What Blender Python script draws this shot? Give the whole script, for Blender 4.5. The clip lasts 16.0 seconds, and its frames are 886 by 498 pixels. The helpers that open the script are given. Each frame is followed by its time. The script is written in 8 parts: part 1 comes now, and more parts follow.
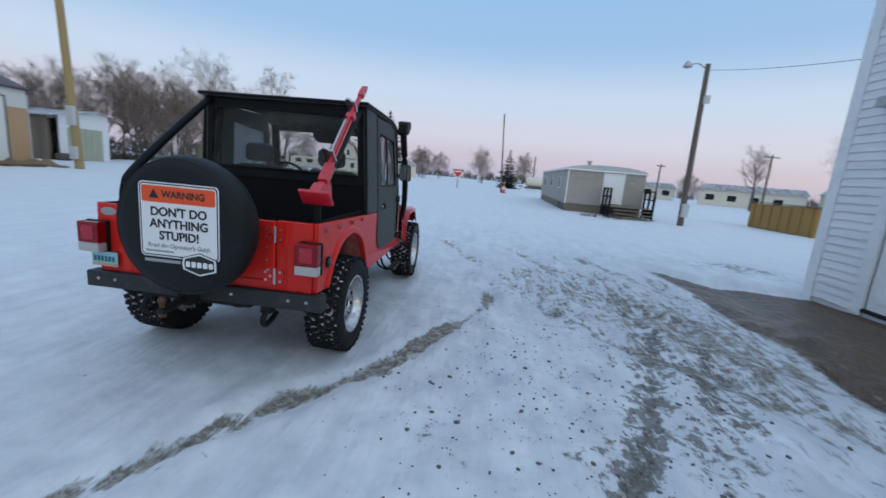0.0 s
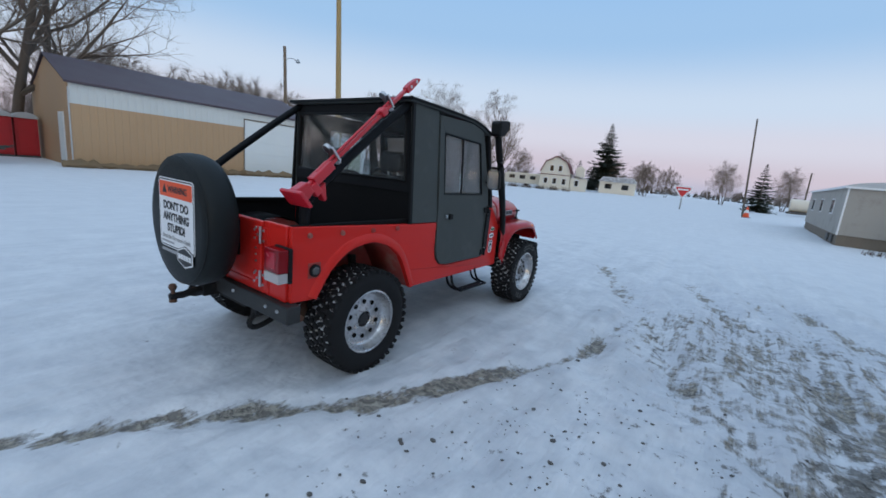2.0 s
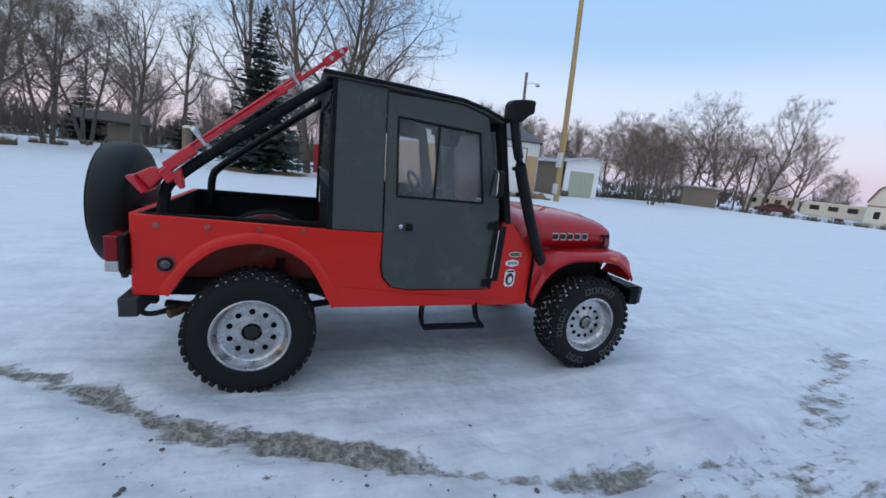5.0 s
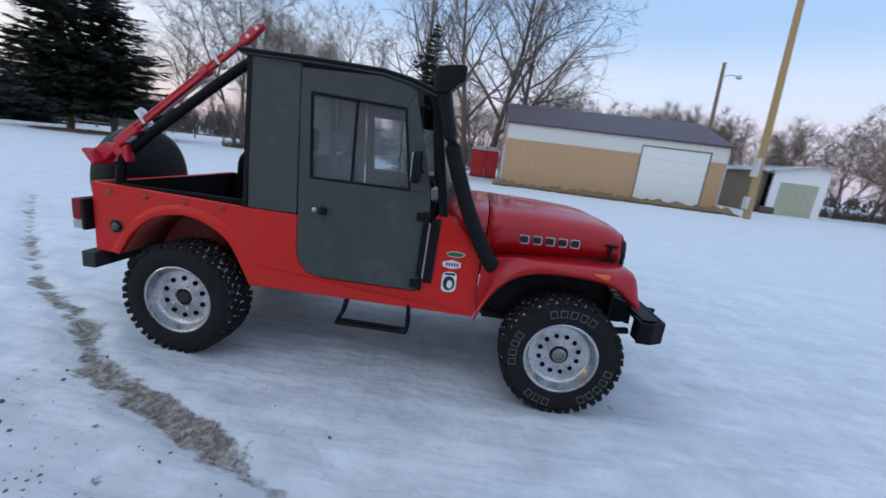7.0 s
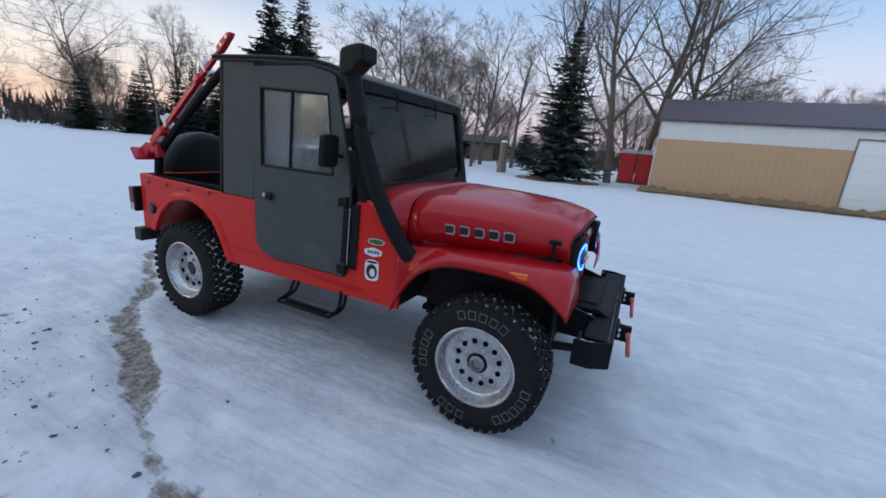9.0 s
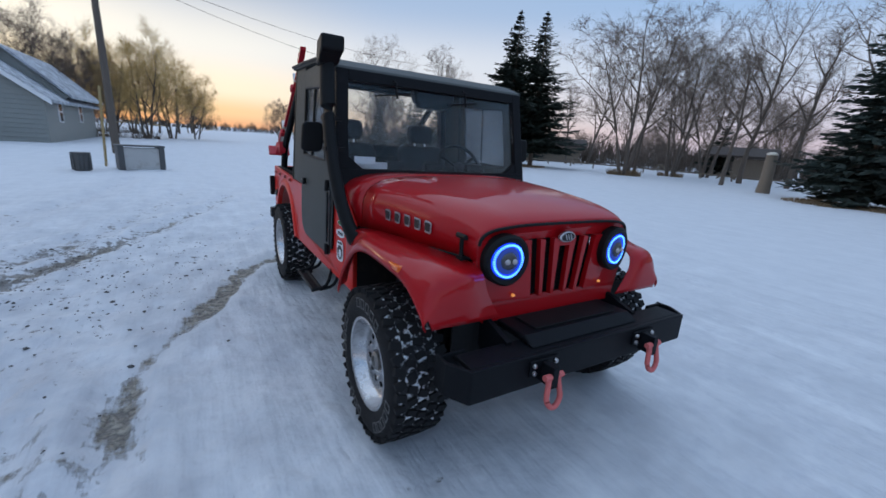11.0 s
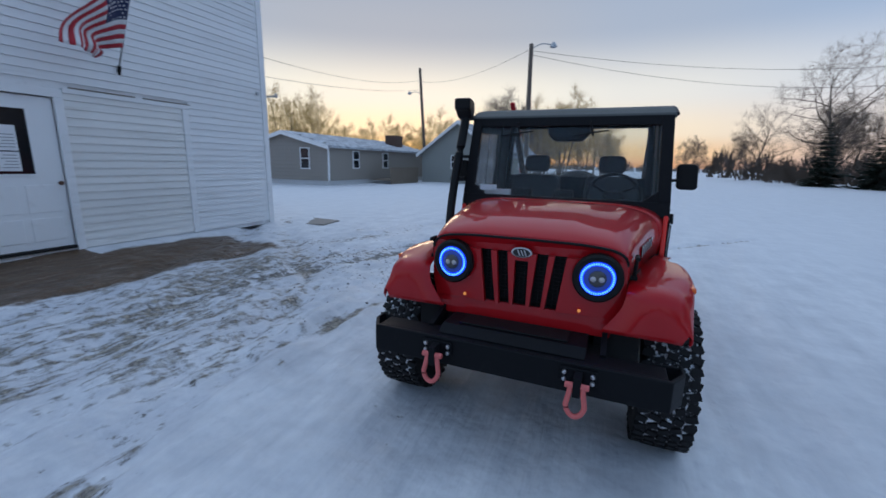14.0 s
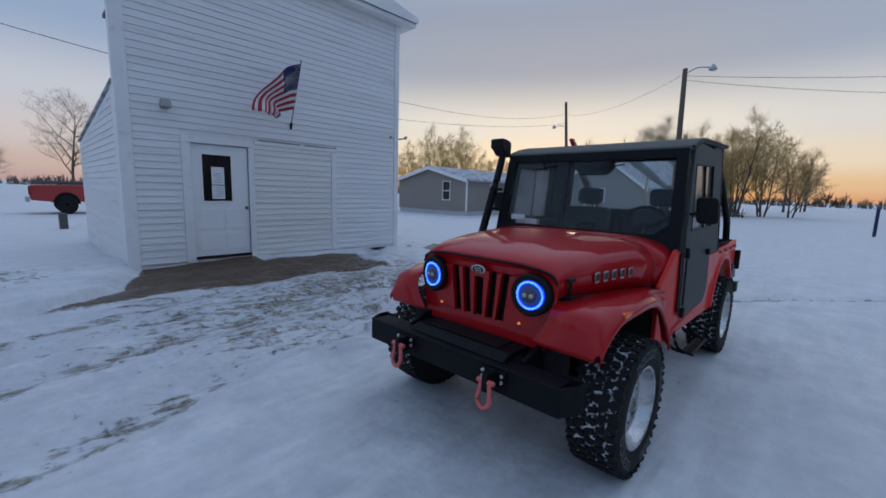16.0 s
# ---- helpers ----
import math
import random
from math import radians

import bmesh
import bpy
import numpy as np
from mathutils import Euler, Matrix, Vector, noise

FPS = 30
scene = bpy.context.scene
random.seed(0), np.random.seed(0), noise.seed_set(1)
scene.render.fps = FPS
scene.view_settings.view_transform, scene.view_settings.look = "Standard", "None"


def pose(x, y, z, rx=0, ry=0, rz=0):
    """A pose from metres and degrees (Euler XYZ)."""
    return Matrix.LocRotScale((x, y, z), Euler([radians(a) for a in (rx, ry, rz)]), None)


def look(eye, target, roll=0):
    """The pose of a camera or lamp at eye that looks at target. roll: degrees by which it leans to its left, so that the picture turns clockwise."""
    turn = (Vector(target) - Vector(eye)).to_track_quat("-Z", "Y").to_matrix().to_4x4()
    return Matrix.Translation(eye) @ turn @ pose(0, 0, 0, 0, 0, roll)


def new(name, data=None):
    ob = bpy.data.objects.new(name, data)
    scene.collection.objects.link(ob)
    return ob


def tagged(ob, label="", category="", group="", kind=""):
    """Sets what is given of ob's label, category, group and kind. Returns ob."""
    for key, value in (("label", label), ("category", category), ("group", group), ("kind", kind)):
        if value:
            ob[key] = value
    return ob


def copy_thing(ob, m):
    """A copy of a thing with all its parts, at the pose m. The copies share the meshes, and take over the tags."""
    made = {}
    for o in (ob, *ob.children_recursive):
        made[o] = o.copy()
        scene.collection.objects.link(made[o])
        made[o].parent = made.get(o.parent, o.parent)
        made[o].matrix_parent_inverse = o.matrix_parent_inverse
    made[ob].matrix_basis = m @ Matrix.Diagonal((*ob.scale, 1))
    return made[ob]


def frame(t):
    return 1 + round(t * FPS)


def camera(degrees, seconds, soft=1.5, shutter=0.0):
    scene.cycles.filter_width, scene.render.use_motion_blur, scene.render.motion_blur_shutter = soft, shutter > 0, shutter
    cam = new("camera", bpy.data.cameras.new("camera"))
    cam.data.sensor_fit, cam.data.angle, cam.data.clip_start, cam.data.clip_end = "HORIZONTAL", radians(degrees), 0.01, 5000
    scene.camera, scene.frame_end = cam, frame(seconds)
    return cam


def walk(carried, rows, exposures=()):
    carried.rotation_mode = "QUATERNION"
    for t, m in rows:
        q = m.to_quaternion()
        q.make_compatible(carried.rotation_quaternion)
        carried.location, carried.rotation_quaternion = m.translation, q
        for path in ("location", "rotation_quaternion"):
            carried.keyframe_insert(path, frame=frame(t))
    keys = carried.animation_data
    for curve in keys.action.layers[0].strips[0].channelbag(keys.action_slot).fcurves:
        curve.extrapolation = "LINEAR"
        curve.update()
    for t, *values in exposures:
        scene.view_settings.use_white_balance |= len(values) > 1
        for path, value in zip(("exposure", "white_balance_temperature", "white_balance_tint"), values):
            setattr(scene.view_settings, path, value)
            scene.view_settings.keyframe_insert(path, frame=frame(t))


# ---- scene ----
cam = camera(95.3, 16.0, soft=1.6, shutter=0.25)
PATH = [
    (0, (1.748, -2.94, 1.422), (1.559, -0.984, 1.054), 5.0),
    (0.5, (2.038, -2.723, 1.399), (1.48, -0.839, 1.028), 6.4),
    (1, (2.292, -2.475, 1.409), (1.507, -0.67, 1.054), 5.9),
    (1.5, (2.548, -2.226, 1.425), (1.459, -0.591, 1.049), 5.8),
    (2, (2.702, -1.891, 1.439), (1.568, -0.289, 1.056), 5.5),
    (2.5, (2.922, -1.59, 1.447), (1.542, -0.203, 1.034), 7.5),
    (3, (3.037, -1.237, 1.439), (1.563, 0.036, 0.989), 7.4),
    (3.5, (3.139, -0.868, 1.444), (1.553, 0.268, 1.001), 6.3),
    (4, (3.204, -0.512, 1.467), (1.459, 0.349, 1.001), 6.2),
    (4.5, (3.209, -0.124, 1.473), (1.457, 0.726, 1.018), 4.5),
    (4.7, (3.247, 0.015, 1.461), (1.462, 0.812, 1.037), 5.3),
    (6.8, (3.103, 1.603, 1.499), (1.16, 1.634, 1.026), 5.8),
    (7, (3.104, 1.777, 1.484), (1.161, 1.67, 1.022), 7.1),
    (7.5, (3.037, 2.101, 1.499), (1.125, 1.71, 1.062), 6.0),
    (8, (2.92, 2.396, 1.512), (1.042, 1.847, 1.096), 3.5),
    (8.2, (2.895, 2.531, 1.5), (1.039, 1.934, 1.052), 4.2),
    (10.3, (1.888, 3.825, 1.449), (0.464, 2.499, 0.987), 4.5),
    (10.5, (1.775, 3.934, 1.432), (0.452, 2.51, 0.96), 4.7),
    (11, (1.459, 4.079, 1.41), (0.441, 2.434, 0.902), 4.2),
    (11.5, (1.114, 4.213, 1.42), (0.171, 2.51, 0.959), 4.7),
    (12, (0.788, 4.387, 1.419), (0.14, 2.552, 0.959), 4.4),
    (12.5, (0.453, 4.443, 1.428), (0.048, 2.531, 1.003), 3.8),
    (13, (0.129, 4.59, 1.431), (0.206, 2.646, 0.967), 1.6),
    (13.5, (-0.131, 4.616, 1.435), (0.326, 2.719, 0.992), 0.1),
    (14, (-0.389, 4.735, 1.446), (0.367, 2.93, 1.03), 1.3),
    (14.5, (-0.637, 4.73, 1.446), (0.388, 3.062, 1.04), 0.5),
    (15, (-0.9, 4.698, 1.462), (0.258, 3.111, 1.087), -0.3),
    (15.5, (-1.202, 4.694, 1.469), (0.133, 3.247, 1.116), 0.3),
    (16, (-1.43, 4.617, 1.464), (-0.065, 3.182, 1.184), 1.6),
]
walk(cam, [(t, look(eye, target, roll)) for t, eye, target, roll in PATH],
     exposures=[(0, 0.26, 6500, 10), (3, 0.36, 6600, 11), (4.5, 0.49, 6600, 13), (7, 0.50, 6650, 15), (8, 0.46, 6700, 16), (10.5, 0.24, 6450, 15), (12, 0.12, 6350, 15), (14, -0.02, 6250, 15), (15, -0.15, 6150, 16), (16, -0.28, 6350, 17)])

# ---- sky and light: clear dusk, the sun just under the horizon ----
SUN_AZ = 151.0    # degrees from +y towards +x
world = bpy.data.worlds.new("dusk_sky")
scene.world = world
world.use_nodes = True


def node(tree, kind, **inputs):
    n = tree.nodes.new(kind)
    for key, value in inputs.items():
        n.inputs[key.replace("_", " ")].default_value = value
    return n


def ramp(tree, stops, mode="EASE"):
    n = tree.nodes.new("ShaderNodeValToRGB")
    n.color_ramp.interpolation = mode
    el = n.color_ramp.elements
    while len(el) < len(stops):
        el.new(0.5)
    for e, (at, col) in zip(el, stops):
        e.position, e.color = at, (*col, 1)
    return n


def math_node(tree, op, a, b=None, clamp=False):
    n = tree.nodes.new("ShaderNodeMath")
    n.operation, n.use_clamp = op, clamp
    for i, v in enumerate((a, b)):
        if v is None:
            continue
        if isinstance(v, (int, float)):
            n.inputs[i].default_value = v
        else:
            tree.links.new(v, n.inputs[i])
    return n.outputs[0]


def mix_col(tree, fac, a, b, blend="MIX"):
    n = tree.nodes.new("ShaderNodeMix")
    n.data_type, n.blend_type = "RGBA", blend
    for i, v in ((0, fac), (6, a), (7, b)):
        if isinstance(v, (int, float)):
            n.inputs[i].default_value = v
        elif isinstance(v, tuple):
            n.inputs[i].default_value = (*v, 1)
        else:
            tree.links.new(v, n.inputs[i])
    return n.outputs[2]


def build_sky():
    t = world.node_tree
    t.nodes.clear()
    co = t.nodes.new("ShaderNodeTexCoord")
    sep = t.nodes.new("ShaderNodeSeparateXYZ")
    t.links.new(co.outputs["Generated"], sep.inputs[0])
    x, y, z = sep.outputs
    flat = math_node(t, "SQRT", math_node(t, "ADD", math_node(t, "MULTIPLY", x, x), math_node(t, "MULTIPLY", y, y)))
    a = radians(SUN_AZ)
    dot = math_node(t, "ADD", math_node(t, "MULTIPLY", x, math.sin(a)), math_node(t, "MULTIPLY", y, math.cos(a)))
    side = math_node(t, "DIVIDE", dot, math_node(t, "MAXIMUM", flat, 0.001))
    towards = math_node(t, "ADD", math_node(t, "MULTIPLY", side, 0.5), 0.5, True)
    height = math_node(t, "MAXIMUM", z, 0.0)
    # dusk colours by height: under the glow, and on the far side with its pink belt
    warm = ramp(t, [(0.0, (1.15, 0.50, 0.10)), (0.03, (1.2, 0.78, 0.28)), (0.075, (1.28, 1.08, 0.68)), (0.15, (1.10, 1.06, 0.87)),
                    (0.28, (0.51, 0.56, 0.61)), (0.42, (0.41, 0.49, 0.60))])
    cool = ramp(t, [(0.0, (0.47, 0.48, 0.62)), (0.04, (0.57, 0.53, 0.64)), (0.10, (0.61, 0.63, 0.76)),
                    (0.17, (0.54, 0.66, 0.83)), (0.30, (0.32, 0.52, 0.79)), (0.45, (0.27, 0.49, 0.81))])
    t.links.new(height, warm.inputs[0])
    t.links.new(height, cool.inputs[0])
    glow = ramp(t, [(0.0, (0, 0, 0)), (0.45, (0.08, 0.08, 0.08)), (0.80, (0.36, 0.36, 0.36)), (0.93, (0.72, 0.72, 0.72)), (1.0, (1, 1, 1))])
    t.links.new(towards, glow.inputs[0])
    dusk = mix_col(t, glow.outputs[0], cool.outputs[0], warm.outputs[0])
    # high sky: brighter over the sunset, deeper blue away from it
    lean = math_node(t, "ADD", math_node(t, "MULTIPLY", dot, 0.62), 0.5, True)
    high = mix_col(t, lean, (0.34, 0.53, 0.80), (0.88, 1.10, 1.36))
    climb = ramp(t, [(0.36, (0, 0, 0)), (0.60, (1, 1, 1))])
    t.links.new(height, climb.inputs[0])
    dusk = mix_col(t, climb.outputs[0], dusk, high)
    sky = t.nodes.new("ShaderNodeTexSky")
    sky.sky_type, sky.sun_disc = "NISHITA", False
    sky.sun_elevation, sky.sun_rotation = radians(1.0), radians(SUN_AZ)
    scaled = mix_col(t, 1.0, sky.outputs[0], (0.10, 0.10, 0.10), "MULTIPLY")
    both = mix_col(t, 0.15, dusk, scaled)
    bg = t.nodes.new("ShaderNodeBackground")
    bg.inputs["Strength"].default_value = 1.0
    t.links.new(both, bg.inputs[0])
    out = t.nodes.new("ShaderNodeOutputWorld")
    t.links.new(bg.outputs[0], out.inputs[0])


build_sky()

sun_data = bpy.data.lights.new("low_sun", "SUN")
sun_data.energy, sun_data.angle, sun_data.color = 0.25, radians(14), (1.0, 0.72, 0.45)
sun = new("low_sun", sun_data)
SUN_EL = radians(3)
sun.matrix_world = look((0, 0, 0), (-math.sin(radians(SUN_AZ)), -math.cos(radians(SUN_AZ)), -math.tan(SUN_EL)))

# ---- materials ----
def surface(name, color, rough=0.5, metal=0.0, var=0.18, scale=3.0, fine=70.0, bump=0.05, coat=0.0, dirt=None, dirt_amount=0.0, spec=0.5, stretch=(1, 1, 1), piece=0.0):
    """A painted, cast, woven or weathered surface: colour that drifts at two scales, fine relief, optional dirt blotches."""
    m = bpy.data.materials.new(name)
    m.use_nodes = True
    t = m.node_tree
    p = t.nodes["Principled BSDF"]
    co = t.nodes.new("ShaderNodeTexCoord")
    mp = t.nodes.new("ShaderNodeMapping")
    mp.inputs["Scale"].default_value = stretch
    t.links.new(co.outputs["Object"], mp.inputs[0])
    big = node(t, "ShaderNodeTexNoise", Scale=scale, Detail=5.0, Roughness=0.6)
    small = node(t, "ShaderNodeTexNoise", Scale=fine, Detail=4.0, Roughness=0.65)
    for n in (big, small):
        t.links.new(mp.outputs[0], n.inputs["Vector"])
    lo = tuple(c * (1 - var) for c in color)
    hi = tuple(min(c * (1 + var), 1) for c in color)
    col = mix_col(t, big.outputs[0], lo, hi)
    col = mix_col(t, math_node(t, "MULTIPLY", small.outputs[0], 0.5), col, tuple(c * (1 - 1.2 * var) for c in color))
    if piece:
        info = t.nodes.new("ShaderNodeObjectInfo")
        col = mix_col(t, math_node(t, "MULTIPLY", info.outputs["Random"], piece), col, tuple(c * 0.72 for c in color))
    r = math_node(t, "ADD", math_node(t, "MULTIPLY", big.outputs[0], 0.22), rough - 0.11, True)
    if dirt:
        blot = node(t, "ShaderNodeTexNoise", Scale=scale * 1.7, Detail=8.0, Roughness=0.75)
        t.links.new(mp.outputs[0], blot.inputs["Vector"])
        edge = ramp(t, [(0.62 - 0.3 * dirt_amount, (0, 0, 0)), (0.80 - 0.3 * dirt_amount, (1, 1, 1))])
        t.links.new(blot.outputs[0], edge.inputs[0])
        fac = math_node(t, "MULTIPLY", edge.outputs[0], dirt_amount)
        col = mix_col(t, fac, col, dirt)
        r = math_node(t, "ADD", r, math_node(t, "MULTIPLY", fac, 0.4), True)
    t.links.new(col, p.inputs["Base Color"])
    t.links.new(r, p.inputs["Roughness"])
    p.inputs["Metallic"].default_value = metal
    p.inputs["Specular IOR Level"].default_value = spec
    p.inputs["Coat Weight"].default_value = coat
    p.inputs["Coat Roughness"].default_value = 0.025
    if bump:
        b = node(t, "ShaderNodeBump", Strength=bump, Distance=0.02)
        t.links.new(small.outputs[0], b.inputs["Height"])
        t.links.new(b.outputs[0], p.inputs["Normal"])
    return m


def glass_pane(name, tint, haze=0.0, ior=1.40):
    """Thin window: clear with a mirror gloss, and some grime that scatters."""
    m = bpy.data.materials.new(name)
    m.use_nodes = True
    t = m.node_tree
    t.nodes.clear()
    clear = t.nodes.new("ShaderNodeBsdfTransparent")
    clear.inputs[0].default_value = (*tint, 1)
    shine = node(t, "ShaderNodeBsdfGlossy", Roughness=0.03)
    fres = node(t, "ShaderNodeFresnel", IOR=ior)
    mix = t.nodes.new("ShaderNodeMixShader")
    t.links.new(fres.outputs[0], mix.inputs[0])
    t.links.new(clear.outputs[0], mix.inputs[1])
    t.links.new(shine.outputs[0], mix.inputs[2])
    grime = node(t, "ShaderNodeBsdfDiffuse")
    grime.inputs[0].default_value = (0.72, 0.74, 0.76, 1)
    co = t.nodes.new("ShaderNodeTexCoord")
    blot = node(t, "ShaderNodeTexNoise", Scale=2.5, Detail=6.0)
    t.links.new(co.outputs["Object"], blot.inputs["Vector"])
    mix2 = t.nodes.new("ShaderNodeMixShader")
    t.links.new(math_node(t, "MULTIPLY", blot.outputs[0], 2 * haze), mix2.inputs[0])
    t.links.new(mix.outputs[0], mix2.inputs[1])
    veil = node(t, "ShaderNodeBsdfTranslucent")
    veil.inputs[0].default_value = (0.80, 0.82, 0.84, 1)
    film = node(t, "ShaderNodeMixShader", Fac=0.6)
    t.links.new(grime.outputs[0], film.inputs[1])
    t.links.new(veil.outputs[0], film.inputs[2])
    t.links.new(film.outputs[0], mix2.inputs[2])
    out = t.nodes.new("ShaderNodeOutputMaterial")
    t.links.new(mix2.outputs[0], out.inputs[0])
    return m


def light_mat(name, color, power):
    m = bpy.data.materials.new(name)
    m.use_nodes = True
    p = m.node_tree.nodes["Principled BSDF"]
    p.inputs["Base Color"].default_value = (*color, 1)
    p.inputs["Emission Color"].default_value = (*color, 1)
    p.inputs["Emission Strength"].default_value = power
    return m


def snow_rubber():
    """Tyre carcass between the lugs, packed with snow in patches."""
    m = bpy.data.materials.new("snow_packed_rubber")
    m.use_nodes = True
    t = m.node_tree
    p = t.nodes["Principled BSDF"]
    co = t.nodes.new("ShaderNodeTexCoord")
    n = node(t, "ShaderNodeTexNoise", Scale=26.0, Detail=6.0, Roughness=0.7)
    t.links.new(co.outputs["Object"], n.inputs["Vector"])
    edge = ramp(t, [(0.50, (0, 0, 0)), (0.58, (1, 1, 1))])
    t.links.new(n.outputs[0], edge.inputs[0])
    t.links.new(mix_col(t, edge.outputs[0], (0.018, 0.018, 0.02), (0.75, 0.78, 0.82)), p.inputs["Base Color"])
    p.inputs["Roughness"].default_value = 0.85
    b = node(t, "ShaderNodeBump", Strength=0.6, Distance=0.01)
    t.links.new(edge.outputs[0], b.inputs["Height"])
    t.links.new(b.outputs[0], p.inputs["Normal"])
    return m


M_RED = surface("red_paint", (0.66, 0.022, 0.016), 0.5, 0, 0.10, 2.0, 160, 0.006, 0.35, (0.45, 0.05, 0.035), 0.25, spec=0.12)
M_RED_GLOSS = surface("glossy_red_paint", (0.41, 0.005, 0.009), 0.45, 0, 0.08, 2.0, 160, 0.004, 0.6, (0.45, 0.03, 0.025), 0.15, spec=0.12)
M_CHROME = surface("dull_hub_steel", (0.30, 0.29, 0.28), 0.4, 1.0, 0.2, 20.0, 90, 0.05, 0, (0.10, 0.07, 0.05), 0.4)
M_RED_DULL = surface("dusty_red_paint", (0.33, 0.04, 0.032), 0.6, 0, 0.2, 4.0, 90, 0.05, 0, (0.30, 0.20, 0.16), 0.5)
M_JACK = surface("red_enamel", (0.56, 0.010, 0.025), 0.35, 0, 0.15, 6.0, 120, 0.03, 0.3, (0.12, 0.05, 0.05), 0.3)
M_VINYL = surface("dark_grey_vinyl", (0.060, 0.069, 0.067), 0.62, 0, 0.25, 3.0, 220, 0.12, 0, (0.12, 0.127, 0.125), 0.4, spec=0.35)
# near-black copy of the cab vinyl, with shade put into the colour
M_FRAME = surface("shaded_frame_black", (0.009, 0.010, 0.012), 0.6, 0, 0.2, 3.0, 220, 0.1, 0, (0.03, 0.03, 0.033), 0.3, spec=0.14)
M_COVER = surface("black_vinyl_cover", (0.011, 0.014, 0.015), 0.50, 0, 0.2, 4.0, 150, 0.08, 0, (0.03, 0.033, 0.034), 0.3, spec=0.2)
M_BLACK = surface("black_powder_coat", (0.005, 0.006, 0.008), 0.5, 0, 0.2, 5.0, 240, 0.08, 0, (0.03, 0.03, 0.033), 0.3, spec=0.14)
M_LINER = surface("black_bed_liner", (0.008, 0.008, 0.009), 0.8, 0, 0.2, 5.0, 140, 0.3, spec=0.12)
M_PLASTIC = surface("black_plastic", (0.010, 0.011, 0.012), 0.48, 0, 0.15, 5.0, 180, 0.06, spec=0.14)
M_SEAT = surface("grey_seat_cloth", (0.035, 0.038, 0.045), 0.85, 0, 0.2, 6.0, 260, 0.15)
M_CHASSIS = surface("dirty_chassis_steel", (0.013, 0.013, 0.014), 0.75, 0.1, 0.3, 6.0, 60, 0.15, 0, (0.06, 0.05, 0.04), 0.4, spec=0.3)
M_RUST = surface("rusty_steel", (0.14, 0.07, 0.045), 0.7, 0.4, 0.35, 12.0, 90, 0.2)
M_STEEL = surface("bare_steel", (0.55, 0.55, 0.56), 0.35, 1.0, 0.15, 10.0, 90, 0.04)
M_RIM = surface("machined_aluminium", (0.58, 0.58, 0.59), 0.27, 1.0, 0.15, 6.0, 60, 0.05, 0, (0.16, 0.15, 0.14), 0.5)
M_RUBBER = surface("tyre_rubber", (0.013, 0.013, 0.014), 0.72, 0, 0.25, 7.0, 120, 0.12, 0, (0.07, 0.07, 0.075), 0.2, spec=0.2)
M_TREAD = snow_rubber()
M_SCUFF = surface("scuffed_black_steel", (0.020, 0.021, 0.022), 0.6, 0, 0.3, 5.0, 80, 0.08, 0, (0.08, 0.08, 0.08), 0.45)
M_LETTER = surface("raised_white_rubber", (0.15, 0.15, 0.15), 0.7, 0, 0.2, 12.0, 100, 0.05, 0, (0.05, 0.05, 0.05), 0.5)
M_WHITE = surface("white_vinyl_print", (0.78, 0.78, 0.79), 0.5, 0, 0.05, 5, 60, 0.02, 0, (0.5, 0.5, 0.5), 0.2)
M_ORANGE = surface("orange_vinyl_print", (0.80, 0.085, 0.015), 0.5, 0, 0.06, 5, 60, 0.02)
M_PRINT = surface("black_vinyl_print", (0.012, 0.012, 0.014), 0.5, 0, 0.1, 5, 60, 0.02)
M_GREYPRINT = surface("grey_vinyl_print", (0.34, 0.34, 0.35), 0.5, 0, 0.1, 5, 60, 0.02)
M_GREEN = surface("green_decal", (0.02, 0.14, 0.03), 0.5, 0, 0.1, 5, 60, 0.02)
M_PLATE_INK = surface("teal_plate_ink", (0.03, 0.13, 0.18), 0.5, 0, 0.1, 20, 90, 0.02)
M_PLATE_LOW = surface("tan_plate_print", (0.55, 0.38, 0.20), 0.5, 0, 0.15, 20, 90, 0.02)
M_PLATE = surface("number_plate", (0.30, 0.60, 0.68), 0.45, 0, 0.1, 20, 90, 0.02)
M_LENS_GLOW = surface("bright_red_reflector", (0.42, 0.004, 0.02), 0.25, 0, 0.15, 40, 300, 0.1, 0.4)
M_LENS_RED = surface("red_lens", (0.22, 0.002, 0.006), 0.22, 0, 0.08, 20, 200, 0.05, 0.15, spec=0.3)
M_LENS_CLEAR = surface("clear_lens", (0.46, 0.43, 0.42), 0.2, 0.1, 0.08, 20, 200, 0.05, 0.2)
M_LENS_DARK = surface("smoked_lens", (0.06, 0.06, 0.06), 0.2, 0, 0.08, 20, 200, 0.05, 0.3)
M_HOLE = surface("dark_hole_disc", (0.004, 0.004, 0.004), 0.9, 0, 0.1, 20, 200, 0.0, spec=0.1)
M_AMBER = surface("amber_lens", (0.80, 0.13, 0.008), 0.15, 0, 0.08, 20, 200, 0.05, 0.5)
M_SHACKLE = surface("faded_red_shackle", (0.62, 0.13, 0.12), 0.55, 0, 0.12, 20, 200, 0.05)
M_HALO = light_mat("blue_led", (0.07, 0.28, 1.0), 2.6)
# glow cast by the diodes, given to ring and lens as emission
M_HALO_RING = light_mat("blue_glow_ring", (0.004, 0.045, 1.0), 0.95)
M_HALO_DIM = light_mat("blue_lit_lens", (0.02, 0.05, 0.24), 0.30)
M_MARK = light_mat("amber_marker_light", (1.0, 0.35, 0.08), 0.45)
M_GLASS = glass_pane("cab_glass", (0.96, 0.97, 0.98), 0.005, 1.33)
M_GLASS_HAZY = glass_pane("hazy_cab_glass", (0.93, 0.95, 0.96), 0.10)
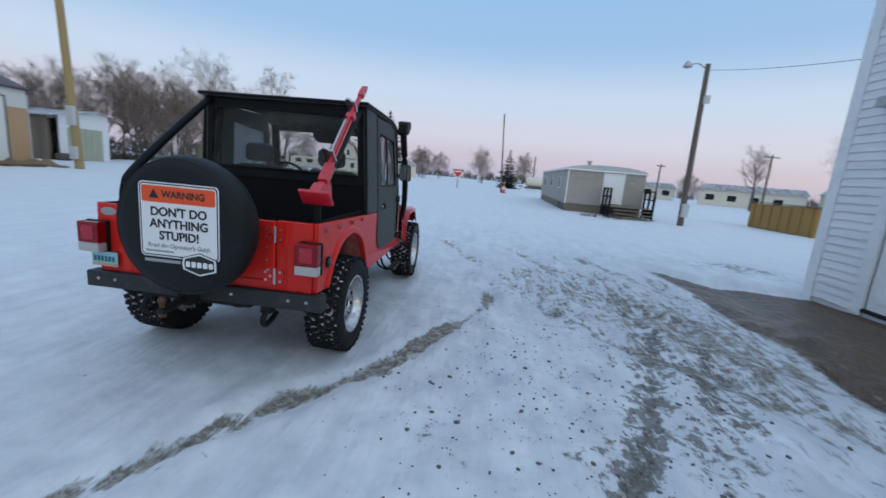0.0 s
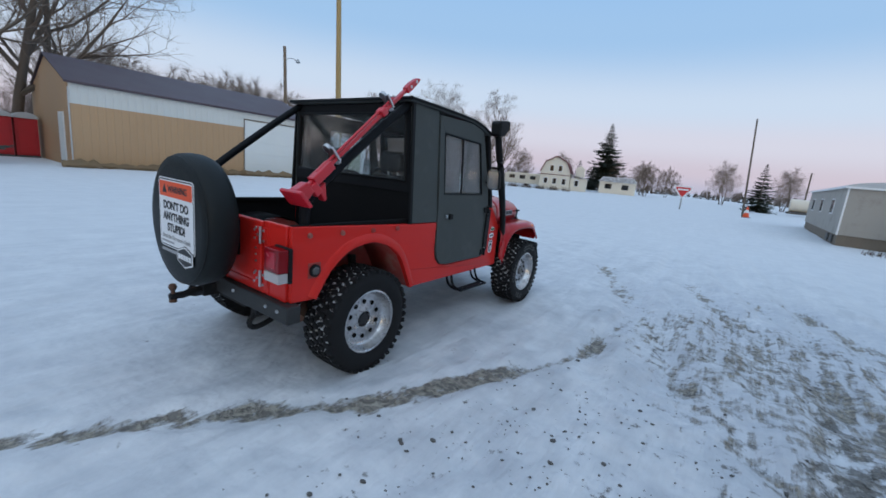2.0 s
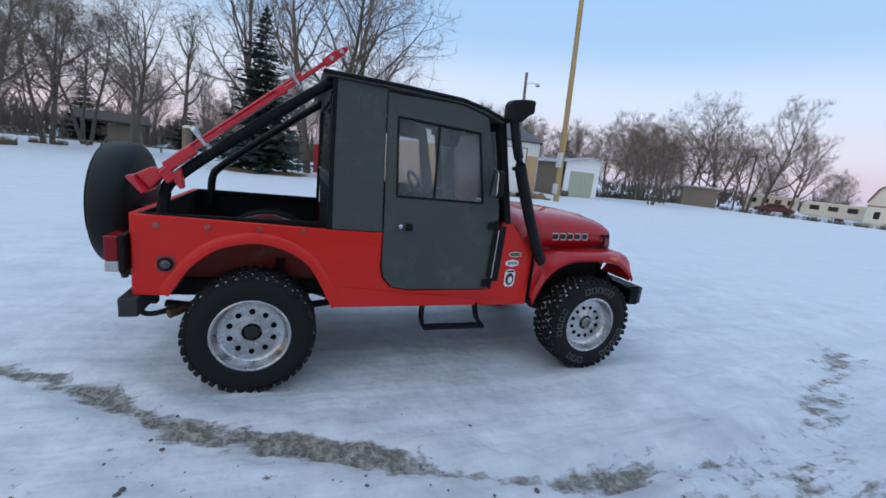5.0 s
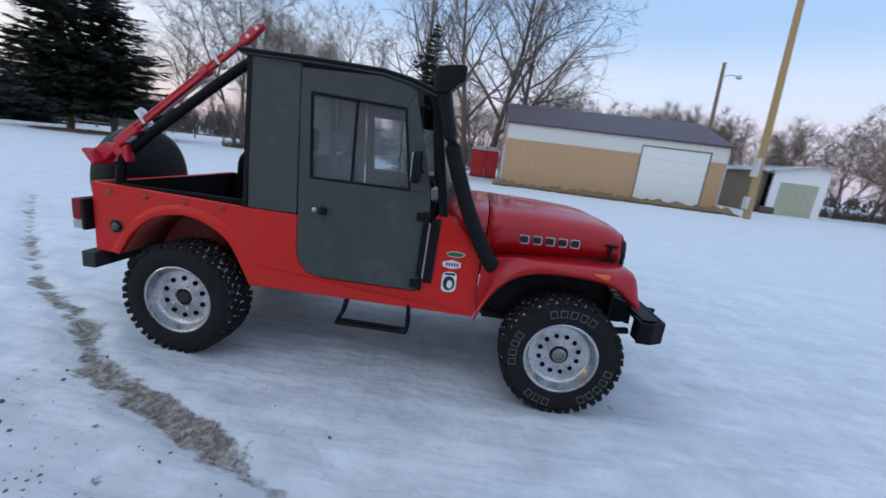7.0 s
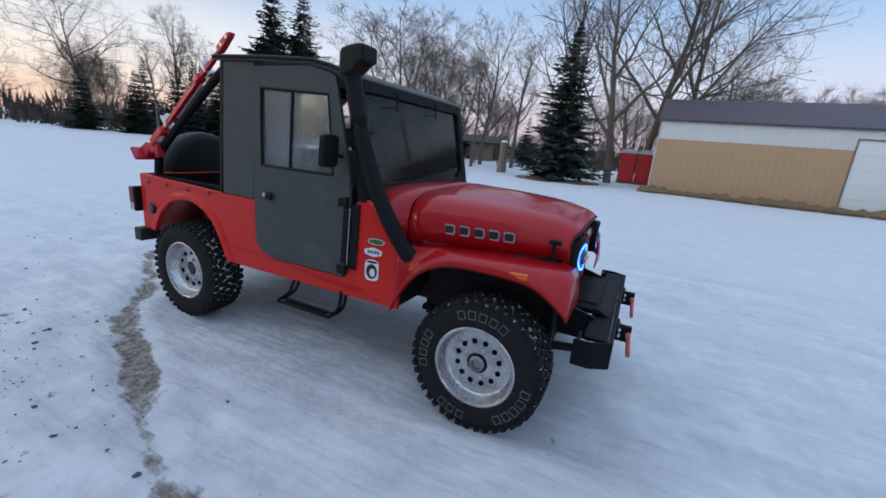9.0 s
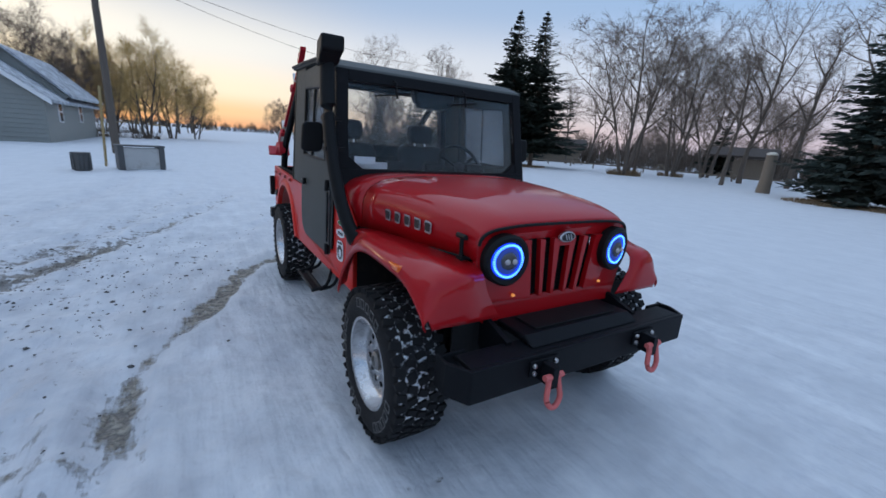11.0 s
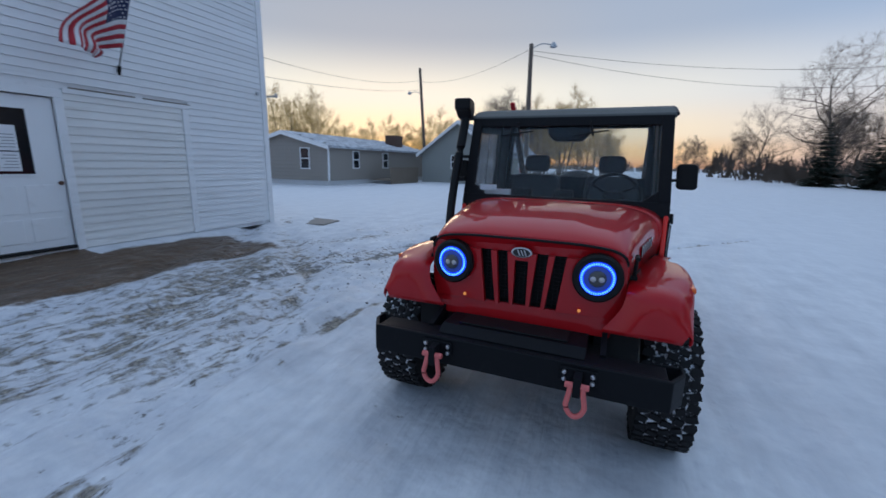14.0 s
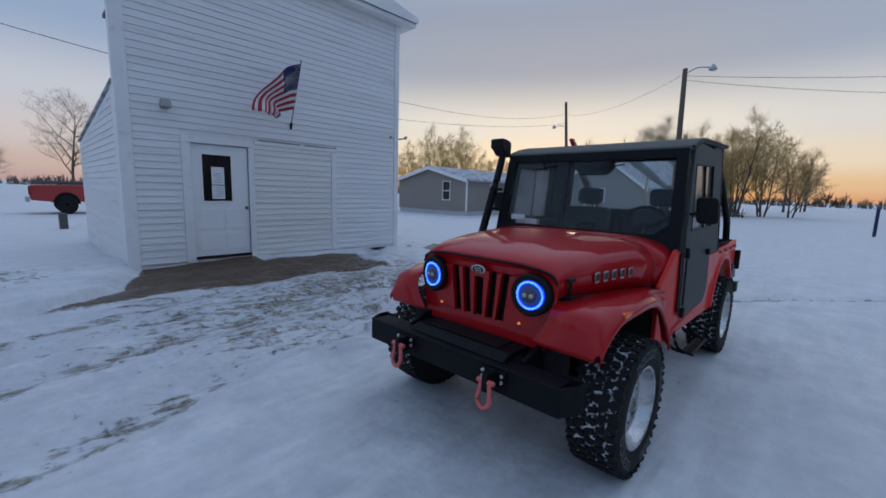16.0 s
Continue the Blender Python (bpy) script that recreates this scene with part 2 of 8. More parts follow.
M_GLASS_REAR = glass_pane("thin_rear_glass", (0.90, 0.93, 0.93), 0.04, 1.22)
M_MIRROR = surface("mirror_glass", (0.85, 0.86, 0.88), 0.11, 1.0, 0.02, 3, 40, 0.0)

# ---- mesh helpers ----
def finish(name, me, material, parent, label, smooth, bevel, thick):
    me.materials.append(material)
    if smooth:
        me.polygons.foreach_set("use_smooth", [True] * len(me.polygons))
        me.set_sharp_from_angle(angle=radians(smooth))
    ob = new(name, me)
    ob.parent = parent
    if label:
        ob["label"] = label
    if thick:
        s = ob.modifiers.new("thickness", "SOLIDIFY")
        s.thickness, s.offset = thick, 0
    if bevel:
        b = ob.modifiers.new("soft_edges", "BEVEL")
        b.width, b.segments, b.limit_method, b.angle_limit = bevel, 2, "ANGLE", radians(35)
        b.harden_normals = False
    return ob


def part(name, bm, material, parent=None, label="", smooth=0, bevel=0.0, thick=0.0):
    """Links a bmesh as one mesh object under a thing or a part."""
    bmesh.ops.recalc_face_normals(bm, faces=bm.faces)
    me = bpy.data.meshes.new(name)
    bm.to_mesh(me)
    bm.free()
    return finish(name, me, material, parent, label, smooth, bevel, thick)


def mesh_part(name, verts, faces, material, parent=None, label="", smooth=0):
    me = bpy.data.meshes.new(name)
    me.from_pydata(verts, [], faces)
    return finish(name, me, material, parent, label, smooth, 0, 0)


def thing(name, label, category, m=None, group="", kind=""):
    ob = new(name)
    ob.empty_display_size = 0.2
    if m is not None:
        ob.matrix_basis = m
    return tagged(ob, label, category, group, kind)


def B():
    return bmesh.new()


def box(bm, lo, hi, m=None):
    c = [(x, y, z) for x in (lo[0], hi[0]) for y in (lo[1], hi[1]) for z in (lo[2], hi[2])]
    v = [bm.verts.new(m @ Vector(p) if m else p) for p in c]
    for f in ((0, 1, 3, 2), (4, 6, 7, 5), (0, 4, 5, 1), (2, 3, 7, 6), (0, 2, 6, 4), (1, 5, 7, 3)):
        bm.faces.new([v[i] for i in f])
    return bm


def boxes(*pairs):
    bm = B()
    for lo, hi in pairs:
        box(bm, lo, hi)
    return bm


def put(axis, u, v, w):
    """A point from two plan coordinates and one along the axis."""
    return {"x": (w, u, v), "y": (u, w, v), "z": (u, v, w)}[axis]


def prism(bm, pts, axis, a, b):
    """A polygon, given across the axis, drawn out along it from a to b."""
    lo = [bm.verts.new(put(axis, u, v, a)) for u, v in pts]
    hi = [bm.verts.new(put(axis, u, v, b)) for u, v in pts]
    bm.faces.new(lo[::-1])
    bm.faces.new(hi)
    n = len(pts)
    for i in range(n):
        bm.faces.new((lo[i], lo[(i + 1) % n], hi[(i + 1) % n], hi[i]))
    return bm


def around(d):
    d = Vector(d).normalized()
    side = d.orthogonal().normalized() if abs(d.z) > 0.95 else d.cross((0, 0, 1)).normalized()
    return side, side.cross(d)


def tube(bm, pts, radii, seg=10, flat=1.0, caps=True):
    """A round or (flat < 1) oval pipe along points."""
    pts = [Vector(p) for p in pts]
    if isinstance(radii, (int, float)):
        radii = [radii] * len(pts)
    rings = []
    for i, p in enumerate(pts):
        d = (pts[min(i + 1, len(pts) - 1)] - pts[max(i - 1, 0)])
        s, u = around(d)
        rings.append([bm.verts.new(p + radii[i] * (math.cos(a) * s * flat + math.sin(a) * u))
                      for a in (2 * math.pi * k / seg for k in range(seg))])
    for r, q in zip(rings, rings[1:]):
        for k in range(seg):
            bm.faces.new((r[k], r[(k + 1) % seg], q[(k + 1) % seg], q[k]))
    if caps:
        bm.faces.new(rings[0][::-1])
        bm.faces.new(rings[-1])
    return bm


def curve_pts(pts, n=6):
    """A smooth line through points."""
    p = [Vector(q) for q in pts]
    p = [2 * p[0] - p[1], *p, 2 * p[-1] - p[-2]]
    out = []
    for a, b, c, d in zip(p, p[1:], p[2:], p[3:]):
        for k in range(n):
            s = k / n
            out.append(0.5 * (2 * b + (c - a) * s + (2 * a - 5 * b + 4 * c - d) * s * s + (3 * b - a - 3 * c + d) * s ** 3))
    return [*out, p[-2]]


def lathe(bm, prof, centre, axis="x", seg=40, sign=1, close=False, caps=True):
    """A profile of (radius, height) turned about an axis through centre."""
    c = Vector(centre)
    rings = []
    for r, h in prof:
        ring = []
        for k in range(seg):
            a = 2 * math.pi * k / seg
            u, v = r * math.cos(a), r * math.sin(a)
            ring.append(bm.verts.new(c + Vector(put(axis, u, v, h * sign))))
        rings.append(ring)
    pairs = list(zip(rings, rings[1:])) + ([(rings[-1], rings[0])] if close else [])
    for r, q in pairs:
        for k in range(seg):
            bm.faces.new((r[k], r[(k + 1) % seg], q[(k + 1) % seg], q[k]))
    if caps and not close:
        for ring in (rings[0], rings[-1]):
            bm.faces.new(ring)
    return bm


def sheet(bm, rows):
    """A skin over rows of points."""
    v = [[bm.verts.new(p) for p in row] for row in rows]
    for r, q in zip(v, v[1:]):
        for k in range(len(r) - 1):
            bm.faces.new((r[k], r[k + 1], q[k + 1], q[k]))
    return bm


def ring_of(c, r, n, axis="y", start=0.0):
    for k in range(n):
        a = start + 2 * math.pi * k / n
        yield Vector(c) + Vector(put(axis, r * math.cos(a), r * math.sin(a), 0.0))


def writing(name, text, size, m, material, parent, label="", depth=0.0015, align="CENTER"):
    """Letters in the built-in font as a mesh, laid flat by the pose m."""
    cu = bpy.data.curves.new(name, "FONT")
    cu.body, cu.size, cu.extrude, cu.align_x, cu.align_y = text, size, depth, align, "CENTER"
    cu.offset = size * 0.030
    tmp = new(name, cu)
    me = bpy.data.meshes.new_from_object(tmp.evaluated_get(bpy.context.evaluated_depsgraph_get()))
    bpy.data.objects.remove(tmp)
    me.transform(m)
    me.materials.clear()
    return finish(name, me, material, parent, label, 0, 0, 0)


def smooth_step(a, b, v):
    s = min(max((v - a) / (b - a), 0.0), 1.0)
    return s * s * (3 - 2 * s)

# ---- ground: packed snow with ruts, thaw mud and a brown patch by the building ----
def snow_ground():
    m = bpy.data.materials.new("packed_snow")
    m.use_nodes = True
    t = m.node_tree
    p = t.nodes["Principled BSDF"]
    co = t.nodes.new("ShaderNodeTexCoord")
    def noise_at(scale, detail, rough):
        n = node(t, "ShaderNodeTexNoise", Scale=scale, Detail=detail, Roughness=rough)
        t.links.new(co.outputs["Object"], n.inputs["Vector"])
        return n.outputs[0]
    big, mid, fine, grit = noise_at(0.35, 6, 0.6), noise_at(2.6, 8, 0.65), noise_at(45, 6, 0.7), noise_at(16, 7, 0.72)

    def attr(name):
        a = t.nodes.new("ShaderNodeAttribute")
        a.attribute_name = name
        return a.outputs["Fac"]

    def patch(amount, texture, soft):
        """Where the texture lies under the amount there is dirt."""
        d = math_node(t, "SUBTRACT", amount, texture)
        return math_node(t, "DIVIDE", d, soft, True)

    def drawn_out(turn, scale, detail, rough):
        """Noise drawn out along the way of the tracks."""
        st = t.nodes.new("ShaderNodeMapping")
        st.inputs["Scale"].default_value = (2.1, 0.30, 1)
        st.inputs["Rotation"].default_value = (0, 0, turn)
        t.links.new(co.outputs["Object"], st.inputs[0])
        n = node(t, "ShaderNodeTexNoise", Scale=scale, Detail=detail, Roughness=rough)
        t.links.new(st.outputs[0], n.inputs["Vector"])
        return n.outputs[0]

    way = attr("way")
    def along(scale, detail=9.0, rough=0.72):
        mix = node(t, "ShaderNodeMix")
        for k, v in ((0, way), (2, drawn_out(0.25, scale, detail, rough)), (3, drawn_out(-0.30, scale, detail, rough))):
            t.links.new(v, mix.inputs[k])
        return mix.outputs[0]

    def blend(*pairs):
        total = None
        for w, tex in pairs:
            q = math_node(t, "MULTIPLY", tex, w)
            total = q if total is None else math_node(t, "ADD", total, q)
        return total

    def gain(tex, k):
        """More contrast about the middle."""
        return math_node(t, "ADD", math_node(t, "MULTIPLY", math_node(t, "SUBTRACT", tex, 0.5), k), 0.5)

    streak, thread, speck = along(5.0), along(13.0), noise_at(12.0, 3.0, 0.5)
    # snow mottling, with the relief's light and dark put into the colour
    lumpy = gain(blend((0.38, noise_at(2.4, 4.0, 0.55)), (0.14, noise_at(8.0, 3.0, 0.5)), (0.26, along(1.3, 5.0, 0.6)), (0.22, along(3.4, 5.0, 0.6))), 3.2)
    # clean, even snow away from the trodden yard
    trod = attr("trod")
    lumpy = math_node(t, "ADD", math_node(t, "MULTIPLY", math_node(t, "SUBTRACT", lumpy, 0.66), trod), 0.66)
    snow = mix_col(t, math_node(t, "MULTIPLY", lumpy, 1.0, True), (0.36, 0.38, 0.42), (0.79, 0.80, 0.815))
    snow = mix_col(t, math_node(t, "MULTIPLY", big, 0.2), snow, (0.68, 0.70, 0.74))
    # grey of worn crust; shade of the relief is put into it too
    crust = blend((0.45, streak), (0.30, thread), (0.25, grit))
    worn = patch(attr("worn"), gain(blend((0.62, crust), (0.30, speck), (0.08, fine)), 2.4), 0.42)
    snow = mix_col(t, math_node(t, "MULTIPLY", worn, 0.9), snow, mix_col(t, grit, (0.36, 0.38, 0.43), (0.60, 0.62, 0.67)))
    ice = math_node(t, "MULTIPLY", attr("ice"), math_node(t, "ADD", math_node(t, "MULTIPLY", mid, 1.1), 0.05), True)
    snow = mix_col(t, ice, snow, (0.62, 0.63, 0.655))
    sharp = math_node(t, "MULTIPLY", math_node(t, "SUBTRACT", fine, 0.28), 2.2, True)
    mud = mix_col(t, sharp, (0.036, 0.033, 0.029), (0.23, 0.21, 0.185))
    clump = math_node(t, "MULTIPLY", math_node(t, "SUBTRACT", noise_at(24.0, 3.0, 0.55), 0.42), 5.0, True)
    sandy = mix_col(t, clump, (0.070, 0.056, 0.042), (0.34, 0.30, 0.235))
    sandy = mix_col(t, math_node(t, "MULTIPLY", sharp, 0.35), sandy, (0.44, 0.40, 0.34))
    stain = patch(attr("sand"), gain(blend((0.42, streak), (0.22, thread), (0.30, noise_at(9.0, 4.0, 0.6)), (0.06, fine)), 2.2), 0.15)
    col = mix_col(t, math_node(t, "MULTIPLY", stain, 0.92), snow, sandy)
    flecks = patch(attr("fleck"), gain(blend((0.42, speck), (0.16, thread), (0.22, mid), (0.20, fine)), 2.0), 0.09)
    col = mix_col(t, math_node(t, "MULTIPLY", flecks, 0.85), col, mud)
    earth = mix_col(t, sharp, (0.060, 0.034, 0.018), (0.185, 0.112, 0.062))
    earth = mix_col(t, patch(0.56, crust, 0.16), earth, (0.060, 0.041, 0.028))
    earth = mix_col(t, patch(0.31, mid, 0.10), earth, (0.40, 0.37, 0.34))
    bare = patch(attr("bare"), gain(blend((0.45, streak), (0.25, thread), (0.3, grit)), 1.7), 0.22)
    col = mix_col(t, bare, col, earth)
    t.links.new(col, p.inputs["Base Color"])
    wet = math_node(t, "ADD", math_node(t, "MULTIPLY", ice, 0.30), math_node(t, "MULTIPLY", bare, 0.15))
    t.links.new(math_node(t, "SUBTRACT", 0.66, math_node(t, "ADD", wet, math_node(t, "MULTIPLY", worn, 0.18))), p.inputs["Roughness"])
    p.inputs["Specular IOR Level"].default_value = 0.35
    relief = math_node(t, "ADD", math_node(t, "MULTIPLY", noise_at(13.0, 2.0, 0.4), 0.35), math_node(t, "MULTIPLY", fine, 0.05))
    relief = math_node(t, "ADD", relief, blend((1.2, along(4.0, 3.0, 0.45)), (0.9, along(1.8, 3.0, 0.45)), (0.15, thread), (0.7, noise_at(6.0, 3.0, 0.5)), (0.8, math_node(t, "MULTIPLY", clump, stain))))
    b = node(t, "ShaderNodeBump", Strength=0.62, Distance=0.045)
    t.links.new(relief, b.inputs["Height"])
    t.links.new(math_node(t, "MULTIPLY", trod, 0.62), b.inputs["Strength"])
    t.links.new(b.outputs[0], p.inputs["Normal"])
    return m


M_SNOW = snow_ground()

# wheel lines: points, half width, depth, fleck, sand
LINES = [
    ([(-3.2, -5.6), (-1.4, -3.6), (-0.15, -2.1), (0.22, -1.60), (0.61, -0.88), (0.88, -0.55), (1.13, -0.22), (1.38, 0.40), (1.69, 1.04), (1.84, 1.50), (1.90, 2.2), (1.93, 3.5), (1.8, 6.0), (1.5, 12)], 0.092, 0.024, 0.42, 0.66),
    ([(0.9, -5.5), (1.7, -3.2), (2.42, -1.5), (2.83, -0.68), (3.07, -0.15), (3.35, 0.48), (3.47, 1.05), (3.52, 1.9), (3.58, 3.4), (3.6, 6.0), (3.1, 12)], 0.12, 0.030, 0.64, 0.58),
    ([(1.6, -7.0), (2.3, -3.4), (2.85, -1.5), (3.35, -0.42), (3.68, 0.28), (3.96, 1.0), (4.26, 2.04), (4.5, 3.6), (4.6, 6.5), (4.0, 12)], 0.17, 0.024, 0.58, 0.50),
    ([(-1.6, -6.2), (0.2, -3.4), (1.2, -1.6), (1.9, -0.1), (2.45, 1.3), (2.75, 2.8), (2.8, 5.0), (2.4, 10)], 0.10, 0.016, 0.40, 0.22),
    ([(2.8, -9.0), (3.3, -5.0), (3.9, -2.4), (4.6, -0.6), (5.2, 1.0), (5.5, 2.8), (5.5, 5.5), (5.0, 10)], 0.20, 0.020, 0.58, 0.56),
    ([(-0.9, -9.0), (1.4, -5.0), (2.5, -2.6), (3.0, -1.2)], 0.13, 0.014, 0.50, 0.48),
    ([(3.4, -14), (3.0, -8.0), (3.2, -5.0), (4.6, -2.6), (6.0, -1.4)], 0.20, 0.018, 0.50, 0.52),
    ([(0.4, 8.0), (1.1, 5.4), (1.96, 3.3), (2.62, 1.6), (3.5, 0.4), (5.1, -0.9), (7.2, -2.9), (10, -5.5)], 0.20, 0.034, 0.44, 0.54),
    ([(1.8, 8.0), (2.4, 5.4), (3.1, 3.3), (3.7, 1.9), (4.6, 0.6), (5.9, -0.9), (8.2, -3.1), (11, -6)], 0.22, 0.034, 0.44, 0.56),
    ([(3.0, 8.0), (3.7, 5.2), (4.3, 3.4), (4.9, 1.8), (5.6, 0.4), (6.6, -1.4), (9, -4.2), (12, -7)], 0.22, 0.030, 0.46, 0.60),
    ([(2.5, 8.0), (3.0, 5.6), (3.7, 3.5), (4.2, 2.2), (5.0, 0.6), (6.2, -1.0), (8.6, -3.6)], 0.14, 0.022, 0.44, 0.54),
    ([(-0.62, -7), (-0.64, -1.4), (-0.66, 2.0), (-0.66, 6.0), (-1.2, 12)], 0.13, 0.010, 0.30, 0.0),
    ([(0.62, -7), (0.66, -1.4), (0.66, 2.0), (0.64, 6.0), (0.2, 12)], 0.13, 0.010, 0.30, 0.0),
    ([(-2.4, 12), (-1.9, 7.0), (-1.5, 4.0), (-1.6, 1.0), (-2.2, -3.0), (-3.4, -9.0)], 0.14, 0.012, 0.28, 0.0),
    ([(-6.5, 14), (-4.5, 7.0), (-3.6, 2.0), (-4.2, -3.0), (-7.0, -9.0)], 0.16, 0.012, 0.26, 0.0),
]


def line_field(X, Y, pts):
    """The distance of every ground point from a smooth line."""
    line = np.array([(p.x, p.y) for p in curve_pts([(*p, 0) for p in pts], 6)])
    best = np.full(X.shape, 1e9)
    for a, b in zip(line, line[1:]):
        d = b - a
        s = np.clip(((X - a[0]) * d[0] + (Y - a[1]) * d[1]) / (d @ d), 0, 1)
        best = np.minimum(best, np.hypot(X - a[0] - s * d[0], Y - a[1] - s * d[1]))
    return best


def axis_lines(lo, hi, step, reach, centre_lo=None, centre_hi=None):
    out = list(np.arange(lo, hi + step / 2, step))
    up, down, d = [], [], step
    a, b = hi, lo
    while a < reach:
        d *= 1.16
        a += d
        up.append(a)
        b -= d
        down.append(b)
    return np.array(down[::-1] + out + up)


def soft_noise(X, Y, scale, seed):
    """Smooth random bumps on the plan."""
    rng = np.random.RandomState(seed)
    total = np.zeros(X.shape)
    for k in range(7):
        a, ph = rng.uniform(0, math.pi), rng.uniform(0, 6.28)
        f = rng.uniform(0.6, 1.7) / scale
        total += np.sin((X * math.cos(a) + Y * math.sin(a)) * f * 6.28 + ph + 1.3 * np.sin((Y * math.cos(a) - X * math.sin(a)) * f * 3.3 + ph))
    return total / 7


def rough_noise(X, Y):
    return 0.5 * soft_noise(X, Y, 0.45, 3) + 0.35 * soft_noise(X, Y, 0.22, 5) + 0.25 * soft_noise(X, Y, 0.9, 9)


def lattice(X, Y, scale, seed):
    """Random values on a square lattice, eased between."""
    rng = np.random.RandomState(seed)
    table = rng.uniform(-1, 1, (256, 256))
    u, v = X / scale, Y / scale
    i, j = np.floor(u).astype(int), np.floor(v).astype(int)
    a, b = u - i, v - j
    a, b = a * a * (3 - 2 * a), b * b * (3 - 2 * b)
    def at(p, q):
        return table[p % 256, q % 256]
    return (at(i, j) * (1 - a) + at(i + 1, j) * a) * (1 - b) + (at(i, j + 1) * (1 - a) + at(i + 1, j + 1) * a) * b


def clods(X, Y):
    """Broken crust: sharp ridges drawn out along the tracks."""
    U, V = X + 0.25 * Y, 0.55 * (Y - 0.25 * X)
    ridge = 1 - np.abs(lattice(U, V, 0.30, 61)) * 2
    return 0.6 * ridge + 0.5 * lattice(U, V, 0.13, 62) + 0.35 * lattice(X, Y, 0.075, 63)


def bump_at(X, Y, cx, cy, rx, ry):
    return np.exp(-(((X - cx) / rx) ** 2 + ((Y - cy) / ry) ** 2))


gx, gy = axis_lines(-4.5, 8.0, 0.045, 1700), axis_lines(-6.0, 8.0, 0.045, 1700)
X, Y = np.meshgrid(gx, gy)
R = np.hypot(X, Y)
near = np.exp(-(R / 13) ** 2)
H = (0.010 + 0.020 * bump_at(X, Y, 3.0, 0.0, 2.6, 6.0)) * rough_noise(X, Y) * near
H += (0.0025 + 0.020 * bump_at(X, Y, 3.2, 0.0, 2.4, 6.0)) * clods(X, Y) * near
# long ridges ahead of the beaten ground, drawn out along the tracks
across, down = 0.97 * X + 0.20 * Y, 0.20 * X - 0.97 * Y
H += bump_at(X, Y, 2.6, 2.6, 1.9, 2.6) * (0.040 * lattice(across, 0.16 * down, 0.20, 91) + 0.014 * lattice(across, 0.22 * down, 0.09, 92))
H += 0.035 * soft_noise(X, Y, 4.5, 11) * np.clip((R - 6) / 12, 0, 1) + 0.20 * soft_noise(X, Y, 30, 13) * np.clip((R - 60) / 60, 0, 1)
# wear; the bump at (3.6, 4.6) also puts dimmer ground into the colour
worn = 0.43 * np.exp(-(R / 24) ** 2) + 0.075 * bump_at(X, Y, 2.8, 0.0, 2.6, 5.0) + 0.12 * bump_at(X, Y, 3.6, 4.6, 2.4, 2.4)
worn += 0.07 * bump_at(X, Y, 2.9, 2.4, 1.7, 2.6)
# paler snow colour round the vehicle, to lift the shade there
worn -= 0.20 * bump_at(X, Y, 0.5, 1.4, 1.7, 3.2)
# vehicle's shade ahead on the left, put into the colour; then worn mud
worn += 0.17 * bump_at(X, Y, -1.4, 5.2, 2.8, 2.8) + 0.12 * bump_at(X, Y, 4.2, 3.0, 1.8, 3.2)
worn += (0.08 * soft_noise(X, Y, 2.6, 51) + 0.06 * soft_noise(X, Y, 0.9, 52)) * near
fleck = (0.22 - 0.03 * np.clip((Y - 0.8) / 1.2, 0, 1)) * near + 0.135 * bump_at(X, Y, 2.9, -0.8, 1.9, 3.0) + 0.05 * np.clip(1 - R / 14, 0, 1)
worn += 0.08 * bump_at(X, Y, 4.4, 0.4, 0.9, 1.8)
sand = 0.22 * bump_at(X, Y, 3.0, -2.5, 2.2, 4.5) + 0.36 * bump_at(X, Y, 4.4, 0.6, 0.9, 1.9) + 0.49 * bump_at(X, Y, 3.0, 2.8, 1.9, 2.6)
ice = 0.06 * bump_at(X, Y, 0.0, 1.2, 1.6, 3.2) + 0.10 * bump_at(X, Y, 2.8, 0.5, 2.2, 4.0)
for number, (pts, wide, deep, fl, sa) in enumerate(LINES):
    d = line_field(X, Y, pts)
    d = np.abs(d + wide * (0.35 * soft_noise(X, Y, 0.8, 31) + 0.28 * lattice(X, Y, 0.24, 81 + number) + 0.28 * lattice(X, Y, 0.11, 82)))
    patchy = np.clip((1.0 if number == 0 else 0.86) + 0.34 * soft_noise(X, Y, 1.6, 33) + 0.26 * soft_noise(X, Y, 0.4, 35), 0.35, 1.1)
    g = np.exp(-(d / wide) ** 2)
    H += -deep * g + 0.55 * deep * np.exp(-((d - 1.9 * wide) / (0.7 * wide)) ** 2)
    fade = np.clip(1.25 - R / 16, 0, 1) * (0.80 + 0.20 * np.exp(-((Y + 0.3) / 2.0) ** 4) if number < 7 else 1.0)
    fleck = np.maximum(fleck, ((0.72 + 0.22 * patchy) * fl * np.exp(-(d / (2.4 * wide)) ** 2) + 0.02) * fade)
    if number == 0:          # the tan smear is worn away ahead of the vehicle
        fade = fade * (0.62 + 0.38 * np.clip((3.2 - Y) / 1.4, 0, 1))
    sand = np.maximum(sand, 1.15 * patchy * sa * np.exp(-(d / (1.25 * wide)) ** 2) * fade)
    worn = worn + 0.21 * np.exp(-(d / (1.6 * wide)) ** 2) * (0.6 + 0.8 * soft_noise(X, Y, 0.7, 41))
    ice = np.maximum(ice, 0.40 * np.exp(-(d / (2.2 * wide)) ** 2))
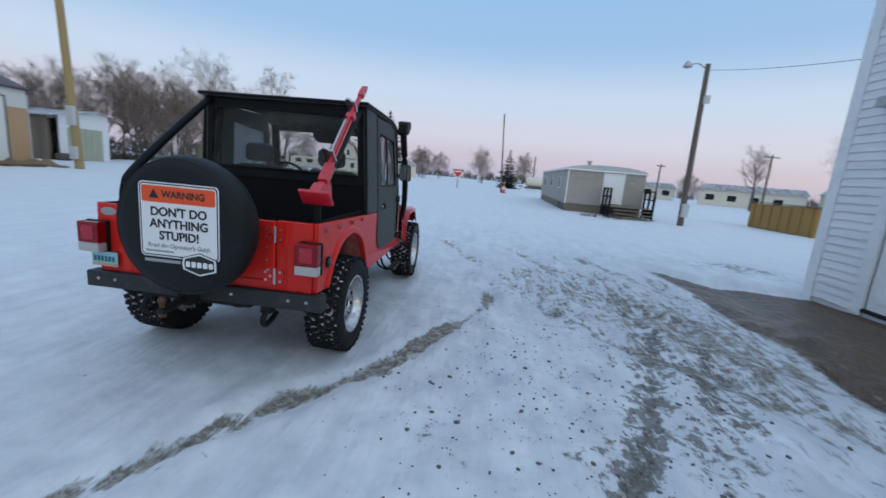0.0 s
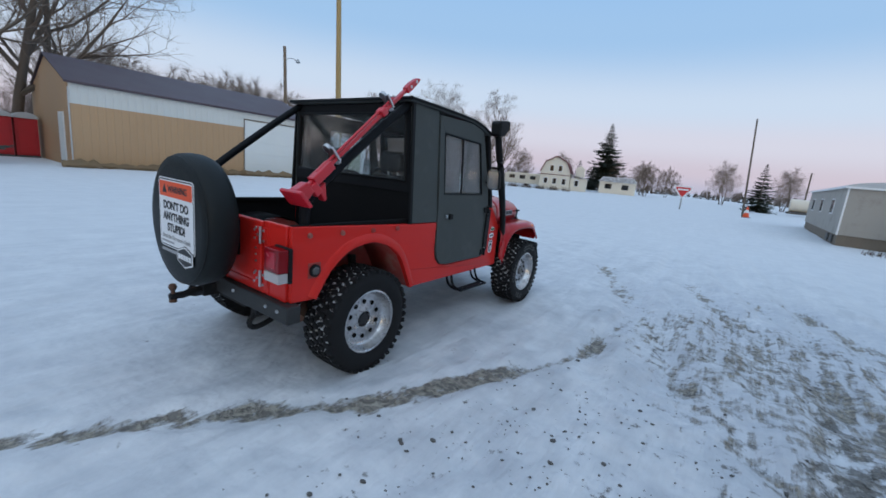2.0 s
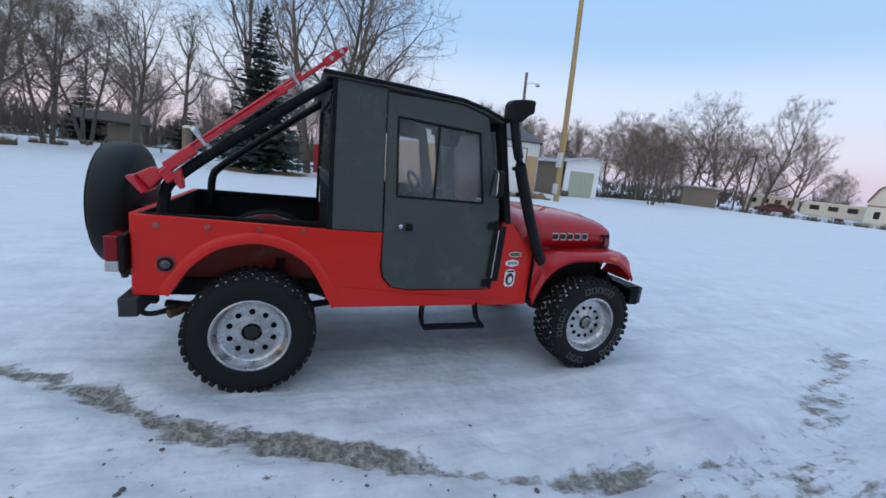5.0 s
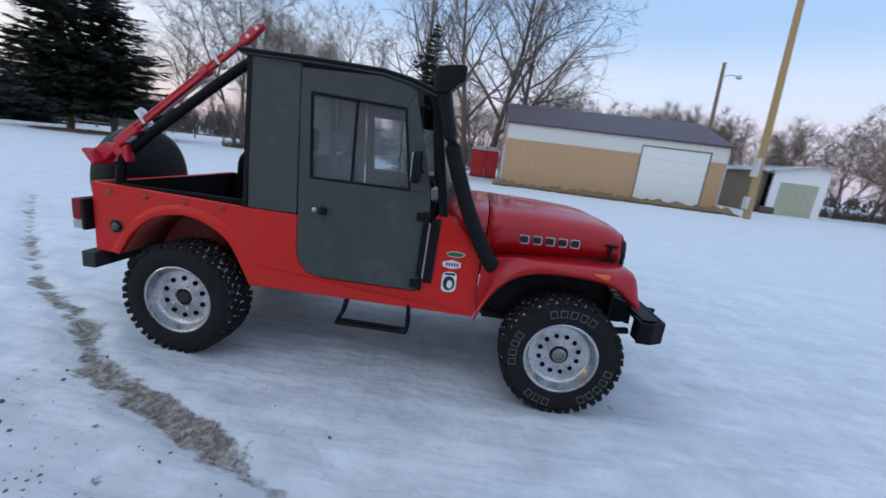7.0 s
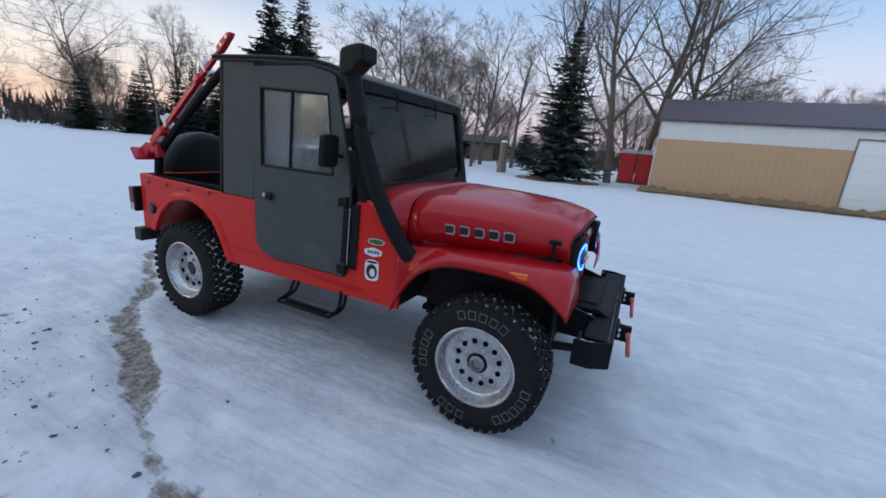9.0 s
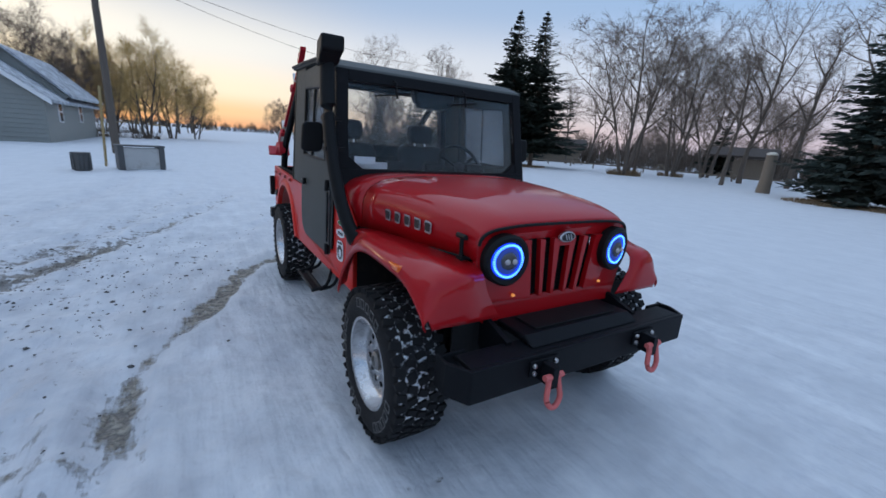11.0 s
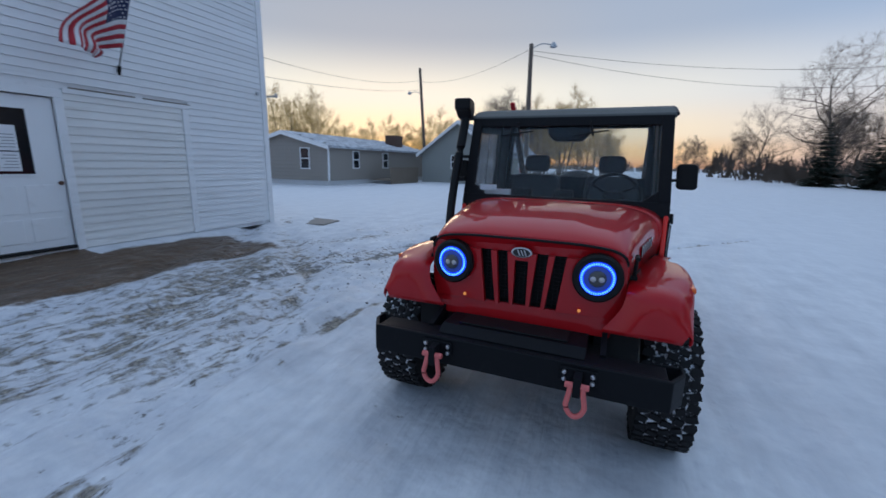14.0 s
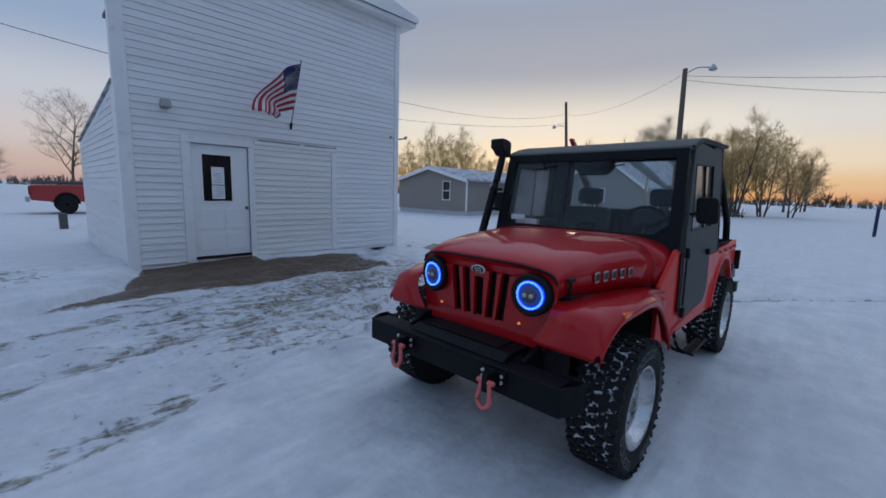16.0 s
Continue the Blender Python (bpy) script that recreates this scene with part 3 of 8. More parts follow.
# bare wet earth along the white building, with a low bank against its wall
ragged = 1 + 0.16 * soft_noise(X, Y, 2.2, 71) + 0.13 * soft_noise(X, Y, 0.8, 72) + 0.10 * lattice(X, Y, 0.28, 73)
brink = np.interp(X, [4.0, 4.55, 4.8, 5.06, 5.42, 6.83, 8.0], [5.8, 4.9, 4.57, 4.11, 3.72, 3.2, 2.9]) + 0.08 * lattice(X, Y, 0.35, 74)
beyond = Y - brink
strip = np.where(Y < 1.5, 6.15, 6.70) + 0.05 * lattice(X, Y, 0.3, 75)
off = np.hypot(np.maximum(np.maximum(4.92 - X, X - strip), 0) / 0.30, np.maximum(-0.3 - Y, 0) / 0.45)
bare = 0.80 * np.clip(1.15 - ragged * off, 0, 1)
bare = np.maximum(bare, 0.52 * np.clip(1.25 - ragged * np.hypot((X - 4.85) / 0.75, (Y - 2.5) / 1.7), 0, 1))
bare = np.maximum(bare, 0.56 * np.clip(1.25 - ragged * np.hypot((X - 4.55) / 0.42, (Y - 3.6) / 1.1), 0, 1))
clear = np.clip(1 - beyond / 0.10, 0, 1)
bare *= clear
for cx, cy, r in ((6.67, 4.2, 0.30), (6.47, 4.8, 0.22), (6.9, 4.9, 0.18), (8.9, 4.1, 0.3)):
    bare = np.maximum(bare, 0.56 * bump_at(X, Y, cx, cy, r, 0.7 * r))
# rounded snowbank that ends the dirt
rise = np.clip(beyond / 0.30, 0, 1)
H += 0.13 * rise * rise * (3 - 2 * rise) * np.exp(-((X - 6.2) / 2.4) ** 4 - ((Y - 4.0) / 2.2) ** 4)
fleck, sand, worn = fleck * (0.55 + 0.45 * clear), sand * clear, worn * (0.72 + 0.28 * clear)
bank = np.clip((X - 5.5) / 1.1, 0, 1)
H += 0.13 * bank * bump_at(X, Y, 6.9, 1.2, 5.0, 2.2) * np.where(X < 7.3, 1.0, np.clip(1 - (X - 7.3) / 1.0, 0, 1))
H += 0.05 * bank * bump_at(X, Y, 6.9, -2.5, 2.0, 1.5)
fleck = np.maximum(fleck, 0.52 * bump_at(X, Y, 6.6, 5.2, 1.6, 1.8))
H += 0.04 * bump_at(X, Y, 6.4, 6.0, 1.2, 2.5) * soft_noise(X, Y, 0.8, 21)
# grass showing round trees and sheds
for cx, cy, rx, ry in ((-21.7, 10.8, 2.4, 8.5), (-20.6, -21.6, 3.4, 2.2), (-21.6, -1.6, 2.8, 1.8)):
    bare = np.maximum(bare, 0.75 * np.clip(1.3 - np.hypot((X - cx) / rx, (Y - cy) / ry), 0, 1))

nx, ny = len(gx), len(gy)
verts = np.stack([X.ravel(), Y.ravel(), H.ravel()], 1)
idx = np.arange(nx * ny).reshape(ny, nx)
quads = np.stack([idx[:-1, :-1], idx[:-1, 1:], idx[1:, 1:], idx[1:, :-1]], -1).reshape(-1, 4)
me = bpy.data.meshes.new("ground")
me.vertices.add(len(verts))
me.vertices.foreach_set("co", verts.ravel())
me.loops.add(quads.size)
me.loops.foreach_set("vertex_index", quads.ravel())
me.polygons.add(len(quads))
me.polygons.foreach_set("loop_start", np.arange(0, quads.size, 4))
me.update(calc_edges=True)
me.polygons.foreach_set("use_smooth", [True] * len(quads))
for name, field in (("trod", np.clip(1.30 - np.hypot(X - 2.2, 0.85 * (Y - 1.2)) / 8.0, 0.28, 1)), ("way", np.clip((Y - 0.4) / 2.2, 0, 1)), ("fleck", fleck), ("sand", sand), ("ice", ice), ("bare", bare), ("worn", worn)):
    a = me.attributes.new(name, "FLOAT", "POINT")
    a.data.foreach_set("value", field.ravel())
me.materials.append(M_SNOW)
ground = tagged(new("ground", me), "packed snow with wheel ruts, icy patches and thawed brown dirt", "snow ground", kind="structure")

# loose lumps of dirty ice along the wheel lines
M_LUMP = surface("dirty_ice_lump", (0.11, 0.104, 0.10), 0.75, 0, 0.45, 9.0, 60, 0.3, 0, (0.40, 0.41, 0.43), 0.25)


def lumps(count, seed):
    rng = random.Random(seed)
    base = bmesh.new()
    bmesh.ops.create_icosphere(base, subdivisions=1, radius=1)
    shape = [v.co.copy() for v in base.verts]
    faces0 = [[v.index for v in f.verts] for f in base.faces]
    base.free()
    lines = [[(p.x, p.y) for p in curve_pts([(*p, 0) for p in LINES[k][0]], 6)] for k in (1, 1, 2, 2, 3, 4)]
    verts, faces = [], []
    while len(faces) < count * len(faces0):
        line = rng.choice(lines)
        k = rng.randrange(len(line) - 1)
        f = rng.random()
        x = line[k][0] * (1 - f) + line[k + 1][0] * f + rng.gauss(0, 0.16)
        y = line[k][1] * (1 - f) + line[k + 1][1] * f + rng.gauss(0, 0.20)
        if rng.random() < 0.45:          # scattered over the beaten ground beside the smear
            x, y = rng.gauss(2.35, 0.60), rng.gauss(-0.35, 0.95)
        if not (-4.4 < y < 5.5 and -1.5 < x < 6.2) or (abs(x) < 0.95 and -0.9 < y < 3.2) or rng.random() > math.exp(-((y + 0.8) / 3.2) ** 2):
            continue
        r = min(0.003 + rng.expovariate(1 / 0.0040), 0.016)
        ix, iy = int(np.argmin(np.abs(gx - x))), int(np.argmin(np.abs(gy - y)))
        z = H[iy, ix] + 0.15 * r
        a = rng.uniform(0, 6.28)
        sx, sy, sz = r * rng.uniform(0.8, 1.6), r * rng.uniform(0.7, 1.2), r * rng.uniform(0.4, 0.8)
        o = len(verts)
        for c in shape:
            q = [c.x * sx * rng.uniform(0.75, 1.2), c.y * sy * rng.uniform(0.75, 1.2), c.z * sz * rng.uniform(0.7, 1.2)]
            verts.append((x + q[0] * math.cos(a) - q[1] * math.sin(a), y + q[0] * math.sin(a) + q[1] * math.cos(a), z + q[2]))
        faces += [[o + i for i in f] for f in faces0]
    me = bpy.data.meshes.new("dirty_ice_lumps")
    me.from_pydata(verts, [], faces)
    me.materials.append(M_LUMP)
    tagged(new("dirty_ice_lumps", me), "loose lumps of grey-brown icy dirt along the ruts", "dirt lumps", kind="stuff")


lumps(800, 5)

# ---- the red utility vehicle: x to its right, y ahead, rear axle over the origin ----
jeep = thing("utility_vehicle", "red open-bed utility vehicle with dark grey cab on snow", "vehicle")
W = 0.70          # half width of the tub
WHEEL_R, WHEEL_Z = 0.372, 0.366
ARCH = [(-0.420, 0.60), (-0.385, 0.66), (-0.315, 0.765), (-0.19, 0.868), (-0.06, 0.906), (0.06, 0.912), (0.20, 0.868), (0.31, 0.785), (0.385, 0.66), (0.455, 0.515)]


def both(fn):
    for s in (1, -1):
        fn(s)


def tub_side(s):
    outline = [(-0.585, 1.050), (-0.585, 0.605), *ARCH, (1.885, 0.505), (1.885, 0.915), (1.66, 1.13), (1.60, 1.13), (1.555, 1.06),
               (1.535, 0.68), (1.50, 0.635), (0.93, 0.632), (0.82, 0.655), (0.765, 0.71), (0.745, 0.79), (0.745, 1.012), (0.43, 1.016)]
    part("side_panel", prism(B(), outline, "x", s * 0.672, s * W), M_RED, jeep, "red painted steel tub side with wheel arch", bevel=0.007)
    # rolled flare round the wheel arch
    rows = []
    pts = curve_pts([(0, y, z) for y, z in ARCH], 3)
    for i, p in enumerate(pts):
        d = pts[min(i + 1, len(pts) - 1)] - pts[max(i - 1, 0)]
        up = Vector((0, -d.z, d.y)).normalized()
        rows.append([p + Vector((s * (W - 0.01), 0, 0)), p + Vector((s * (W + 0.013), 0, 0)), p + Vector((s * (W + 0.016), 0, 0)) + up * 0.022,
                     p + Vector((s * (W + 0.009), 0, 0)) + up * 0.05, p + Vector((s * (W - 0.002), 0, 0)) + up * 0.062])
    part("arch_flare", sheet(B(), rows), M_RED, jeep, smooth=50)
    # wheel house behind the arch
    rows = [[(s * 0.672, y, z + 0.004), (s * 0.36, y, z + 0.004)] for y, z in ARCH[:-1]] + [[(s * 0.672, 0.455, 0.52), (s * 0.36, 0.455, 0.52)]]
    part("wheel_house", sheet(B(), rows), M_RED_DULL, jeep, "dusty red inside of the wheel arch", smooth=40, thick=0.006)
    part("wheel_house_wall", prism(B(), [(y, z) for y, z in ARCH], "x", s * 0.352, s * 0.36), M_RED_DULL, jeep)
    # turned-in rail with bolts
    part("bed_rail", boxes(((s * 0.640, -0.56, 1.020), (s * 0.6715, 0.42, 1.052))), M_LINER, jeep, bevel=0.006)
    for y in (-0.47, -0.23, 0.03, 0.27):
        bm = B()
        lathe(bm, [(0.017, 0.0), (0.017, 0.006), (0.011, 0.010), (0.011, 0.016)], (s * W, y, 0.995), "x", 10, s)
        part("rail_bolt", bm, M_RED_DULL, jeep)
    # side marker set in a square recess
    part("marker_recess", boxes(((s * (W - 0.004), -0.475, 0.735), (s * (W + 0.003), -0.385, 0.83))), M_RED_DULL, jeep, bevel=0.004)
    bm = B()
    lathe(bm, [(0.038, 0.0), (0.038, 0.012), (0.028, 0.016)], (s * W, -0.43, 0.782), "x", 20, s)
    ring = part("side_reflector", bm, M_PLASTIC, jeep, "round side marker", smooth=40)
    bm = B()
    lathe(bm, [(0.026, 0.014), (0.024, 0.02), (0.012, 0.024)], (s * W, -0.43, 0.782), "x", 20, s)
    part("lens", bm, M_LENS_DARK, ring, smooth=60)


both(tub_side)

# bed, tailgate and rear corner panels
part("bed_floor", boxes(((-0.344, -0.36, 0.70), (0.344, 0.43, 0.72)), ((-0.671, -0.56, 0.70), (0.671, -0.36, 0.72))), M_LINER, jeep, "black lined bed floor")
part("gate_liner", boxes(((-0.659, -0.5645, 0.7205), (0.659, -0.556, 1.042))), M_LINER, jeep)
for s in (1, -1):
    over = [(y, z + 0.010) for y, z in ARCH if z > 0.73]
    part("bed_liner", prism(B(), [(-0.555, 1.0195), (-0.555, 0.722), (-0.352, 0.722), *over, (0.352, 0.722), (0.42, 0.722), (0.42, 1.0195)], "x", s * 0.660, s * 0.6715), M_LINER, jeep)
    part("wheel_box", sheet(B(), [[(s * 0.659, y, z + 0.016), (s * 0.345, y, z + 0.016)] for y, z in ARCH[1:-1]]), M_LINER, jeep, smooth=40, thick=0.004)
part("rear_panel", boxes(((-0.671, -0.600, 0.605), (-0.47, -0.565, 1.050)), ((0.455, -0.600, 0.605), (0.671, -0.565, 1.050)), ((-0.47, -0.600, 0.605), (0.455, -0.565, 0.665))),
     M_RED, jeep, bevel=0.006)
gate = part("tailgate", boxes(((-0.465, -0.612, 0.67), (0.450, -0.575, 1.045))), M_RED, jeep, "red steel tailgate", bevel=0.008)
for z in (0.965, 0.70):
    part("hinge_leaf", boxes(((0.382, -0.620, z - 0.045), (0.445, -0.612, z + 0.045)), ((0.458, -0.608, z - 0.045), (0.505, -0.600, z + 0.045))), M_RED, gate)
    bm = B()
    tube(bm, [(0.452, -0.617, z - 0.05), (0.452, -0.617, z + 0.05)], 0.009, 10)
    for x, zz in ((0.40, z - 0.025), (0.40, z + 0.025), (0.428, z), (0.488, z - 0.03), (0.488, z + 0.03), (0.415, z + 0.04)):
        lathe(bm, [(0.009, 0.0), (0.008, 0.005)], (x, -0.620, zz), "y", 8, -1)
    part("hinge_pin", bm, M_STEEL, gate, "bare steel hinge pin and bolts")
for z in (0.80, 0.84, 0.88):
    part("gate_bolt", lathe(B(), [(0.008, 0.0), (0.007, 0.006)], (0.402, -0.612, z), "y", 8, -1), M_STEEL, gate)
part("corner_bead", boxes(((0.508, -0.606, 0.61), (0.520, -0.600, 1.045))), M_RED, jeep, bevel=0.003)
bm = B()
lathe(bm, [(0.052, 0.0), (0.048, 0.005)], (0, 0, 0), "y", 24, -1)
bm.transform(Matrix.Translation((-0.607, -0.600, 0.998)) @ Matrix.Diagonal((1, 1, 0.5, 1)))
part("badge", bm, M_GREYPRINT, jeep, "small oval grey badge")

# number plate, its figures as plain bars
plate = part("number_plate", boxes(((-0.716, -0.625, 0.640), (-0.545, -0.619, 0.735))), M_PLATE, jeep, "pale green number plate", bevel=0.004)
bm = B()
for k in range(6):
    box(bm, (-0.700 + 0.024 * k, -0.6275, 0.672), (-0.684 + 0.024 * k, -0.6252, 0.706))
part("plate_bar", bm, M_PLATE_INK, plate)
part("plate_band", boxes(((-0.712, -0.6272, 0.644), (-0.549, -0.6252, 0.662))), M_PLATE_LOW, plate)


def tail_light(s):
    x0, x1 = sorted((s * 0.603, s * 0.736))
    lamp = part("tail_light", boxes(((x0 - 0.004, -0.628, 0.738), (x1 + 0.004, -0.601, 0.940))), M_PLASTIC, jeep, "square tail light in black housing", bevel=0.008)
    part("red_lens", boxes(((x0, -0.690, 0.803), (x1, -0.6285, 0.934))), M_LENS_RED, lamp, "red lens", bevel=0.006)
    part("reflector_cell", boxes(((x0 + 0.028, -0.6925, 0.824), (x1 - 0.028, -0.6903, 0.914))), M_LENS_GLOW, lamp, "brighter red reflector", bevel=0.002)
    part("clear_lens", boxes(((x0, -0.690, 0.744), (x1, -0.6285, 0.801))), M_LENS_CLEAR, lamp, "clear reversing lens", bevel=0.006)


both(tail_light)

# rear bumper, hitch and tow hook
part("rear_bumper", boxes(((-0.748, -0.640, 0.498), (0.748, -0.550, 0.604))), M_SCUFF, jeep, "scuffed black steel rear bumper", bevel=0.008)
part("hitch_receiver", boxes(((-0.09, -0.72, 0.475), (-0.01, -0.50, 0.555)), ((-0.35, -0.62, 0.47), (0.30, -0.56, 0.5045))), M_CHASSIS, jeep, bevel=0.005)
bm = B()
tube(bm, [(-0.05, -0.66, 0.515), (-0.05, -0.76, 0.515), (-0.05, -0.82, 0.50), (-0.05, -0.905, 0.50)], [0.026, 0.026, 0.024, 0.022], 8)
part("draw_bar", bm, M_CHASSIS, jeep, bevel=0.003)
bm = B()
tube(bm, [(-0.05, -0.885, 0.48), (-0.05, -0.885, 0.54)], 0.013, 10)
lathe(bm, [(0.002, -0.025), (0.016, -0.020), (0.025, 0.0), (0.018, 0.018), (0.002, 0.025)], (-0.05, -0.885, 0.560), "z", 16)
lathe(bm, [(0.022, 0.0), (0.022, 0.02)], (-0.05, -0.885, 0.462), "z", 6)
part("hitch_ball", bm, M_RUST, jeep, "rusty hitch ball", smooth=40)
for x in (0.40, -0.36):
    bm = B()
    box(bm, (x - 0.03, -0.625, 0.45), (x + 0.03, -0.56, 0.4995))
    tube(bm, curve_pts([(x, -0.60, 0.47), (x, -0.645, 0.43), (x, -0.65, 0.395), (x, -0.615, 0.372), (x, -0.54, 0.385), (x, -0.48, 0.41)], 3), 0.017, 8)
    part("tow_hook", bm, M_CHASSIS, jeep, smooth=40)
for x in (0.55, 0.66, -0.55, -0.66, 0.20, -0.20):
    part("bumper_bolt", lathe(B(), [(0.012, 0.0), (0.010, 0.008)], (x, -0.640, 0.56), "y", 6, -1), M_STEEL, jeep)

# spare wheel under its cover
SPARE = Vector((0.072, -0.775, 1.000))
spare = part("spare_wheel_cover", lathe(B(), [(0.02, -0.13), (0.325, -0.128), (0.372, -0.118), (0.391, -0.09), (0.397, -0.04), (0.393, 0.015), (0.376, 0.055), (0.325, 0.075), (0.02, 0.08)],
             SPARE, "y", 64), M_COVER, jeep, "black vinyl spare wheel cover with a printed warning sign", smooth=50)
bm = B()
tube(bm, [p for p in ring_of(SPARE + Vector((0, -0.115, 0)), 0.374, 64)] + [next(ring_of(SPARE + Vector((0, -0.115, 0)), 0.374, 64))], 0.004, 6, caps=False)
part("piping", bm, M_COVER, spare, smooth=50)
part("spare_bracket", boxes(((-0.06, -0.70, 0.80), (0.23, -0.613, 1.02))), M_BLACK, jeep)
FACE_Y = SPARE.y - 0.130


def rounded(x0, x1, z0, z1, r, n=5):
    out = []
    for cx, cz, a0 in ((x1 - r, z1 - r, 0), (x0 + r, z1 - r, 90), (x0 + r, z0 + r, 180), (x1 - r, z0 + r, 270)):
        out += [(cx + r * math.cos(radians(a0 + 90 * k / n)), cz + r * math.sin(radians(a0 + 90 * k / n))) for k in range(n + 1)]
    return out


SX, SZ = SPARE.x, SPARE.z
sign = part("warning_sign", prism(B(), rounded(SX - 0.208, SX + 0.237, SZ - 0.160, SZ + 0.230, 0.018), "y", FACE_Y - 0.0015, FACE_Y), M_WHITE, spare, "white sign with orange header and black lettering")
part("sign_border", prism(B(), rounded(SX - 0.215, SX + 0.244, SZ - 0.167, SZ + 0.237, 0.023), "y", FACE_Y - 0.0008, FACE_Y + 0.002), M_PRINT, sign)
part("sign_edge", prism(B(), rounded(SX - 0.221, SX + 0.250, SZ - 0.173, SZ + 0.243, 0.027), "y", FACE_Y - 0.0003, FACE_Y + 0.002), M_WHITE, sign)
part("sign_header", prism(B(), rounded(SX - 0.201, SX + 0.230, SZ + 0.133, SZ + 0.223, 0.012), "y", FACE_Y - 0.003, FACE_Y - 0.0016), M_ORANGE, sign, "orange header")


def on_cover(x, z, lift=0.0036):
    return pose(SX + x, FACE_Y - lift, SZ + z, 90, 0, 0)


writing("lettering", "WARNING", 0.052, on_cover(0.045, 0.178), M_PRINT, sign, depth=0.0005)
bm = B()
prism(bm, [(SX - 0.158, SZ + 0.155), (SX - 0.098, SZ + 0.155), (SX - 0.128, SZ + 0.206)], "y", FACE_Y - 0.0042, FACE_Y - 0.0031)
part("warning_triangle", bm, M_PRINT, sign)
for row, (text, z) in enumerate((("DON'T DO", 0.080), ("ANYTHING", 0.014), ("STUPID!", -0.052))):
    writing("lettering", text, 0.067, on_cover(0.014, z, 0.0026), M_PRINT, sign, depth=0.0007)
writing("lettering", "Read the Operator's Guide", 0.034, on_cover(0.014, -0.108, 0.0026), M_GREYPRINT, sign, depth=0.0005)
part("small_print_bar", boxes(((SX - 0.19, FACE_Y - 0.0026, SZ - 0.146), (SX - 0.02, FACE_Y - 0.0016, SZ - 0.134))), M_GREYPRINT, sign)
part("address_bar", boxes(((SX - 0.200, FACE_Y - 0.001, SZ - 0.204), (SX + 0.015, FACE_Y + 0.001, SZ - 0.187))), M_GREYPRINT, spare)
hexa = [(-0.112, 0.0), (-0.105, 0.035), (0.0, 0.068), (0.105, 0.035), (0.105, -0.035), (0.0, -0.068), (-0.105, -0.035)]
emblem = part("emblem_plate", prism(B(), [(SX + 0.135 + x, SZ - 0.196 + z) for x, z in hexa], "y", FACE_Y - 0.006, FACE_Y - 0.0045), M_PRINT, spare, "black and white hexagonal emblem")
part("emblem_edge", prism(B(), [(SX + 0.135 + 0.93 * x, SZ - 0.196 + 0.93 * z) for x, z in hexa], "y", FACE_Y - 0.0075, FACE_Y - 0.0061), M_WHITE, emblem)
part("emblem_field", prism(B(), [(SX + 0.135 + 0.82 * x, SZ - 0.196 + 0.80 * z) for x, z in hexa], "y", FACE_Y - 0.009, FACE_Y - 0.0076), M_PRINT, emblem)
bm = B()
for k in range(5):
    prism(bm, rounded(SX + 0.054 + 0.034 * k, SX + 0.080 + 0.034 * k, SZ - 0.212, SZ - 0.180, 0.006, 2), "y", FACE_Y - 0.0105, FACE_Y - 0.0091)
part("emblem_bar", bm, M_WHITE, emblem)

# cab
ROOF = [(0.355, 1.925), (0.80, 1.915), (1.20, 1.897), (1.36, 1.865), (1.505, 1.815), (1.52, 1.79), (1.50, 1.78), (1.35, 1.83), (1.19, 1.865), (0.80, 1.883), (0.355, 1.893)]
roof = part("cab_roof", prism(B(), ROOF, "x", -0.72, 0.72), M_VINYL, jeep, "dark grey cab roof with a rolled edge", bevel=0.008)
for s in (1, -1):
    bm = B()
    tube(bm, [(s * 0.722, y, z - 0.010) for y, z in ROOF[:5]], 0.012, 8)
    part("rain_gutter", bm, M_PLASTIC, roof, smooth=50)
bm = B()
tube(bm, [(0.722 * k, 0.353, 1.913) for k in (-1, 0, 1)], 0.013, 8)
part("rear_roof_lip", bm, M_PLASTIC, roof, smooth=50)


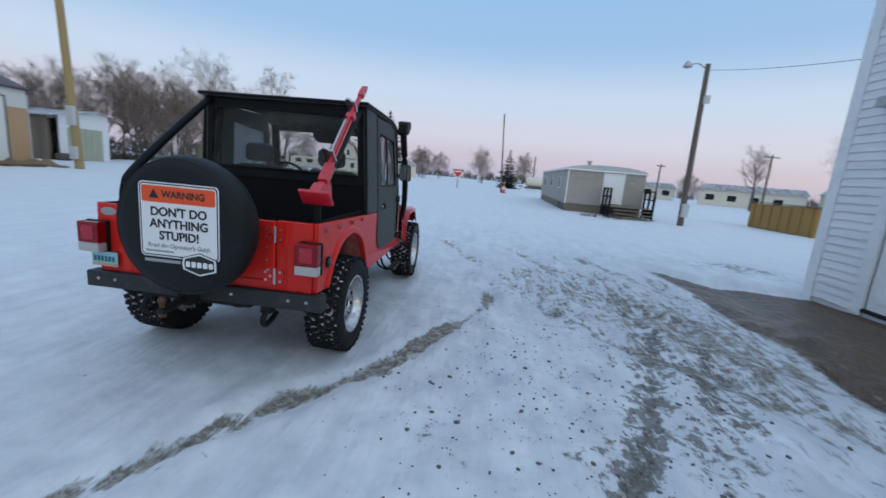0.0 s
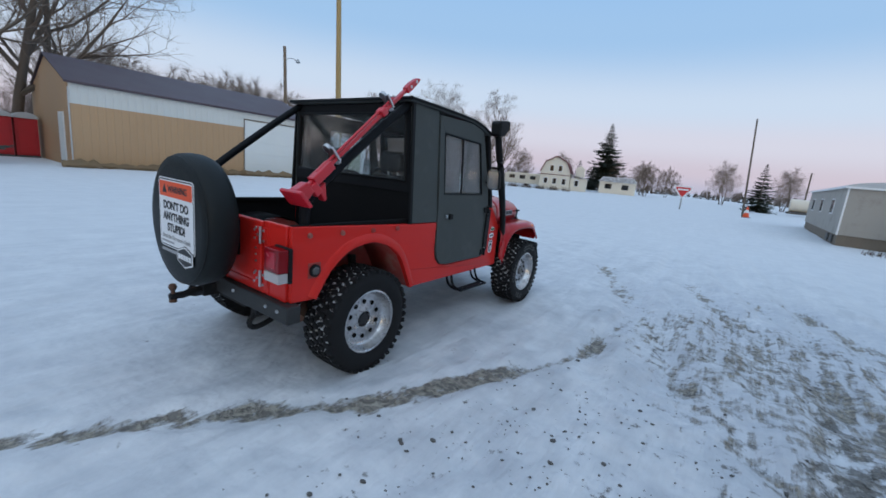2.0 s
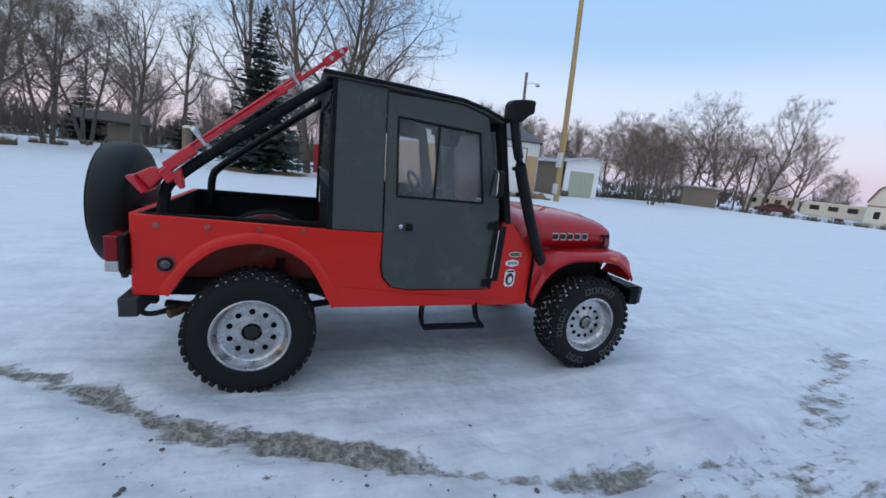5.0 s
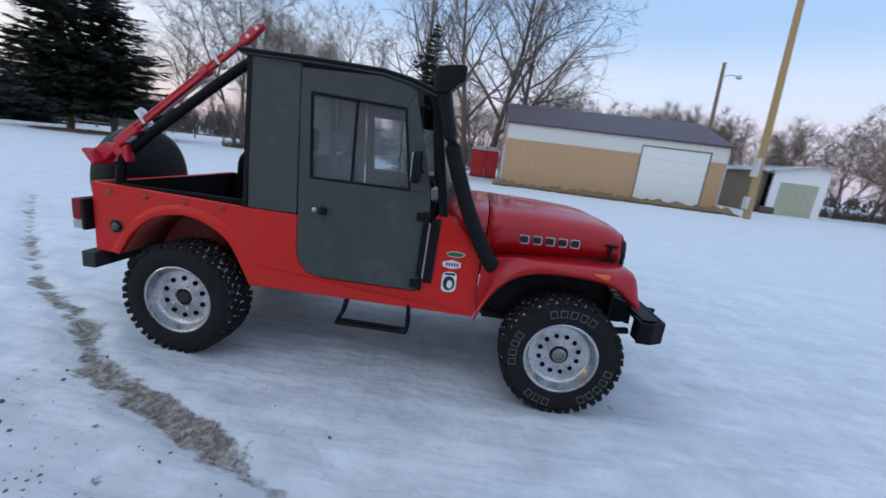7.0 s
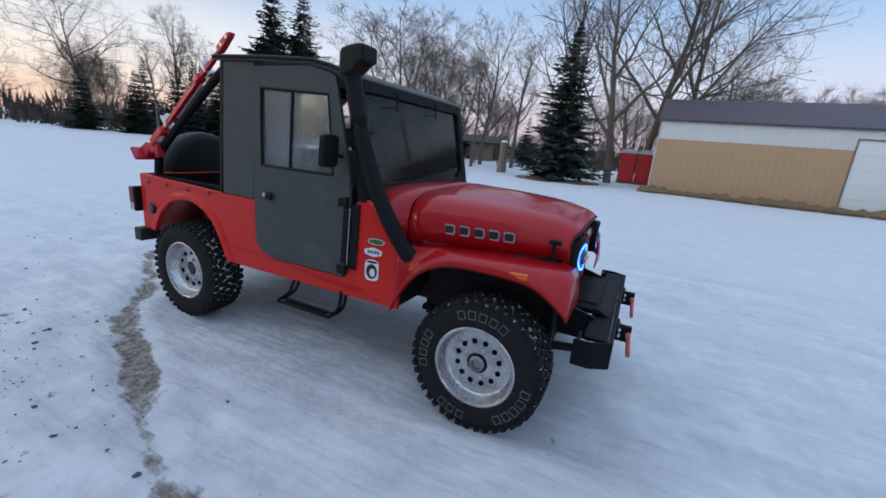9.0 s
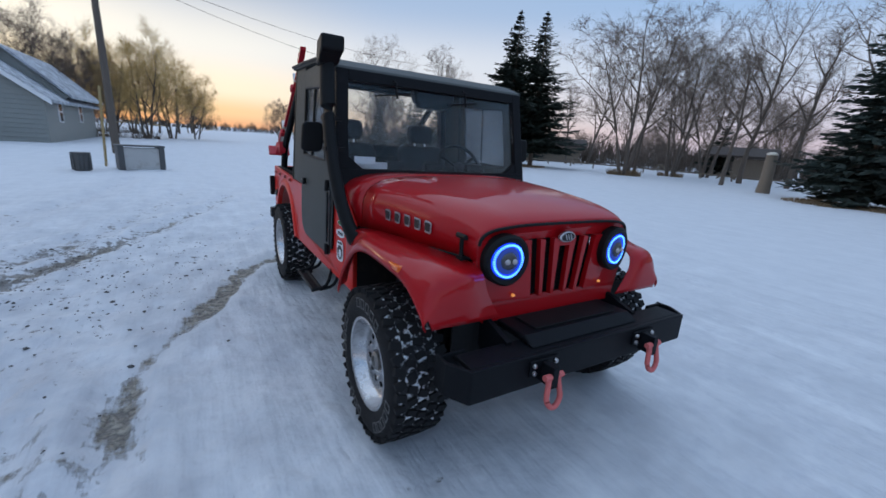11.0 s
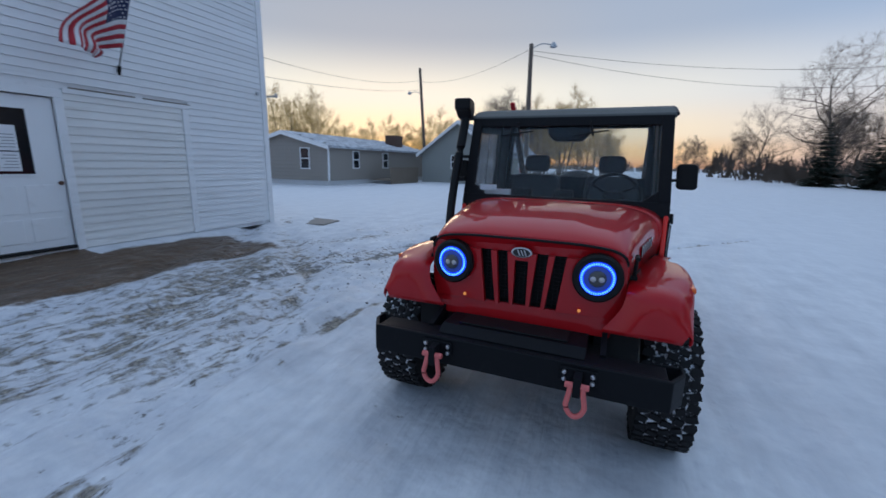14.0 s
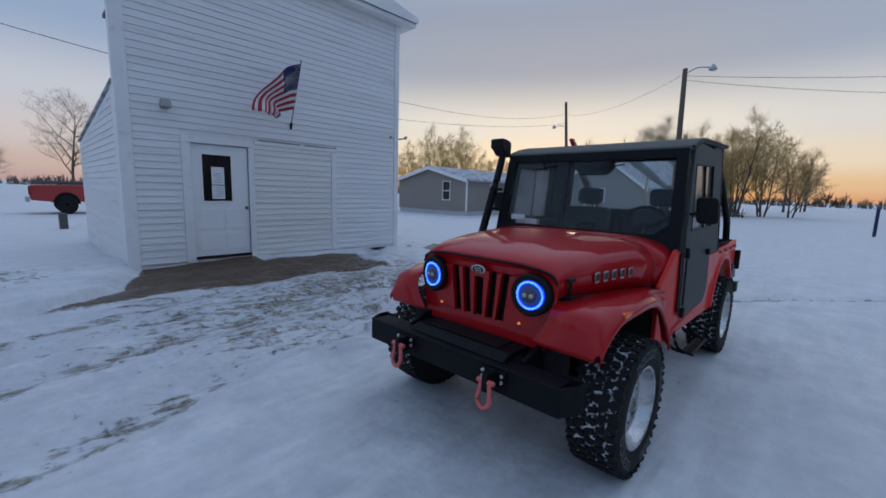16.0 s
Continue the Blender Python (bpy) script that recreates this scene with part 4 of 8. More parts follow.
def cab_side(s):
    a, b = sorted((s * 0.672, s * 0.703))
    panel = part("cab_side_panel", prism(B(), [(0.43, 1.020), (0.738, 1.017), (0.715, 1.883), (0.405, 1.892)], "x", a, b), M_VINYL, jeep, "dark grey cab side panel", bevel=0.006)
    part("corner_seam", boxes(((s * 0.69, 0.398, 1.02), (s * 0.707, 0.425, 1.89))), M_PLASTIC, panel)
    # door: skin round its window
    a, b = sorted((s * 0.688, s * 0.712))
    bm = B()
    prism(bm, [(0.752, 0.795), (0.772, 0.715), (0.825, 0.66), (0.93, 0.642), (1.495, 0.644), (1.525, 0.672), (1.547, 1.10), (1.535, 1.245), (0.742, 1.245)], "x", a, b)
    prism(bm, [(0.742, 1.245), (0.818, 1.245), (0.79, 1.73), (0.722, 1.855)], "x", a, b)
    prism(bm, [(1.412, 1.245), (1.535, 1.245), (1.392, 1.80), (1.343, 1.70)], "x", a, b)
    prism(bm, [(0.722, 1.855), (0.79, 1.73), (1.343, 1.70), (1.392, 1.80), (1.345, 1.822), (1.19, 1.858)], "x", a, b)
    door = part("cab_door", bm, M_VINYL, jeep, "dark grey soft-touch cab door with sliding window", bevel=0.003)
    pane = part("window_pane", prism(B(), [(0.815, 1.248), (1.058, 1.248), (1.055, 1.715), (0.79, 1.727)], "x", s * 0.695, s * 0.698), M_GLASS_HAZY, door, "hazy window pane")
    pane2 = part("window_pane", prism(B(), [(1.070, 1.248), (1.410, 1.248), (1.342, 1.698), (1.068, 1.714)], "x", s * 0.700, s * 0.703), M_GLASS_HAZY, door, "hazy window pane")
    pane.visible_shadow = pane2.visible_shadow = False
    gasket = B()
    for p, q in (((0.815, 1.248), (0.79, 1.727)), ((0.79, 1.727), (1.342, 1.70)), ((1.342, 1.70), (1.41, 1.248)), ((1.41, 1.248), (0.815, 1.248)), ((1.062, 1.248), (1.06, 1.714))):
        tube(gasket, [(s * 0.708, *p), (s * 0.708, *q)], 0.009, 6)
    part("window_gasket", gasket, M_PLASTIC, door, smooth=50)
    part("door_handle", boxes(((s * 0.713, 0.885, 1.035), (s * 0.735, 0.928, 1.082))), M_PLASTIC, door, "black paddle handle", bevel=0.006)
    bm = B()
    lathe(bm, [(0.014, 0.0), (0.014, 0.010), (0.009, 0.014)], (s * 0.712, 0.852, 1.060), "x", 14, s)
    part("lock_barrel", bm, M_STEEL, door, smooth=40)
    # hinge side: rubber strip and hinges
    part("hinge_strip", prism(B(), [(1.50, 0.735), (1.535, 0.735), (1.548, 1.06), (1.513, 1.06)], "x", *sorted((s * 0.713, s * 0.725))), M_PLASTIC, door, bevel=0.004)
    part("cowl_edge", prism(B(), [(1.549, 0.70), (1.60, 0.70), (1.618, 1.10), (1.563, 1.10)], "x", *sorted((s * 0.701, s * 0.709))), M_PLASTIC, jeep, bevel=0.003)
    # added bright strip, stands for light caught in the door gap
    part("edge_trim", prism(B(), [(1.5365, 0.72), (1.5455, 0.72), (1.558, 1.07), (1.549, 1.07)], "x", *sorted((s * 0.7095, s * 0.7165))), M_STEEL, door, "bright strip for light caught in the door gap")
    for z in (1.10, 0.69):
        bm = B()
        tube(bm, [(s * 0.722, 1.53, z - 0.035), (s * 0.722, 1.53, z + 0.035)], 0.013, 8)
        box(bm, (min(s * 0.712, s * 0.722), 1.47, z - 0.025), (max(s * 0.712, s * 0.722), 1.53, z + 0.025))
        part("door_hinge", bm, M_PLASTIC, door, smooth=40)


both(cab_side)

# back wall of the cab and its window
bm = B()
for x0, x1, z0, z1 in ((-0.671, 0.671, 1.250, 1.335), (-0.671, -0.635, 1.335, 1.885), (0.635, 0.671, 1.335, 1.885), (-0.635, 0.635, 1.815, 1.885)):
    box(bm, (x0, 0.425, z0), (x1, 0.450, z1), Matrix(((1, 0, 0, 0), (0, 1, -0.028, 0.028), (0, 0, 1, 0), (0, 0, 0, 1))))
# darker than the cab vinyl: the wall's shade is put into its colour
back = part("cab_back_wall", bm, M_FRAME, jeep, "cab back wall with wide window, blackened for its shade")
# black panel carries the bed's shade on the lower wall
part("back_wall_liner", boxes(((-0.671, 0.428, 0.7205), (0.671, 0.452, 1.249))), M_LINER, back, "lower back wall panel, black for the shade in the bed")
pane = part("rear_window", boxes(((-0.635, 0.415, 1.335), (0.635, 0.419, 1.815))), M_GLASS_REAR, back, "slightly hazy plastic rear window")
pane.visible_shadow = False
bm = B()
loop = [(-0.635, 0.412, 1.335), (0.635, 0.412, 1.335), (0.635, 0.402, 1.815), (-0.635, 0.402, 1.815), (-0.635, 0.412, 1.335)]
for p, q in zip(loop, loop[1:]):
    tube(bm, [p, q], 0.011, 6)
part("window_gasket", bm, M_PLASTIC, back, smooth=50)

# windscreen
LEAN = Matrix(((1, 0, 0, 0), (0, 1, -0.185, 1.625 + 0.185 * 1.13), (0, 0, 1, 0), (0, 0, 0, 1)))
bm = B()
for x0, x1, z0, z1 in ((-0.705, 0.705, 1.115, 1.215), (-0.705, -0.632, 1.215, 1.80), (0.632, 0.705, 1.215, 1.80), (-0.632, 0.632, 1.735, 1.80)):
    box(bm, (x0, -0.025, z0), (x1, 0.025, z1), LEAN)
screen = part("windscreen_frame", bm, M_FRAME, jeep, "black windscreen frame", bevel=0.004)
for s in (1, -1):          # chamfered lower corners
    bm = prism(B(), [(s * 0.632, 1.215), (s * 0.54, 1.215), (s * 0.632, 1.29)], "y", -0.02, 0.02)
    bm.transform(LEAN)
    part("corner_gusset", bm, M_FRAME, screen)
pane = part("windscreen", box(B(), (-0.632, -0.003, 1.215), (0.632, 0.001, 1.735), LEAN), M_GLASS, screen, "clear windscreen")
pane.visible_shadow = False
bm = box(B(), (0.455, -0.0055, 1.245), (0.585, -0.0035, 1.290), LEAN)
part("sticker", bm, M_WHITE, screen, "white paper sticker inside the glass")
for x in (0.34, -0.18):
    bm = B()
    tube(bm, [LEAN @ Vector((x, 0.035, 1.765)), LEAN @ Vector((x, 0.055, 1.755)), LEAN @ Vector((x - 0.02, 0.035, 1.66))], 0.008, 6)
    tube(bm, [LEAN @ Vector((x - 0.12, 0.018, 1.70)), LEAN @ Vector((x + 0.12, 0.018, 1.665))], 0.006, 6)
    part("wiper", bm, M_PLASTIC, screen)

# cowl and bonnet
def hood_row(y, n=25):
    half = np.interp(y, [1.60, 1.90, 2.30, 2.80, 2.84], [0.690, 0.655, 0.575, 0.487, 0.480])
    low = np.interp(y, [1.60, 2.80], [0.900, 0.942])
    top = np.interp(y, [1.60, 1.90, 2.20, 2.50, 2.66, 2.75, 2.80, 2.825], [1.200, 1.206, 1.198, 1.178, 1.160, 1.140, 1.118, 1.094])
    row = []
    for k in range(n):
        a = math.pi * k / (n - 1)
        c, s = math.cos(a), math.sin(a)
        x = half * math.copysign(abs(c) ** 0.42, c)
        z = low + (top - low) * abs(s) ** 0.42
        z += 0.014 * smooth_step(0.30, 0.22, abs(x)) * smooth_step(1.9, 2.0, y) * smooth_step(2.82, 2.6, y)
        row.append((x, y, z))
    return row


part("cowl", sheet(B(), [hood_row(y) for y in (1.60, 1.75, 1.893)]), M_RED_GLOSS, jeep, smooth=60, thick=0.006)
bonnet = part("bonnet", sheet(B(), [hood_row(y) for y in (1.902, 2.0, 2.1, 2.25, 2.4, 2.55, 2.66, 2.72, 2.76, 2.79, 2.81, 2.822)]), M_RED_GLOSS, jeep,
              "glossy red bonnet reflecting the sky", smooth=60, thick=0.006)
rows = hood_row(2.826)
bm = B()
tube(bm, rows[1:-1], 0.007, 6)
part("bonnet_seal", bm, M_PLASTIC, bonnet, "black rubber edge")
for s in (1, -1):
    bm = B()
    tube(bm, [(s * (np.interp(y, [1.9, 2.8], [0.655, 0.487]) + 0.003), y, np.interp(y, [1.9, 2.8], [0.907, 0.944])) for y in (1.905, 2.2, 2.5, 2.79)], 0.0055, 6)
    part("side_seal", bm, M_PLASTIC, bonnet)
    # bonnet latch
    bm = B()
    tube(bm, [(s * 0.512, 2.70, 0.93), (s * 0.516, 2.70, 1.035)], 0.009, 8)
    tube(bm, [(s * 0.518, 2.67, 1.035), (s * 0.518, 2.735, 1.035)], 0.012, 8)
    box(bm, (min(s * 0.495, s * 0.525), 2.68, 0.925), (max(s * 0.495, s * 0.525), 2.72, 0.95))
    part("bonnet_latch", bm, M_PLASTIC, jeep, "black rubber bonnet latch", smooth=40)
    # maker's name on the side, as five plain outlined blocks
    for k in range(5):
        y0 = 2.10 + 0.082 * k
        x = s * (np.interp(y0 + 0.03, [1.9, 2.3, 2.8], [0.655, 0.575, 0.487]) + 0.001)
        badge = B()
        prism(badge, rounded(y0, y0 + 0.066, 0.995, 1.052, 0.012, 2), "x", x, x + s * 0.004)
        edge = part("name_block", badge, M_STEEL, bonnet, "grey outlined block of the maker's name")
        inner = B()
        prism(inner, rounded(y0 + 0.008, y0 + 0.058, 1.003, 1.044, 0.008, 2), "x", x + s * 0.0041, x + s * 0.0055)
        part("block_face", inner, M_PRINT, edge)

# grille
def trap(bm, xa0, xa1, xb0, xb1, z0, z1):
    prism(bm, [(xa0, z0), (xa1, z0), (xb1, z1), (xb0, z1)], "y", 2.795, 2.822)


SLOT_TOP, SLOT_LOW = 1.022, 0.748
SLOTS = [(-0.152, -0.185, 0.055), (-0.078, -0.100, 0.055), (0.0, 0.0, 0.066), (0.078, 0.100, 0.055), (0.152, 0.185, 0.055)]
bm = B()
edges = [(-0.36, -0.36)] + [(a + h * w / 2, b + h * w / 2) for a, b, w in SLOTS for h in (-1, 1)] + [(0.36, 0.36)]
for (a0, b0), (a1, b1) in list(zip(edges, edges[1:]))[2:-1:2]:
    trap(bm, a0, a1, b0, b1, SLOT_LOW, SLOT_TOP)
trap(bm, -0.033, 0.033, -0.033, 0.033, 0.985, SLOT_TOP)
arch = [(x, z) for x, y, z in hood_row(2.82)]
upper = [(x, z) for x, z in arch if z > SLOT_TOP + 0.004]
prism(bm, [(upper[0][0] + 0.004, SLOT_TOP), *upper, (upper[-1][0] - 0.004, SLOT_TOP)], "y", 2.795, 2.822)
for s in (1, -1):
    low = [(x, z) for x, z in arch if z <= SLOT_TOP + 0.004 and x * s > 0]
    if s < 0:
        low = low[::-1]
    prism(bm, [(s * (0.152 + 0.0275), SLOT_LOW), (s * (0.185 + 0.0275), SLOT_TOP), (abs(upper[0][0]) * s + s * 0.004, SLOT_TOP), *low[::-1], (s * 0.485, 0.86), (s * 0.460, SLOT_LOW)], "y", 2.795, 2.822)
prism(bm, [(-0.460, SLOT_LOW), (0.460, SLOT_LOW), (0.430, 0.655), (-0.430, 0.655)], "y", 2.795, 2.822)
grille = part("grille", bm, M_RED_GLOSS, jeep, "red pressed grille with five slanted slots")
bm = B()
box(bm, (-0.26, 2.74, 0.73), (0.26, 2.75, 1.04))
for k in range(15):
    box(bm, (-0.255, 2.776, 0.748 + 0.02 * k), (0.255, 2.782, 0.752 + 0.02 * k))
for k in range(22):
    box(bm, (-0.252 + 0.024 * k, 2.783, 0.745), (-0.247 + 0.024 * k, 2.788, 1.03))
part("radiator_mesh", bm, M_PLASTIC, grille, "black mesh behind the slots")
bm = B()
lathe(bm, [(0.062, 0.0), (0.060, 0.010), (0.052, 0.013)], (0, 0, 0), "y", 28)
bm.transform(Matrix.Translation((0, 2.823, 1.028)) @ Matrix.Diagonal((0.85, 1, 0.42, 1)))
logo = part("maker_badge", bm, M_STEEL, grille, "oval chrome badge", smooth=40)
bm = B()
lathe(bm, [(0.049, 0.013), (0.048, 0.0145)], (0, 0, 0), "y", 28)
bm.transform(Matrix.Translation((0, 2.823, 1.028)) @ Matrix.Diagonal((0.85, 1, 0.42, 1)))
part("badge_field", bm, M_PRINT, logo)
bm = B()
for x in (-0.018, -0.002, 0.014):
    prism(bm, [(x - 0.010, 1.014), (x - 0.004, 1.014), (x + 0.008, 1.042), (x + 0.003, 1.042)], "y", 2.8376, 2.8390)
part("badge_stroke", bm, M_STEEL, logo)


def headlight(s):
    c = (s * 0.356, 2.822, 0.947)
    lamp = part("headlight", lathe(B(), [(0.112, -0.02), (0.112, 0.028), (0.102, 0.038), (0.084, 0.034), (0.080, 0.018), (0.02, 0.018), (0.02, -0.02)], c, "y", 48), M_PLASTIC, jeep,
                "round black headlight with a lit blue halo", smooth=40)
    part("lens", lathe(B(), [(0.080, 0.019), (0.070, 0.026), (0.04, 0.031), (0.004, 0.032)], c, "y", 40), M_HALO_DIM, lamp, "blue-lit lens", smooth=60)
    bm = B()
    n = 44
    for k in range(n):
        a = 2 * math.pi * k / n
        m = Matrix.Translation(Vector(c) + Vector((0.0700 * math.cos(a), 0.033, 0.0700 * math.sin(a)))) @ Matrix.Rotation(-a, 4, "Y")
        box(bm, (-0.0046, -0.003, -0.0028), (0.0046, 0.003, 0.0028), m)
    part("halo", bm, M_HALO, lamp, "ring of bright blue diodes")
    # added ring that emits the glow seen round the diodes
    ring = lathe(B(), [(0.0605, 0.024), (0.0615, 0.031), (0.0775, 0.031), (0.0785, 0.024)], c, "y", 48, caps=False)
    part("light_guide", ring, M_HALO_RING, lamp, "ring that emits the blue glow round the diodes", smooth=40)
    part("projector", lathe(B(), [(0.040, 0.030), (0.038, 0.038), (0.032, 0.042), (0.004, 0.046)], c, "y", 28), M_LENS_DARK, lamp, smooth=50)
    bm = B()
    for dx in (-0.018, 0.018):
        lathe(bm, [(0.013, 0.046), (0.009, 0.053), (0.002, 0.055)], (c[0] + dx, c[1], c[2]), "y", 16)
    part("bulb_lens", bm, M_LENS_CLEAR, lamp, smooth=60)
    bm = B()
    lathe(bm, [(0.008, 0.0), (0.007, 0.008), (0.003, 0.010)], (s * 0.288, 2.822, 0.775), "y", 14)
    part("marker_light", bm, M_MARK, jeep, "small amber marker light", smooth=50)


both(headlight)

# front wings: inner edge under the bonnet (y, z, x), then the arch lip (y, z)
WING = [(1.890, 0.895, 0.690, 1.886, 0.535), (1.925, 0.905, 0.672, 1.925, 0.625), (1.985, 0.915, 0.655, 1.985, 0.725), (2.07, 0.922, 0.637, 2.07, 0.812),
        (2.19, 0.927, 0.607, 2.19, 0.868), (2.34, 0.931, 0.570, 2.34, 0.884), (2.50, 0.933, 0.540, 2.50, 0.882), (2.62, 0.932, 0.512, 2.62, 0.868),
        (2.72, 0.929, 0.494, 2.70, 0.838), (2.79, 0.920, 0.487, 2.750, 0.805), (2.830, 0.895, 0.482, 2.795, 0.770), (2.845, 0.835, 0.470, 2.828, 0.742),
        (2.847, 0.765, 0.430, 2.843, 0.724), (2.847, 0.706, 0.390, 2.847, 0.714)]


def wing(s):
    rows = []
    inner = curve_pts([(x, y, z) for y, z, x, *_ in WING], 3)
    lip = curve_pts([(0, y, z) for *_, y, z in WING], 3)
    for n, e in zip(inner, lip):
        t = smooth_step(2.45, 2.84, e.y)
        far = 0.790 - 0.032 * t
        rear = smooth_step(2.12, 1.95, e.y)
        high = min(n.z - 0.005, max(e.z + 0.056, n.z - 0.055 + 0.025 * t))
        row = [n, Vector((n.x + 0.5 * (far - n.x), n.y, n.z - 0.003)), Vector((far - 0.075, 0.7 * n.y + 0.3 * e.y, 0.6 * n.z + 0.4 * high)),
               Vector((far - 0.040 - 0.012 * rear, 0.4 * n.y + 0.6 * e.y, high)), Vector((far - 0.016 - 0.036 * rear, e.y, e.z + 0.036 + 0.014 * rear)),
               Vector((far - 0.002, e.y, e.z + 0.014)), Vector((far, e.y, e.z)), Vector((far - 0.010, e.y, e.z - 0.016))]
        rows.append([Vector((s * p.x, p.y, p.z)) for p in row])
    w = part("front_wing", sheet(B(), rows), M_RED_GLOSS, jeep, "red front wing", smooth=60, thick=0.006)
    part("side_marker", boxes(((min(s * 0.748, s * 0.782), 2.535, 0.876), (max(s * 0.748, s * 0.782), 2.640, 0.906))), M_AMBER, w, "amber side marker", bevel=0.008)
    part("inner_wing", boxes(((min(s * 0.44, s * 0.46), 1.95, 0.42), (max(s * 0.44, s * 0.46), 2.765, 0.90))), M_CHASSIS, jeep)
    part("firewall", boxes(((min(s * 0.30, s * 0.671), 1.86, 0.52), (max(s * 0.30, s * 0.671), 1.88, 0.90))), M_CHASSIS, jeep)


both(wing)

# front bumper with winch plate and shackles
bump = [(-0.725, 2.89), (-0.728, 2.975), (-0.675, 3.068), (0.675, 3.068), (0.728, 2.975), (0.725, 2.89), (0.713, 2.89), (0.713, 2.965), (0.665, 3.045), (-0.665, 3.045), (-0.713, 2.965), (-0.713, 2.89)]
part("front_bumper", prism(B(), bump, "z", 0.492, 0.630), M_BLACK, jeep, "heavy black steel front bumper", bevel=0.006)
part("bumper_channel", boxes(((-0.66, 2.93, 0.610), (0.66, 3.044, 0.628))), M_BLACK, jeep, bevel=0.004)
for s in (1, -1):
    part("bumper_gusset", boxes(((min(s * 0.60, s * 0.712), 2.90, 0.495), (max(s * 0.60, s * 0.712), 2.915, 0.627))), M_BLACK, jeep, bevel=0.004)
    # added dark plate, stands for the shade behind the bumper
    part("front_valance", boxes(((min(s * 0.365, s * 0.565), 2.752, 0.47), (max(s * 0.365, s * 0.565), 2.764, 0.735))), M_CHASSIS, jeep, "added dark plate for the shade behind the bumper")
bm = B()
prism(bm, [(2.78, 0.631), (2.78, 0.660), (2.965, 0.664), (3.025, 0.631)], "x", -0.345, 0.345)
plate = part("winch_plate", bm, M_BLACK, jeep, "black winch cover plate", bevel=0.008)
part("plate_lid", prism(B(), [(2.805, 0.6615), (2.945, 0.6645), (2.945, 0.672), (2.805, 0.6690)], "x", -0.26, 0.26), M_PLASTIC, plate, bevel=0.003)
for s in (1, -1):
    bm = B()
    box(bm, (min(s * 0.25, s * 0.40), 3.0685, 0.545), (max(s * 0.25, s * 0.40), 3.080, 0.612))
    box(bm, (s * 0.325 - 0.016, 3.0685, 0.515), (s * 0.325 + 0.016, 3.145, 0.605))
    mount = part("shackle_mount", bm, M_BLACK, jeep, "bolted black tow mount", bevel=0.003)
    for dx, dz in ((0.268, 0.593), (0.268, 0.562), (0.382, 0.593), (0.382, 0.562)):
        part("mount_bolt", lathe(B(), [(0.0105, 0.0), (0.009, 0.009), (0.004, 0.011)], (s * dx, 3.0805, dz), "y", 10), M_STEEL, mount)
    bm = B()
    loop = [(s * 0.325 + x, 3.132 + 0.15 * (0.565 - z), z) for x, z in ((-0.028, 0.572), (-0.026, 0.545), (-0.034, 0.50), (-0.036, 0.475), (-0.022, 0.448), (0.0, 0.438), (0.022, 0.448), (0.036, 0.475), (0.034, 0.50), (0.026, 0.545), (0.028, 0.572))]
    tube(bm, curve_pts(loop, 4), 0.0115, 10)
    tube(bm, [(s * 0.325 - 0.048, 3.132, 0.565), (s * 0.325 + 0.048, 3.132, 0.565)], 0.013, 10)
    part("bow_shackle", bm, M_SHACKLE, mount, "faded red bow shackle", smooth=50)
    bm = B()
    prism(bm, [(2.60, 0.60), (2.60, 0.74), (2.75, 0.70), (2.955, 0.64), (2.955, 0.50), (2.80, 0.53)], "x", s * 0.40, s * 0.425)
    part("bumper_bracket", bm, M_BLACK, jeep)

# snorkel on the right-hand side
path = curve_pts([(0.715, 1.965, 0.845), (0.738, 1.90, 0.93), (0.757, 1.79, 1.13), (0.765, 1.69, 1.36), (0.766, 1.60, 1.62), (0.766, 1.555, 1.80), (0.766, 1.55, 1.86)], 5)
snorkel = part("snorkel", tube(B(), path, [0.050, 0.052, 0.050] + [0.045] * (len(path) - 6) + [0.046, 0.05, 0.052], 12, 0.72), M_PLASTIC, jeep, "black plastic snorkel up the windscreen pillar", smooth=50)
bm = B()
rows = [[(0.766 + dx * w, y, z) for dx, z in ((-1, z0), (1, z0), (1, z1), (-1, z1), (-1, z0))] for y, w, z0, z1 in ((1.490, 0.044, 1.80, 1.905), (1.515, 0.052, 1.785, 1.928), (1.585, 0.058, 1.800, 1.940), (1.630, 0.062, 1.845, 1.943), (1.662, 0.066, 1.862, 1.940))]
sheet(bm, rows)
for end in (rows[0], rows[-1]):
    bm.faces.new([bm.verts.new(p) for p in end[:4]])
bmesh.ops.remove_doubles(bm, verts=bm.verts, dist=0.0005)
part("snorkel_head", bm, M_PLASTIC, snorkel, "black ram head", bevel=0.012)
for z, y in ((1.50, 1.635), (1.33, 1.69)):
    part("snorkel_clamp", boxes(((0.69, y - 0.02, z - 0.012), (0.80, y + 0.025, z + 0.012))), M_PLASTIC, snorkel)
part("snorkel_boot", boxes(((0.66, 1.93, 0.82), (0.735, 2.00, 0.885))), M_PLASTIC, snorkel, bevel=0.02)

# mirrors
for s in (1, -1):
    bm = B()
    tube(bm, [(s * 0.70, 1.475, 1.36), (s * 0.74, 1.47, 1.365), (s * 0.775, 1.46, 1.38)], 0.011, 8)
    arm = part("mirror_arm", bm, M_PLASTIC, jeep)
    head = part("door_mirror", prism(B(), rounded(s * 0.805 - 0.062, s * 0.805 + 0.062, 1.300, 1.478, 0.03), "y", 1.432, 1.475), M_PLASTIC, arm, "black door mirror", bevel=0.012)
    part("mirror_glass", prism(B(), rounded(s * 0.805 - 0.054, s * 0.805 + 0.054, 1.308, 1.470, 0.026), "y", 1.428, 1.4315), M_MIRROR, arm, "mirror glass")

